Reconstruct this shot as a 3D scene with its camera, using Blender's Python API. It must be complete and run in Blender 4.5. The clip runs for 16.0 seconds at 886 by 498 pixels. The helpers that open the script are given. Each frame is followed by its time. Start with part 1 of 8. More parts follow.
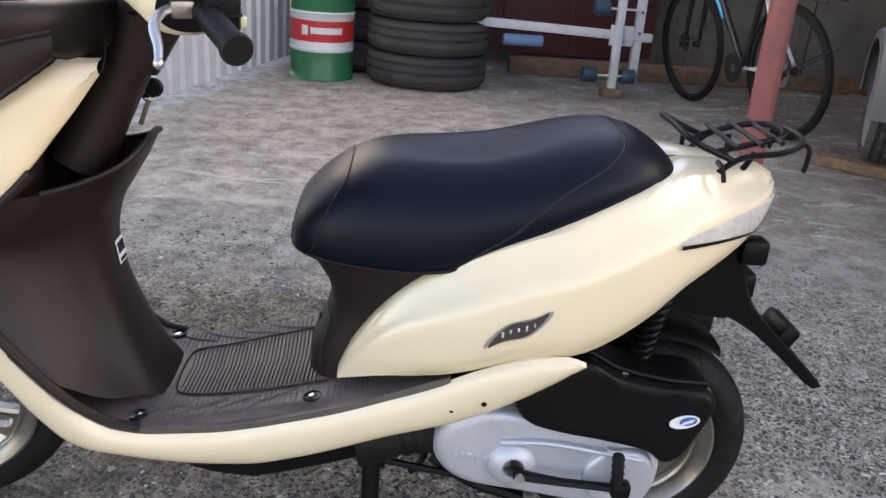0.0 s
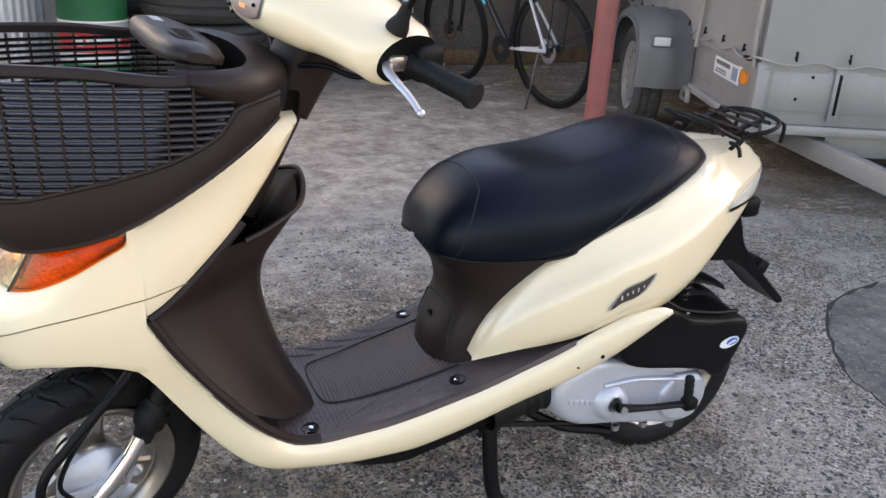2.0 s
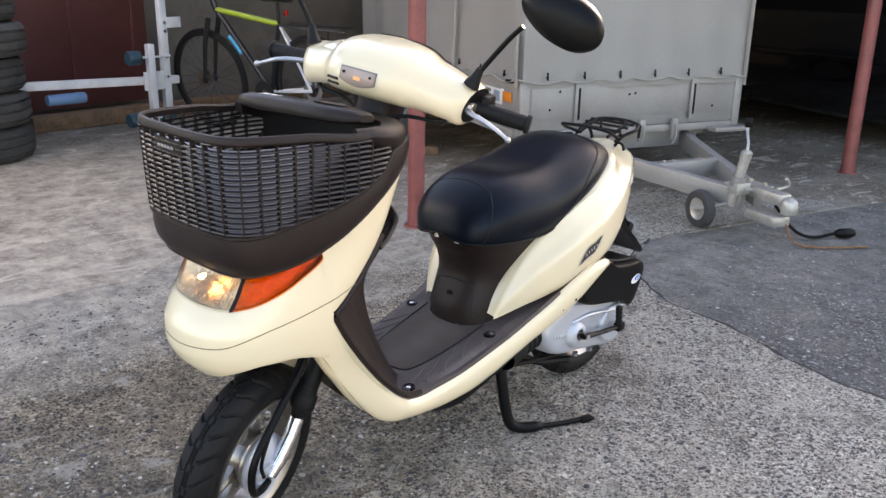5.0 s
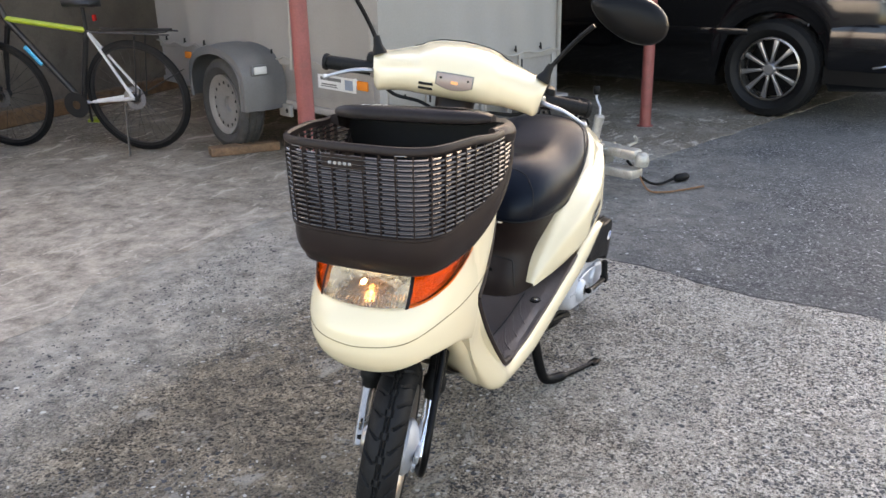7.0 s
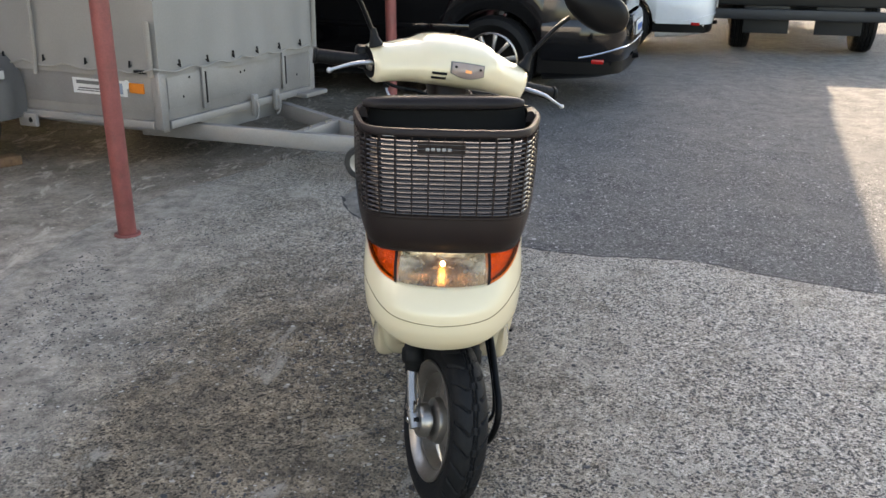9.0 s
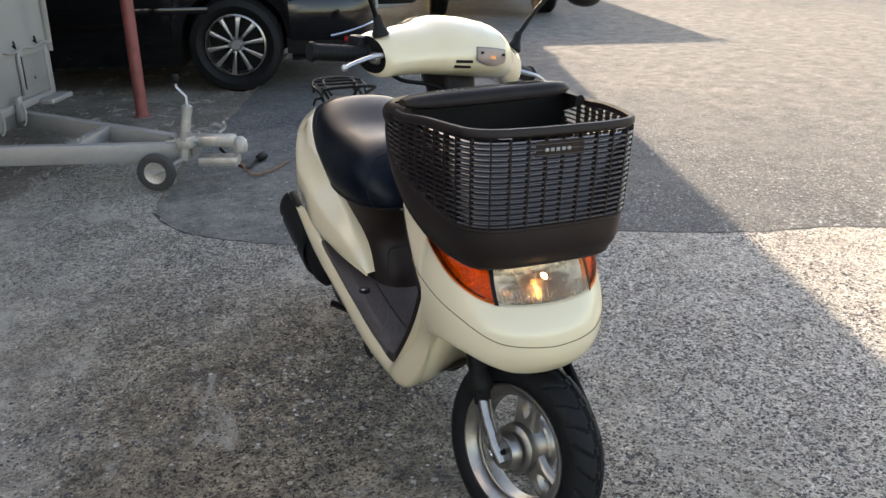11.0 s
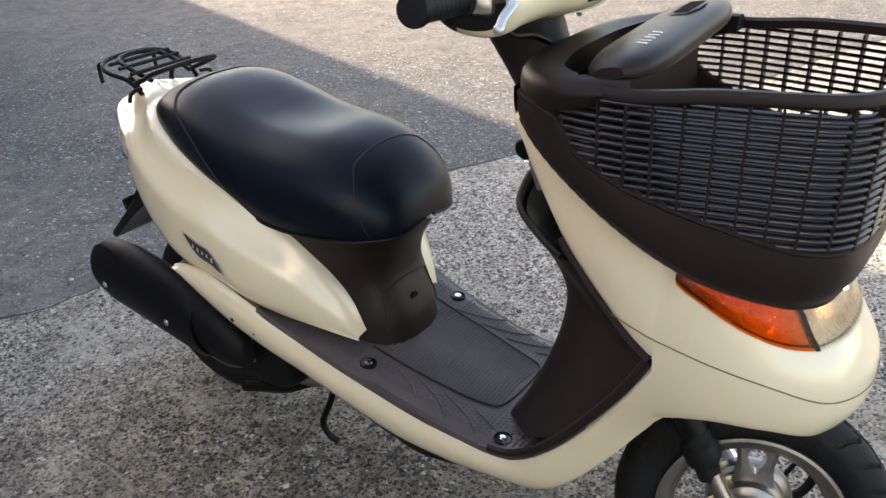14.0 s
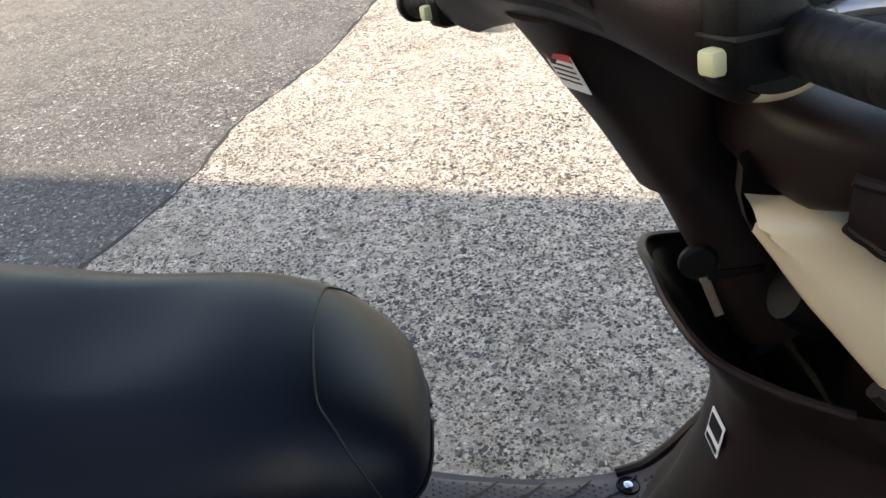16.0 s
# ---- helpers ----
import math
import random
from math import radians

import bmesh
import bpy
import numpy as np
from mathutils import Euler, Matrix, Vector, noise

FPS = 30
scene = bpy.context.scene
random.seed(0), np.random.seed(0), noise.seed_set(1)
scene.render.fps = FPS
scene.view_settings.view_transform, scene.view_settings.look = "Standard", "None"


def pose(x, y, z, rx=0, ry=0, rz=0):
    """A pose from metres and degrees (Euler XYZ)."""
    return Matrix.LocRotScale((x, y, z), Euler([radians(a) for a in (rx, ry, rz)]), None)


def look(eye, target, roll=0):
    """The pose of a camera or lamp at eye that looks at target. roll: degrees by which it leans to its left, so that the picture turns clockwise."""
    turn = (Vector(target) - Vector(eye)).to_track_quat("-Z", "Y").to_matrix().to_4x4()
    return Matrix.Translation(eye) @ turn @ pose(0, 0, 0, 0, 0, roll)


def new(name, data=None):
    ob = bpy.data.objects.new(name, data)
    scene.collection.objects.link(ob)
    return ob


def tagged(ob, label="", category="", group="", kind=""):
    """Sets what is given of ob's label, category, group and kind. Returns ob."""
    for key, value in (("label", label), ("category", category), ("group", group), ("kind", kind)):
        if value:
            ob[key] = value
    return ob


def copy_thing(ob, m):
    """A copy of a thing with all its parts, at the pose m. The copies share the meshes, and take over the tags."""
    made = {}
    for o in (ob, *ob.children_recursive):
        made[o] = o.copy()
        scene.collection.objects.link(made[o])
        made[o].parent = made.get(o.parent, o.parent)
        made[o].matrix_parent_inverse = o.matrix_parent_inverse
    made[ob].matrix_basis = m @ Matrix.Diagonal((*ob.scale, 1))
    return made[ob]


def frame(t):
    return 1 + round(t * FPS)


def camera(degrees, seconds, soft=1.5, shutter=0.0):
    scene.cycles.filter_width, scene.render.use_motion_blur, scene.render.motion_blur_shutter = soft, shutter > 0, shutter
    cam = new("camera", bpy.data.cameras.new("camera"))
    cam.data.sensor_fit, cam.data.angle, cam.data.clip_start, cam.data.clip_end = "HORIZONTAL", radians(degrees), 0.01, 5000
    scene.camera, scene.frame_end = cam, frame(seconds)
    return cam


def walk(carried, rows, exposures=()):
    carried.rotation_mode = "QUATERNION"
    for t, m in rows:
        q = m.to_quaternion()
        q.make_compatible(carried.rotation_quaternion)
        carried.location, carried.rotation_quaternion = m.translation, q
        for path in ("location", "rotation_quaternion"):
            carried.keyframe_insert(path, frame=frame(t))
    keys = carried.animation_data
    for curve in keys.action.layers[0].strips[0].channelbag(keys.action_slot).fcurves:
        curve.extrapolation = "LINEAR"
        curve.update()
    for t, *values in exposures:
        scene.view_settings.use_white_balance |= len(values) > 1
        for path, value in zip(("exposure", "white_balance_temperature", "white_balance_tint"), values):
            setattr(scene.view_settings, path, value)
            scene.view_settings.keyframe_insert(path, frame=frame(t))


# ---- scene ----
cam = camera(54.4, 16.0)
PATH = [
    (0, (0.084, -1.328, 1.056), (0.242, 0.531, 0.335), 4.6),
    (0.5, (-0.071, -1.332, 1.049), (0.245, 0.504, 0.321), 4.2),
    (1, (-0.229, -1.307, 1.07), (0.283, 0.48, 0.331), 4.2),
    (1.5, (-0.402, -1.327, 1.089), (0.245, 0.412, 0.342), 3.7),
    (2, (-0.641, -1.375, 1.122), (0.165, 0.31, 0.407), 3.5),
    (2.5, (-0.796, -1.357, 1.129), (0.156, 0.253, 0.422), 3.4),
    (3, (-0.953, -1.288, 1.138), (0.113, 0.241, 0.413), 2.8),
    (3.5, (-1.09, -1.3, 1.173), (0.049, 0.187, 0.471), 2.5),
    (4, (-1.277, -1.416, 1.197), (-0.067, 0.038, 0.548), 1.6),
    (4.5, (-1.417, -1.46, 1.205), (-0.125, -0.064, 0.586), 1.6),
    (5, (-1.547, -1.394, 1.202), (-0.148, -0.105, 0.584), 1.0),
    (5.2, (-1.609, -1.36, 1.21), (-0.178, -0.113, 0.578), 0.7),
    (7.3, (-2.204, -0.712, 1.279), (-0.436, -0.055, 0.613), -1.5),
    (7.5, (-2.236, -0.64, 1.283), (-0.44, -0.071, 0.611), -1.4),
    (8, (-2.346, -0.44, 1.288), (-0.492, -0.091, 0.624), 0.0),
    (8.5, (-2.429, -0.209, 1.292), (-0.545, -0.055, 0.637), 0.7),
    (8.7, (-2.436, -0.12, 1.275), (-0.55, -0.029, 0.614), 0.6),
    (10.8, (-2.096, 0.712, 1.272), (-0.346, 0.054, 0.562), -1.1),
    (11, (-2.02, 0.764, 1.268), (-0.3, 0.042, 0.546), -0.8),
    (11.5, (-1.893, 0.901, 1.269), (-0.275, 0.008, 0.504), -0.7),
    (12, (-1.731, 1.047, 1.275), (-0.237, -0.02, 0.48), -1.1),
    (12.5, (-1.538, 1.079, 1.262), (-0.119, -0.073, 0.45), -0.9),
    (13, (-1.334, 1.06, 1.25), (0.014, -0.151, 0.403), -0.8),
    (13.5, (-1.124, 1.07, 1.223), (0.101, -0.238, 0.335), -2.1),
    (14, (-0.866, 1.073, 1.216), (0.189, -0.352, 0.29), -3.7),
    (14.5, (-0.627, 1.004, 1.191), (0.299, -0.498, 0.251), -5.8),
    (15, (-0.408, 0.953, 1.188), (0.243, -0.663, 0.206), -5.1),
    (15.5, (-0.185, 0.844, 1.187), (0.124, -0.841, 0.155), -5.2),
    (16, (-0.076, 0.621, 1.172), (-0.09, -1.052, 0.076), -7.8),
]
walk(cam, [(t, look(eye, target, roll)) for t, eye, target, roll in PATH], [(0.0, 2.33, 7950, 22), (3.0, 2.35, 8000, 21), (5.0, 2.46, 8120, 20), (7.5, 2.62, 8300, 18), (8.0, 2.72, 8300, 18), (8.5, 2.34, 8250, 16), (11.0, 1.95, 8000, 14), (12.5, 2.14, 8200, 16), (13.5, 2.12, 8300, 17), (14.5, 2.42, 8150, 16), (15.5, 2.12, 8050, 14), (16.0, 2.0, 7950, 13)])

# ---- world and sun ----
world = bpy.data.worlds.new("sky")
scene.world = world
world.use_nodes = True
_wn = world.node_tree.nodes
_sky = _wn.new("ShaderNodeTexSky")
_sky.sky_type = "NISHITA"
_sky.sun_disc = False
SUN_EL, SUN_AZ = 24.5, 82.0          # degrees; azimuth from +y towards +x
_sky.sun_elevation, _sky.sun_rotation = radians(SUN_EL), radians(SUN_AZ)
_sky.air_density, _sky.dust_density = 1.0, 1.5
_wn["Background"].inputs["Strength"].default_value = 0.15
world.node_tree.links.new(_sky.outputs[0], _wn["Background"].inputs["Color"])
_sd = bpy.data.lights.new("sun", "SUN")
_sd.energy, _sd.angle, _sd.color = 3.7, radians(0.5), (1.0, 0.93, 0.82)
sun = new("sun", _sd)
_e, _a = radians(SUN_EL), radians(SUN_AZ)
sun.matrix_world = look((math.sin(_a) * math.cos(_e) * 30, math.cos(_a) * math.cos(_e) * 30, math.sin(_e) * 30), (0, 0, 0))


# ---- materials ----
def mat(name, col, rough=0.5, metal=0.0, var=0.12, scale=8.0, fine=120.0, bump=0.0, bump_scale=60.0, col2=None, spec=0.5, coat=0.0, dirt=0.0, dirt_col=(0.1, 0.085, 0.07), rough_var=0.1, by_object=0.0):
    """Base colour broken up at two scales, roughness variation, fine relief and a little dirt."""
    m = bpy.data.materials.new(name)
    m.use_nodes = True
    nt = m.node_tree
    b = nt.nodes["Principled BSDF"]
    L = nt.links.new
    tc = nt.nodes.new("ShaderNodeTexCoord")
    n1 = nt.nodes.new("ShaderNodeTexNoise")
    n1.inputs["Scale"].default_value, n1.inputs["Detail"].default_value = scale, 6
    n2 = nt.nodes.new("ShaderNodeTexNoise")
    n2.inputs["Scale"].default_value, n2.inputs["Detail"].default_value = fine, 3
    for n in (n1, n2):
        L(tc.outputs["Object"], n.inputs["Vector"])
    add = nt.nodes.new("ShaderNodeMath")
    add.operation = "MULTIPLY_ADD"
    L(n1.outputs[0], add.inputs[0])
    add.inputs[1].default_value = 0.65
    sc = nt.nodes.new("ShaderNodeMath")
    sc.operation = "MULTIPLY"
    sc.inputs[1].default_value = 0.35
    L(n2.outputs[0], sc.inputs[0])
    L(sc.outputs[0], add.inputs[2])
    ramp = nt.nodes.new("ShaderNodeValToRGB")
    a = [max(0, c * (1 - var)) for c in col]
    c2 = col2 or [min(1, c * (1 + var)) for c in col]
    ramp.color_ramp.elements[0].position, ramp.color_ramp.elements[1].position = 0.36, 0.64
    ramp.color_ramp.elements[0].color, ramp.color_ramp.elements[1].color = (*a, 1), (*c2, 1)
    L(add.outputs[0], ramp.inputs[0])
    out = ramp.outputs[0]
    if by_object:
        oi = nt.nodes.new("ShaderNodeObjectInfo")
        hs = nt.nodes.new("ShaderNodeHueSaturation")
        mr = nt.nodes.new("ShaderNodeMapRange")
        mr.inputs[3].default_value, mr.inputs[4].default_value = 1 - by_object, 1 + by_object
        L(oi.outputs["Random"], mr.inputs[0])
        L(mr.outputs[0], hs.inputs["Value"])
        L(out, hs.inputs["Color"])
        out = hs.outputs[0]
    if dirt:
        n3 = nt.nodes.new("ShaderNodeTexNoise")
        n3.inputs["Scale"].default_value, n3.inputs["Detail"].default_value, n3.inputs["Roughness"].default_value = scale * 2.3, 9, 0.7
        L(tc.outputs["Object"], n3.inputs["Vector"])
        r3 = nt.nodes.new("ShaderNodeMapRange")
        r3.inputs[1].default_value, r3.inputs[2].default_value = 0.52, 0.75
        r3.inputs[4].default_value = dirt
        L(n3.outputs[0], r3.inputs[0])
        mx = nt.nodes.new("ShaderNodeMix")
        mx.data_type = "RGBA"
        L(r3.outputs[0], mx.inputs[0])
        L(out, mx.inputs[6])
        mx.inputs[7].default_value = (*dirt_col, 1)
        out = mx.outputs[2]
    L(out, b.inputs["Base Color"])
    rr = nt.nodes.new("ShaderNodeMapRange")
    rr.inputs[1].default_value, rr.inputs[2].default_value = 0.3, 0.7
    rr.inputs[3].default_value, rr.inputs[4].default_value = max(0.02, rough * (1 - rough_var)), min(1, rough * (1 + rough_var))
    L(n1.outputs[0], rr.inputs[0])
    L(rr.outputs[0], b.inputs["Roughness"])
    b.inputs["Metallic"].default_value = metal
    b.inputs["Specular IOR Level"].default_value = spec
    b.inputs["Coat Weight"].default_value = coat
    b.inputs["Coat Roughness"].default_value = 0.06
    if bump:
        n4 = nt.nodes.new("ShaderNodeTexNoise")
        n4.inputs["Scale"].default_value, n4.inputs["Detail"].default_value = bump_scale, 5
        L(tc.outputs["Object"], n4.inputs["Vector"])
        bp = nt.nodes.new("ShaderNodeBump")
        bp.inputs["Strength"].default_value, bp.inputs["Distance"].default_value = bump, 0.004
        L(n4.outputs[0], bp.inputs["Height"])
        L(bp.outputs[0], b.inputs["Normal"])
    return m


def glassy(name, col, rough=0.05, trans=0.9, emit=0.0, emit_col=(1, 1, 1)):
    m = mat(name, col, rough=rough, var=0.04)
    b = m.node_tree.nodes["Principled BSDF"]
    b.inputs["Transmission Weight"].default_value = trans
    if emit:
        b.inputs["Emission Color"].default_value, b.inputs["Emission Strength"].default_value = (*emit_col, 1), emit
    return m


def aggregate(name, base, stones, scale, gap, bump, patch=0.35, patch_col=(0.3, 0.27, 0.23), patch_scale=0.9, light=0.0, stain_col=(0.1, 0.09, 0.07), zones=(), chips=0.12, smear=0.0, smear_col=(0.5, 0.47, 0.42)):
    """Worn ground: cells of stone chips of many tones in a matrix, with broad stains on top."""
    m = bpy.data.materials.new(name)
    m.use_nodes = True
    nt = m.node_tree
    b = nt.nodes["Principled BSDF"]
    L = nt.links.new
    tc = nt.nodes.new("ShaderNodeTexCoord")
    warp = nt.nodes.new("ShaderNodeTexNoise")
    warp.inputs["Scale"].default_value = scale * 1.3
    L(tc.outputs["Object"], warp.inputs["Vector"])
    wm = nt.nodes.new("ShaderNodeMix")
    wm.data_type = "VECTOR"
    wm.inputs[0].default_value = 0.009
    L(tc.outputs["Object"], wm.inputs[4])
    L(warp.outputs["Color"], wm.inputs[5])
    v = nt.nodes.new("ShaderNodeTexVoronoi")
    v.inputs["Scale"].default_value = scale
    L(wm.outputs[1], v.inputs["Vector"])
    sep = nt.nodes.new("ShaderNodeSeparateColor")
    L(v.outputs["Color"], sep.inputs[0])
    ramp = nt.nodes.new("ShaderNodeValToRGB")
    ramp.color_ramp.interpolation = "CONSTANT"
    els = ramp.color_ramp.elements
    els[0].position, els[0].color = 0.0, (*stones[0], 1)
    els[1].position, els[1].color = 1.0 / len(stones), (*stones[1], 1)
    for i in range(2, len(stones)):
        e = els.new(i / len(stones))
        e.color = (*stones[i], 1)
    L(sep.outputs[0], ramp.inputs[0])
    # separate chips: each cell holds one of its own size, some none
    size = nt.nodes.new("ShaderNodeMapRange")
    size.inputs[3].default_value, size.inputs[4].default_value = chips, 0.74
    L(sep.outputs[1], size.inputs[0])
    inside = nt.nodes.new("ShaderNodeMath")
    inside.operation = "SUBTRACT"
    L(size.outputs[0], inside.inputs[0])
    L(v.outputs["Distance"], inside.inputs[1])
    show = nt.nodes.new("ShaderNodeMapRange")
    show.inputs[1].default_value, show.inputs[2].default_value = -gap, gap
    L(inside.outputs[0], show.inputs[0])
    fine = nt.nodes.new("ShaderNodeTexNoise")
    fine.inputs["Scale"].default_value, fine.inputs["Detail"].default_value, fine.inputs["Roughness"].default_value = scale * 2.2, 6, 0.7
    L(tc.outputs["Object"], fine.inputs["Vector"])
    base_r = nt.nodes.new("ShaderNodeValToRGB")
    base_r.color_ramp.elements[0].position, base_r.color_ramp.elements[1].position = 0.36, 0.64
    base_r.color_ramp.elements[0].color = (*[c * 0.26 for c in base], 1)
    base_r.color_ramp.elements[1].color = (*[min(1, c * 1.5) for c in base], 1)
    L(fine.outputs[0], base_r.inputs[0])
    mx = nt.nodes.new("ShaderNodeMix")
    mx.data_type = "RGBA"
    L(show.outputs[0], mx.inputs[0])
    L(base_r.outputs[0], mx.inputs[6])
    L(ramp.outputs[0], mx.inputs[7])
    # pitting and grit a finger wide
    mid = nt.nodes.new("ShaderNodeTexNoise")
    mid.inputs["Scale"].default_value, mid.inputs["Detail"].default_value, mid.inputs["Roughness"].default_value = 34.0, 9, 0.78
    L(tc.outputs["Object"], mid.inputs["Vector"])
    mid_r = nt.nodes.new("ShaderNodeMapRange")
    mid_r.inputs[1].default_value, mid_r.inputs[2].default_value, mid_r.inputs[3].default_value, mid_r.inputs[4].default_value = 0.36, 0.64, 0.16, 0.84
    L(mid.outputs[0], mid_r.inputs[0])
    grit = nt.nodes.new("ShaderNodeMix")
    grit.data_type, grit.blend_type = "RGBA", "OVERLAY"
    grit.inputs[0].default_value = 0.8
    L(mx.outputs[2], grit.inputs[6])
    L(mid_r.outputs[0], grit.inputs[7])
    mx = grit
    big = nt.nodes.new("ShaderNodeTexNoise")
    big.inputs["Scale"].default_value, big.inputs["Detail"].default_value, big.inputs["Roughness"].default_value = patch_scale, 8, 0.62
    L(tc.outputs["Object"], big.inputs["Vector"])
    br = nt.nodes.new("ShaderNodeMapRange")
    br.inputs[1].default_value, br.inputs[2].default_value, br.inputs[4].default_value = 0.42, 0.68, patch
    L(big.outputs[0], br.inputs[0])
    mx2 = nt.nodes.new("ShaderNodeMix")
    mx2.data_type = "RGBA"
    L(br.outputs[0], mx2.inputs[0])
    L(mx.outputs[2], mx2.inputs[6])
    mx2.inputs[7].default_value = (*patch_col, 1)
    out = mx2.outputs[2]
    if light:
        lt = nt.nodes.new("ShaderNodeTexNoise")
        lt.inputs["Scale"].default_value, lt.inputs["Detail"].default_value, lt.inputs["Roughness"].default_value, lt.inputs["Distortion"].default_value = 1.7, 9, 0.66, 0.6
        L(tc.outputs["Object"], lt.inputs["Vector"])
        lr = nt.nodes.new("ShaderNodeMapRange")
        lr.inputs[1].default_value, lr.inputs[2].default_value, lr.inputs[4].default_value = 0.47, 0.64, light
        L(lt.outputs[0], lr.inputs[0])
        mx3 = nt.nodes.new("ShaderNodeMix")
        mx3.data_type = "RGBA"
        L(lr.outputs[0], mx3.inputs[0])
        L(out, mx3.inputs[6])
        mx3.inputs[7].default_value = (0.60, 0.565, 0.51, 1)
        out = mx3.outputs[2]
    # blotchy oil and moss stains at hand size
    st = nt.nodes.new("ShaderNodeTexNoise")
    st.inputs["Scale"].default_value, st.inputs["Detail"].default_value, st.inputs["Roughness"].default_value, st.inputs["Distortion"].default_value = 4.5, 10, 0.72, 0.4
    L(tc.outputs["Object"], st.inputs["Vector"])
    sr = nt.nodes.new("ShaderNodeMapRange")
    sr.inputs[1].default_value, sr.inputs[2].default_value, sr.inputs[4].default_value = 0.52, 0.68, 0.55
    L(st.outputs[0], sr.inputs[0])
    mx4 = nt.nodes.new("ShaderNodeMix")
    mx4.data_type = "RGBA"
    L(sr.outputs[0], mx4.inputs[0])
    L(out, mx4.inputs[6])
    mx4.inputs[7].default_value = (*stain_col, 1)
    out = mx4.outputs[2]
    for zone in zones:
        # a broad lighter or darker area with a blurred, wandering border: centre, radii, soft edge, colour, strength
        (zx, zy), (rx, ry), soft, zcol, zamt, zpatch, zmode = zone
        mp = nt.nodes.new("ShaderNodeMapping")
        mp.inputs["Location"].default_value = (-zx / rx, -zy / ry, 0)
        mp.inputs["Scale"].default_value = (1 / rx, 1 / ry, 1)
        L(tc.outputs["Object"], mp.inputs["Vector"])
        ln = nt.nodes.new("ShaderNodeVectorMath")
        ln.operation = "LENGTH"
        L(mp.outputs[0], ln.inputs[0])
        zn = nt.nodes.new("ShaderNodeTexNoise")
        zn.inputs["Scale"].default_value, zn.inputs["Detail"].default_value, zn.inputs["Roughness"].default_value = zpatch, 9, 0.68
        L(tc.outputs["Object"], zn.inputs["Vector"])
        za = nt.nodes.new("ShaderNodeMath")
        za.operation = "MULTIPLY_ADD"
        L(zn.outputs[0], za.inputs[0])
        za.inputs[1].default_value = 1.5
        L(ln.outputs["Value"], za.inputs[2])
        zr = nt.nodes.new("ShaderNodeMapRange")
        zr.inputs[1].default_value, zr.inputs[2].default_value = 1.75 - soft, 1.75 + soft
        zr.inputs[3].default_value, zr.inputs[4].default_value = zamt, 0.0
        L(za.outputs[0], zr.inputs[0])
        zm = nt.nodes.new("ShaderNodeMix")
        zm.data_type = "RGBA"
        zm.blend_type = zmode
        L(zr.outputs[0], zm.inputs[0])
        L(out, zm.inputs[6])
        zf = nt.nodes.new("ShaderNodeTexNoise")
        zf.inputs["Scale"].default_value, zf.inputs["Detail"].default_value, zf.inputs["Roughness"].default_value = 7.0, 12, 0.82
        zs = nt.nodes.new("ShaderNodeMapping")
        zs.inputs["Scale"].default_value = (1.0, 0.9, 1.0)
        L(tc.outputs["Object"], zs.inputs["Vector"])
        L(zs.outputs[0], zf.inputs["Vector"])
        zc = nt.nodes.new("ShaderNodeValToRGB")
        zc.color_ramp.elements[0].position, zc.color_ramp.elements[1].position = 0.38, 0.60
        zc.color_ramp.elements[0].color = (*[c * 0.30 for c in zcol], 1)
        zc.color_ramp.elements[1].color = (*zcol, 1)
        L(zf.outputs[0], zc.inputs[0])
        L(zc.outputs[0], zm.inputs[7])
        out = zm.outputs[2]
    if smear:
        # pale scuffed cement smears, drawn out one way and broken up finely, and strewn light flecks
        sm = nt.nodes.new("ShaderNodeMapping")
        sm.inputs["Scale"].default_value = (1.0, 2.3, 1.0)
        sm.inputs["Rotation"].default_value = (0, 0, -0.35)
        L(tc.outputs["Object"], sm.inputs["Vector"])
        sn = nt.nodes.new("ShaderNodeTexNoise")
        sn.inputs["Scale"].default_value, sn.inputs["Detail"].default_value, sn.inputs["Roughness"].default_value, sn.inputs["Distortion"].default_value = 2.7, 12, 0.76, 0.9
        L(sm.outputs[0], sn.inputs["Vector"])
        sq = nt.nodes.new("ShaderNodeMapRange")
        sq.inputs[1].default_value, sq.inputs[2].default_value, sq.inputs[4].default_value = 0.555, 0.61, smear
        L(sn.outputs[0], sq.inputs[0])
        fv = nt.nodes.new("ShaderNodeTexVoronoi")
        fv.inputs["Scale"].default_value = 26.0
        L(wm.outputs[1], fv.inputs["Vector"])
        fs = nt.nodes.new("ShaderNodeSeparateColor")
        L(fv.outputs["Color"], fs.inputs[0])
        fr = nt.nodes.new("ShaderNodeMapRange")
        fr.inputs[1].default_value, fr.inputs[2].default_value, fr.inputs[3].default_value, fr.inputs[4].default_value = 0.80, 1.0, 0.0, 0.26
        L(fs.outputs[0], fr.inputs[0])
        fl = nt.nodes.new("ShaderNodeMath")
        fl.operation = "GREATER_THAN"
        L(fr.outputs[0], fl.inputs[0])
        L(fv.outputs["Distance"], fl.inputs[1])
        fm = nt.nodes.new("ShaderNodeMath")
        fm.operation = "MULTIPLY"
        fm.inputs[1].default_value = 0.9
        L(fl.outputs[0], fm.inputs[0])
        fa = nt.nodes.new("ShaderNodeMath")
        fa.operation = "MAXIMUM"
        L(sq.outputs[0], fa.inputs[0])
        L(fm.outputs[0], fa.inputs[1])
        mx5 = nt.nodes.new("ShaderNodeMix")
        mx5.data_type = "RGBA"
        L(fa.outputs[0], mx5.inputs[0])
        L(out, mx5.inputs[6])
        mx5.inputs[7].default_value = (*smear_col, 1)
        out = mx5.outputs[2]
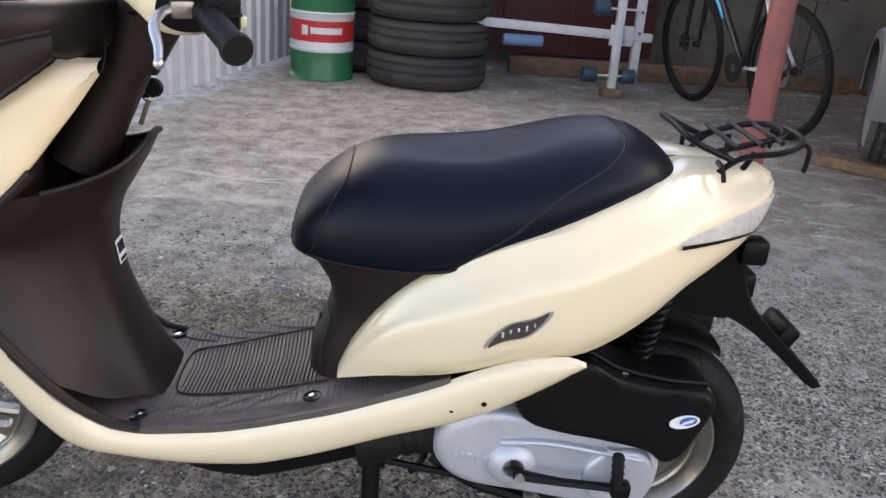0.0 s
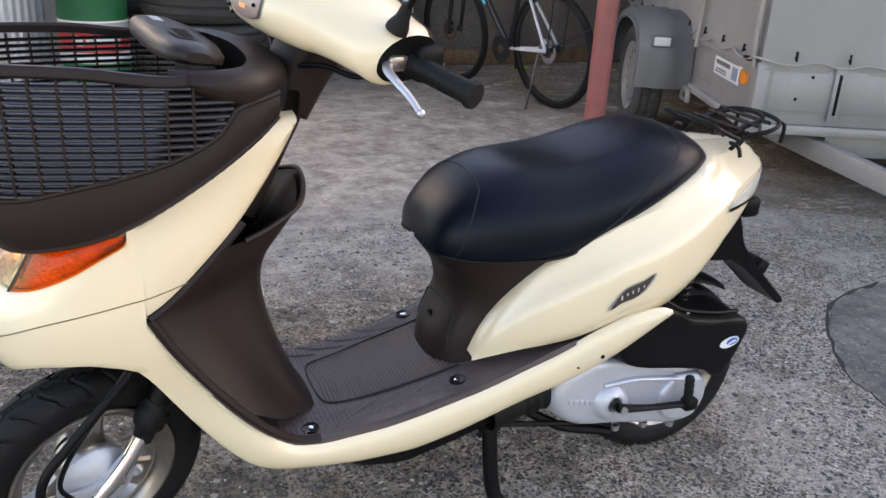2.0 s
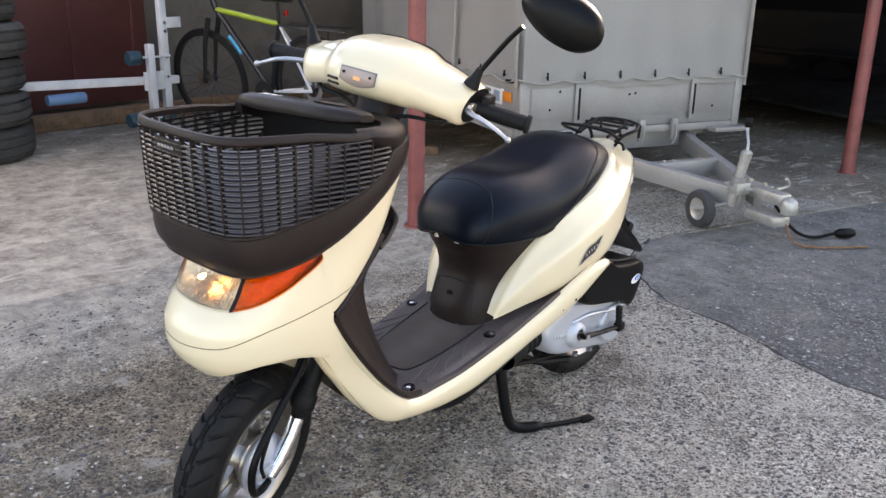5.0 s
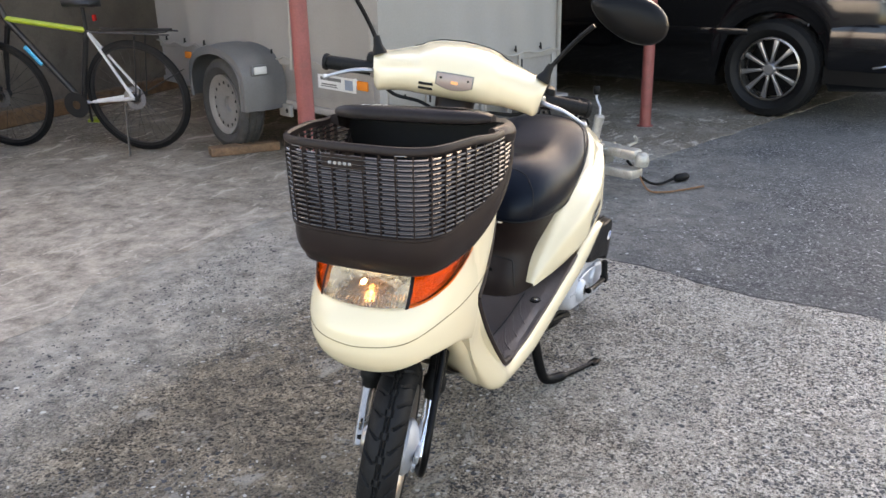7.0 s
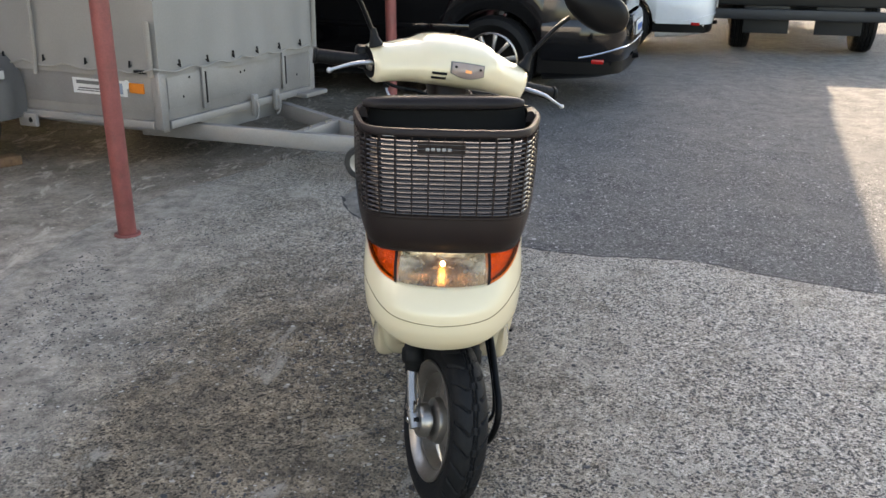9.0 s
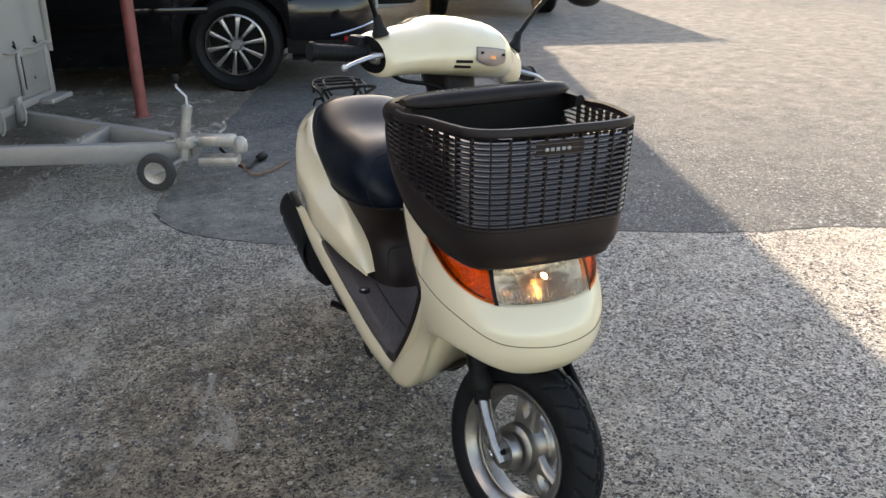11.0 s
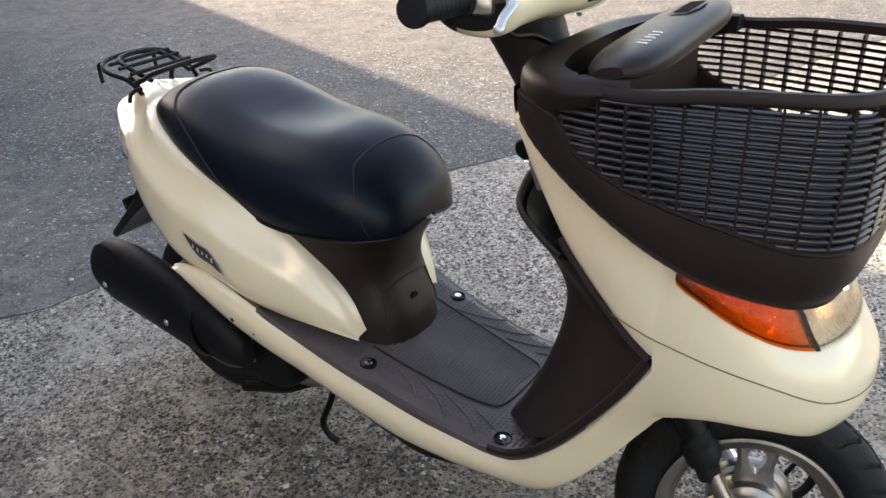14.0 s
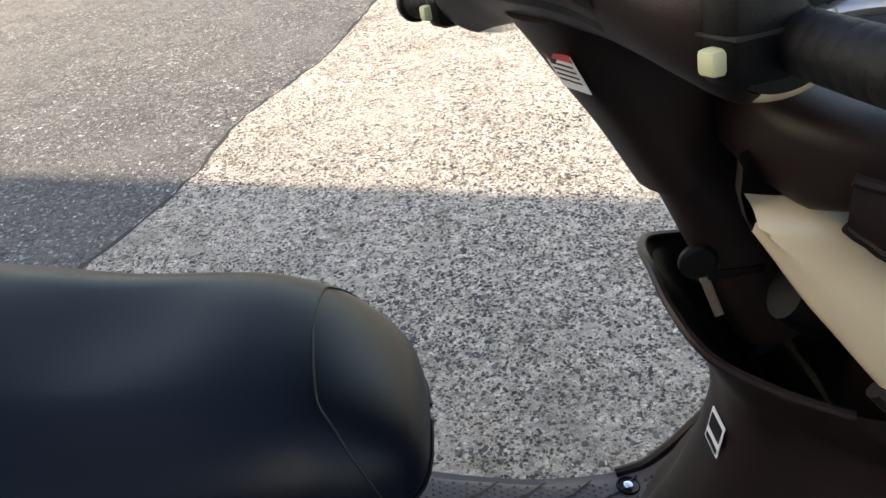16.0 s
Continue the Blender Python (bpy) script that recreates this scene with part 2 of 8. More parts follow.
    L(out, b.inputs["Base Color"])
    b.inputs["Roughness"].default_value = 0.85
    b.inputs["Specular IOR Level"].default_value = 0.3
    hh = nt.nodes.new("ShaderNodeMath")
    hh.operation = "MULTIPLY_ADD"
    L(show.outputs[0], hh.inputs[0])
    hh.inputs[1].default_value = 0.7
    L(fine.outputs[0], hh.inputs[2])
    bp = nt.nodes.new("ShaderNodeBump")
    bp.inputs["Strength"].default_value, bp.inputs["Distance"].default_value = bump, 0.006
    L(hh.outputs[0], bp.inputs["Height"])
    L(bp.outputs[0], b.inputs["Normal"])
    return m


M_CREAM = mat("cream_paint", (0.68, 0.582, 0.40), rough=0.24, var=0.015, scale=3, fine=300, spec=0.5, coat=0.6, rough_var=0.15)
M_BROWN = mat("brown_plastic", (0.0162, 0.0105, 0.0096), rough=0.44, spec=0.20, var=0.09, scale=14, fine=400, bump=0.10, bump_scale=700)
M_MAT = mat("brown_floor_plastic", (0.078, 0.061, 0.057), rough=0.46, spec=0.35, var=0.2, scale=16, fine=160, bump=0.12, bump_scale=500, dirt=0.25, dirt_col=(0.13, 0.11, 0.095))
M_SEAT = mat("black_vinyl", (0.0022, 0.0036, 0.0078), rough=0.34, spec=0.165, var=0.12, scale=10, fine=500, bump=0.10, bump_scale=900)
M_SEAT.node_tree.nodes["Principled BSDF"].inputs["Specular Tint"].default_value = (0.84, 0.93, 1.0, 1)
M_GAP = mat("panel_gap_shadowed_paint", (0.16, 0.12, 0.06), rough=0.6)
M_TAR = mat("dark_tar", (0.03, 0.029, 0.028), rough=0.8, bump=0.3)
M_THREAD = mat("seam_thread", (0.004, 0.004, 0.004), rough=0.7)
M_BLACK = mat("black_plastic", (0.004, 0.004, 0.0044), rough=0.40, spec=0.13, var=0.15, scale=12, bump=0.1, bump_scale=500)
M_RUBBER = mat("black_rubber", (0.006, 0.006, 0.006), rough=0.6, spec=0.2, var=0.2, scale=20, bump=0.2, bump_scale=300)
M_TYRE = mat("tyre_rubber", (0.007, 0.007, 0.0075), rough=0.62, spec=0.2, var=0.25, scale=18, bump=0.25, bump_scale=250, dirt=0.2, dirt_col=(0.03, 0.027, 0.025))
M_SILVER = mat("silver_cast_metal", (0.46, 0.48, 0.52), rough=0.46, metal=0.45, var=0.06, scale=10, bump=0.06, bump_scale=400, dirt=0.12, dirt_col=(0.2, 0.19, 0.18))
M_RIM = mat("alloy_rim", (0.31, 0.285, 0.26), rough=0.32, metal=0.9, var=0.12, scale=16, dirt=0.35, dirt_col=(0.22, 0.19, 0.16))
M_CHROME = mat("chrome", (0.75, 0.75, 0.76), rough=0.12, metal=1.0, var=0.05)
M_LEVER = mat("polished_lever_metal", (0.46, 0.46, 0.47), rough=0.36, metal=0.85, var=0.06)
M_AMBER = glassy("amber_lens", (0.94, 0.105, 0.002), rough=0.04, trans=0.92)
M_CLEAR = glassy("clear_lens", (0.97, 0.94, 0.88), rough=0.03, trans=0.96)
for _m in (M_AMBER, M_CLEAR):
    _m.node_tree.nodes["Principled BSDF"].inputs["IOR"].default_value = 1.22
M_FLUTE = glassy("fluted_lens", (0.93, 0.82, 0.62), rough=0.04, trans=0.9)
M_REFLECT = mat("lamp_reflector", (0.86, 0.86, 0.85), rough=0.34, metal=0.45, var=0.2, scale=30, bump=0.4, bump_scale=90)
M_RED = glassy("red_lens", (0.5, 0.01, 0.01), rough=0.15, trans=0.2)
M_EMBLEM = mat("emblem_plate", (0.050, 0.042, 0.038), rough=0.40, spec=0.25, var=0.1)
M_WHITE = mat("white_print", (0.7, 0.7, 0.7), rough=0.5, var=0.04)
M_BADGE = mat("badge_silver", (0.66, 0.65, 0.63), rough=0.3, metal=0.6, var=0.05)
M_BLUE = mat("blue_print", (0.03, 0.12, 0.4), rough=0.4)
M_REDP = mat("red_print", (0.45, 0.04, 0.03), rough=0.5)
M_WOODKEY = mat("key_tag_wood", (0.14, 0.11, 0.08), rough=0.6, var=0.2, scale=60)
M_SWITCH = mat("pale_switch_plastic", (0.48, 0.50, 0.30), rough=0.5)
M_MIRROR = mat("mirror_glass", (0.75, 0.77, 0.78), rough=0.02, metal=1.0, var=0.0)

M_FACET = mat("faceted_lamp_reflector", (0.55, 0.40, 0.25), rough=0.26, metal=0.9, var=0.16, scale=60)
M_SIGBACK = mat("signal_reflector", (0.80, 0.56, 0.36), rough=0.25, metal=0.7, var=0.15, scale=60, bump=0.9, bump_scale=160)
_fn = M_FACET.node_tree
_fv = _fn.nodes.new("ShaderNodeTexVoronoi")
_fv.inputs["Scale"].default_value = 70.0
_fb = _fn.nodes.new("ShaderNodeBump")
_fb.inputs["Strength"].default_value, _fb.inputs["Distance"].default_value = 0.20, 0.004
_ft = _fn.nodes.new("ShaderNodeTexCoord")
_fn.links.new(_ft.outputs["Object"], _fv.inputs["Vector"])
_fn.links.new(_fv.outputs["Distance"], _fb.inputs["Height"])
_fn.links.new(_fb.outputs[0], _fn.nodes["Principled BSDF"].inputs["Normal"])
M_SLAT = mat("glossy_brown_slat", (0.014, 0.0105, 0.0105), rough=0.21, spec=0.45, coat=0.10, var=0.08, scale=14, fine=300)

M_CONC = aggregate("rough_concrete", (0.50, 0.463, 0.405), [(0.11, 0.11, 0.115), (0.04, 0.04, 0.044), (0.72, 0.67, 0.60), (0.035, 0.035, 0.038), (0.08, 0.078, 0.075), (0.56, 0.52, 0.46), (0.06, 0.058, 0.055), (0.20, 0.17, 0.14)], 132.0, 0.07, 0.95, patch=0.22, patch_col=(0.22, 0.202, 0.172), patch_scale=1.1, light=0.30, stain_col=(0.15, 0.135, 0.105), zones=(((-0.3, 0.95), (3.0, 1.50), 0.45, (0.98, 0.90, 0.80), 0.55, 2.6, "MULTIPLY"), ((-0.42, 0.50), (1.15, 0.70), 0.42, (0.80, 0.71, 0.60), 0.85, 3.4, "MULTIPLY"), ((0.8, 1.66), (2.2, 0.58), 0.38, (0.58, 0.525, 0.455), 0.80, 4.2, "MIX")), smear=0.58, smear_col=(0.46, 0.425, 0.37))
# the second asphalt zone puts sunlight on the far yard into the colour
M_ASPH = aggregate("worn_asphalt", (0.130, 0.129, 0.127), [(0.04, 0.041, 0.043), (0.19, 0.19, 0.187), (0.065, 0.066, 0.067), (0.34, 0.338, 0.33), (0.11, 0.111, 0.111), (0.035, 0.035, 0.036)], 95.0, 0.06, 1.0, patch=0.6, patch_col=(0.145, 0.144, 0.141), patch_scale=1.3, stain_col=(0.042, 0.042, 0.043), zones=(((2.5, 0.55), (1.7, 0.95), 0.40, (0.34, 0.315, 0.28), 0.75, 2.4, "MIX"), ((5.5, -6.0), (4.6, 4.2), 0.5, (0.36, 0.335, 0.30), 0.6, 1.2, "MIX")))
M_FLOOR = aggregate("smooth_stained_concrete", (0.20, 0.17, 0.135), [(0.15, 0.128, 0.10), (0.105, 0.088, 0.068), (0.21, 0.178, 0.142)], 60.0, 0.03, 0.3, patch=0.6, patch_col=(0.16, 0.13, 0.098), patch_scale=1.4, light=0.22, stain_col=(0.13, 0.11, 0.085), zones=(((-0.3, 2.75), (2.5, 1.9), 0.30, (0.52, 0.455, 0.385), 0.85, 2.2, "MIX"),), smear=0.75, smear_col=(0.54, 0.48, 0.41))


# ---- building blocks ----
def part(name, bm, material, parent=None, label="", smooth=40):
    """Links a bmesh as one mesh object, under a thing or a part."""
    me = bpy.data.meshes.new(name)
    bmesh.ops.recalc_face_normals(bm, faces=bm.faces)
    bm.to_mesh(me)
    bm.free()
    me.materials.append(material)
    if smooth:
        for p in me.polygons:
            p.use_smooth = True
        me.set_sharp_from_angle(angle=radians(smooth))
    ob = new(name, me)
    if parent:
        ob.parent = parent
    if label:
        tagged(ob, label)
    return ob


def thing(name, label, category, at=None, group="", kind=""):
    e = new(name)
    e.empty_display_size = 0.1
    if at is not None:
        e.matrix_world = at
    return tagged(e, label, category, group, kind)


def itp(x, pts):
    """Smooth interpolation through (x, value) pairs."""
    xs = [p[0] for p in pts]
    ys = [p[1] for p in pts]
    n = len(xs)
    if x <= xs[0]:
        return ys[0]
    if x >= xs[-1]:
        return ys[-1]
    i = max(k for k in range(n - 1) if xs[k] <= x)
    def slope(k):
        if k == 0:
            return (ys[1] - ys[0]) / (xs[1] - xs[0])
        if k == n - 1:
            return (ys[-1] - ys[-2]) / (xs[-1] - xs[-2])
        a = (ys[k] - ys[k - 1]) / (xs[k] - xs[k - 1])
        b = (ys[k + 1] - ys[k]) / (xs[k + 1] - xs[k])
        return 0 if a * b <= 0 else 2 * a * b / (a + b)
    h = xs[i + 1] - xs[i]
    t = (x - xs[i]) / h
    return ((2 * t ** 3 - 3 * t ** 2 + 1) * ys[i] + (t ** 3 - 2 * t ** 2 + t) * h * slope(i)
            + (-2 * t ** 3 + 3 * t ** 2) * ys[i + 1] + (t ** 3 - t ** 2) * h * slope(i + 1))


def spline(pts, n):
    """n + 1 points of a Catmull-Rom curve through pts, evenly by chord length."""
    p = [Vector(q) for q in pts]
    d = [0.0]
    for a, b in zip(p, p[1:]):
        d.append(d[-1] + max(1e-6, (b - a).length))
    dim = len(p[0])
    out = []
    for k in range(n + 1):
        s = d[-1] * k / n
        i = min(len(p) - 2, max(j for j in range(len(d)) if d[j] <= s + 1e-9))
        h = d[i + 1] - d[i]
        t = (s - d[i]) / h
        def tan(j):
            if j == 0:
                return (p[1] - p[0]) / (d[1] - d[0])
            if j == len(p) - 1:
                return (p[-1] - p[-2]) / (d[-1] - d[-2])
            return (p[j + 1] - p[j - 1]) / (d[j + 1] - d[j - 1])
        q = ((2 * t ** 3 - 3 * t ** 2 + 1) * p[i] + (t ** 3 - 2 * t ** 2 + t) * h * tan(i)
             + (-2 * t ** 3 + 3 * t ** 2) * p[i + 1] + (t ** 3 - t ** 2) * h * tan(i + 1))
        out.append(q if dim == 3 else tuple(q))
    return out


def skin(rows, closed=False, caps=False, bm=None):
    """A sheet over rows of points; closed joins each row's ends; caps fill the first and last row."""
    bm = bm or bmesh.new()
    vs = [[bm.verts.new(p) for p in r] for r in rows]
    m = len(rows[0])
    for a, b in zip(vs, vs[1:]):
        for j in range(m if closed else m - 1):
            k = (j + 1) % m
            try:
                bm.faces.new((a[j], a[k], b[k], b[j]))
            except ValueError:
                pass
    if caps:
        for r in (vs[0], vs[-1]):
            c = bm.verts.new(sum((v.co for v in r), Vector()) / m)
            for j in range(m if closed else m - 1):
                bm.faces.new((r[j], r[(j + 1) % m], c))
    return bm


def weld(bm, d=1e-5):
    bmesh.ops.remove_doubles(bm, verts=bm.verts, dist=d)
    return bm


def thick(bm, d):
    """Gives a sheet a thickness of d, inwards."""
    bmesh.ops.recalc_face_normals(bm, faces=bm.faces)
    bmesh.ops.solidify(bm, geom=bm.faces[:], thickness=d)
    return bm


def tube(path, r, seg=8, caps=True, bm=None, flat=1.0):
    """A round bar along a path; r a number or one for each point."""
    pts = [Vector(p) for p in path]
    rows = []
    up = None
    for i, p in enumerate(pts):
        t = (pts[min(i + 1, len(pts) - 1)] - pts[max(i - 1, 0)]).normalized()
        if up is None:
            up = Vector((0, 0, 1)) if abs(t.z) < 0.9 else Vector((1, 0, 0))
        side = t.cross(up).normalized()
        up = side.cross(t).normalized()
        rr = r[i] if isinstance(r, (list, tuple)) else r
        rows.append([p + (side * math.cos(2 * math.pi * k / seg) + up * flat * math.sin(2 * math.pi * k / seg)) * rr for k in range(seg)])
    return skin(rows, closed=True, caps=caps, bm=bm)


def box(cx, cy, cz, sx, sy, sz, bevel=0.0, m=None, bm=None, segs=2):
    own = bmesh.new()
    bmesh.ops.create_cube(own, size=1.0)
    for v in own.verts:
        v.co = Vector((v.co.x * sx, v.co.y * sy, v.co.z * sz))
    if bevel:
        bmesh.ops.bevel(own, geom=own.edges[:], offset=min(bevel, min(sx, sy, sz) * 0.49), segments=segs, affect="EDGES", profile=0.5)
    for v in own.verts:
        v.co += Vector((cx, cy, cz))
    if m is not None:
        bmesh.ops.transform(own, matrix=m, verts=own.verts)
    if bm is None:
        return own
    return merge(bm, own)


def merge(bm, other):
    me = bpy.data.meshes.new("tmp")
    other.to_mesh(me)
    other.free()
    bm.from_mesh(me)
    bpy.data.meshes.remove(me)
    return bm


def lathe(profile, seg=48, m=None, arc=1.0):
    """Turns (radius, height) pairs about the z axis."""
    rows = []
    n = seg if arc == 1.0 else seg + 1
    for r, h in profile:
        rows.append([(r * math.cos(2 * math.pi * arc * k / seg), r * math.sin(2 * math.pi * arc * k / seg), h) for k in range(n)])
    bm = weld(skin(rows, closed=arc == 1.0))
    if m is not None:
        bmesh.ops.transform(bm, matrix=m, verts=bm.verts)
    return bm


def slab(outline, depth, m=None, bevel=0.0, segs=2):
    """A plate with the given outline in x, y, from z = 0 to depth, its edges rounded."""
    bm = bmesh.new()
    f = bm.faces.new([bm.verts.new((*p[:2], 0)) for p in outline])
    up = bmesh.ops.extrude_face_region(bm, geom=[f])
    bmesh.ops.translate(bm, vec=(0, 0, depth), verts=[g for g in up["geom"] if isinstance(g, bmesh.types.BMVert)])
    bmesh.ops.recalc_face_normals(bm, faces=bm.faces)
    if bevel:
        es = [e for e in bm.edges if abs(e.verts[0].co.z - e.verts[1].co.z) < 1e-6]
        bmesh.ops.bevel(bm, geom=es, offset=bevel, segments=segs, affect="EDGES", profile=0.5)
    if m is not None:
        bmesh.ops.transform(bm, matrix=m, verts=bm.verts)
    return bm




def axes(o, ex, ey):
    """A pose with x along ex and y near ey."""
    ex = Vector(ex).normalized()
    ez = ex.cross(Vector(ey)).normalized()
    ey = ez.cross(ex)
    return Matrix(((ex.x, ey.x, ez.x, o[0]), (ex.y, ey.y, ez.y, o[1]), (ex.z, ey.z, ez.z, o[2]), (0, 0, 0, 1)))

# ---- the scooter: x runs to its rear, y to its right, z up ----
scooter = thing("scooter", "cream and brown motor scooter with front basket, on its side stand", "scooter", pose(0, 0.012, 0, 1.2, 0, -0.7))


def both(fn):
    for s in (-1, 1):
        fn(s)


# rear side covers: each cross-section runs from the lower edge over the bulge to the edge under the seat
COV_ZB = [(0.036, 0.360), (0.07, 0.379), (0.108, 0.394), (0.19, 0.411), (0.30, 0.447), (0.40, 0.464), (0.495, 0.513), (0.56, 0.565), (0.62, 0.599), (0.66, 0.624), (0.69, 0.656), (0.718, 0.690)]
COV_ZT = [(0.036, 0.368), (0.052, 0.41), (0.071, 0.446), (0.119, 0.514), (0.159, 0.553), (0.20, 0.58), (0.279, 0.622), (0.36, 0.655), (0.439, 0.690), (0.508, 0.716), (0.56, 0.723), (0.65, 0.722), (0.69, 0.717), (0.718, 0.702)]
COV_W = [(0.036, 0.121), (0.07, 0.149), (0.11, 0.174), (0.19, 0.205), (0.27, 0.220), (0.36, 0.221), (0.45, 0.206), (0.55, 0.170), (0.64, 0.118), (0.685, 0.082), (0.708, 0.048), (0.718, 0.022)]


def cover_row(x, n=18):
    zb, zt, w = itp(x, COV_ZB), itp(x, COV_ZT), itp(x, COV_W)
    h = zt - zb
    k = min(1, max(0, (x - 0.47) / 0.09))
    k = k * k * (3 - 2 * k)
    front = min(1, max(0, (x - 0.036) / 0.14))
    yt = max(0.4 * w, w - (0.004 + 0.042 * front) - 0.02 * k)
    ctl = [(w * (1 - 0.10 * front), zb), (w - 0.003, zb + 0.16 * h), (w, zb + 0.36 * h), (w - 0.002 * front, zb + 0.60 * h), (w - 0.006 * front, zb + 0.68 * h), (w - 0.014 * front, zb + 0.715 * h), (0.55 * w + 0.45 * yt - 0.007 * front, zb + 0.80 * h), (yt + 0.007 * front, zb + 0.92 * h), (yt, zt), (max(0.0, yt - 0.03) * (1 - k * 0.5), zt + 0.002 + 0.004 * k), (max(0.0, yt - 0.05) * (1 - k), zt - 0.012 * (1 - k) + 0.004 * k)]
    return spline(ctl, n)


def side_cover(s):
    rows = [[(x, s * y, z) for y, z in cover_row(x)] for x in [0.036 + 0.682 * (k / 44) ** 1.15 for k in range(45)]]
    bm = skin(rows)
    if s < 0:
        part("side_cover", bm, M_CREAM, scooter, "glossy cream painted side cover")
    else:
        part("side_cover", bm, M_CREAM, scooter, "glossy cream painted side cover")


both(side_cover)
part("tail_cap", skin([[(0.718, s * y, z) for y, z in cover_row(0.718)] for s in (-1, 1)]), M_CREAM, scooter)


def cover_patch(x0, x1, v0, v1, s, off, nx=16, nv=6, shape=None):
    """A piece that follows the side cover, a little proud of it. v runs 0 to 1 up the section."""
    rows = []
    for i in range(nx + 1):
        u = i / nx
        x = x0 + (x1 - x0) * u
        r = cover_row(x, 60)
        r2 = cover_row(x + 0.004, 60)
        line = []
        for j in range(nv + 1):
            v = j / nv
            if shape:
                a, b = shape(u)
                v = a + (b - a) * v
            else:
                v = v0 + (v1 - v0) * v
            q = min(59, max(0, int(v * 60)))
            f = v * 60 - q
            y, z = (r[q][0] + (r[q + 1][0] - r[q][0]) * f, r[q][1] + (r[q + 1][1] - r[q][1]) * f)
            ty, tz = r[q + 1][0] - r[q][0], r[q + 1][1] - r[q][1]
            y2, z2 = r2[q][0] + (r2[q + 1][0] - r2[q][0]) * f, r2[q][1] + (r2[q + 1][1] - r2[q][1]) * f
            n = Vector((0.004, y2 - y, z2 - z)).cross(Vector((0, ty, tz))).normalized()
            if n.y < 0:
                n = -n
            p = Vector((x, y, z)) + n * off
            line.append((p.x, s * p.y, p.z))
        rows.append(line)
    return skin(rows)


def emblem(s):
    # the leaf-shaped badge with the model's word
    z0 = lambda u: 0.476 + 0.062 * u
    def shape(grow):
        def f(u):
            x = 0.252 + 0.094 * u
            zb, zt = itp(x, COV_ZB), itp(x, COV_ZT)
            r = cover_row(x, 60)
            mid = z0(u) + 0.006
            hw = grow * (0.0015 + 0.0135 * (math.sin(math.pi * min(1, max(0, 0.02 + 0.96 * u)))) ** 0.8)
            bend = 0.006 * math.sin(2 * math.pi * u)
            def find(z):
                for q in range(60):
                    if r[q][1] <= z <= r[q + 1][1]:
                        return (q + (z - r[q][1]) / max(1e-6, r[q + 1][1] - r[q][1])) / 60
                return 0.5
            return find(mid + bend - hw), find(mid + bend + hw)
        return f
    e = part("emblem", cover_patch(0.252, 0.346, 0, 0, s, 0.0022, 24, 6, shape(1.0)), M_LEVER, scooter, "dark leaf-shaped model badge with a silver edge")
    part("emblem_field", cover_patch(0.258, 0.340, 0, 0, s, 0.0030, 24, 6, shape(0.86)), M_EMBLEM, e)
    for k in range(5):
        u = 0.26 + 0.12 * k
        x = 0.252 + 0.094 * u
        z = 0.4830 + 0.062 * u + 0.006 * math.sin(2 * math.pi * u)
        w = 0.0038 if k == 0 else 0.0026
        part("emblem_mark", box(x, s * 0.2235, z, w, 0.0024, 0.0092 if k in (0, 3) else 0.0068, 0.0010, m=None), M_BADGE, e)


both(emblem)


def tail_lens(s):
    def f(u):
        r = cover_row(0.530 + 0.180 * u, 60)
        def find(z):
            for q in range(60):
                if r[q][1] <= z <= r[q + 1][1]:
                    return (q + (z - r[q][1]) / max(1e-6, r[q + 1][1] - r[q][1])) / 60
            return 0.02 if z < r[0][1] else 0.7
        lo = max(r[0][1] + 0.004, 0.640)
        return find(lo), find(max(lo + 0.003, 0.646 + 0.046 * u ** 0.8))
    part("tail_signal", cover_patch(0.530, 0.710, 0, 0, s, 0.003, 16, 6, f), M_CLEAR, scooter, "clear wrap-round rear signal lens")
    part("tail_signal_base", cover_patch(0.530, 0.710, 0, 0, s, 0.0012, 16, 6, f), M_REFLECT, scooter)
    part("lens_edge", cover_patch(0.528, 0.712, 0, 0, s, 0.0040, 16, 2, lambda u: (f(u)[0] - 0.014, f(u)[0] + 0.006)), M_BLACK, scooter)


both(tail_lens)

# seat
SE_T = [(-0.047, 0.584), (-0.0445, 0.600), (-0.036, 0.626), (-0.018, 0.650), (0.01, 0.676), (0.04, 0.697), (0.075, 0.712), (0.12, 0.722), (0.187, 0.727), (0.25, 0.733), (0.31, 0.746), (0.37, 0.762), (0.425, 0.771), (0.47, 0.768), (0.51, 0.752), (0.54, 0.728), (0.556, 0.704)]
SE_B = [(-0.047, 0.580), (-0.0445, 0.573), (-0.041, 0.570), (-0.034, 0.568), (-0.01, 0.567), (0.03, 0.566), (0.116, 0.566), (0.19, 0.574), (0.279, 0.611), (0.36, 0.645), (0.44, 0.681), (0.508, 0.702), (0.556, 0.692)]
SE_W = [(-0.047, 0.012), (-0.0445, 0.050), (-0.036, 0.084), (-0.015, 0.112), (0.03, 0.141), (0.10, 0.160), (0.20, 0.172), (0.30, 0.174), (0.38, 0.166), (0.46, 0.143), (0.51, 0.113), (0.54, 0.078), (0.556, 0.040)]


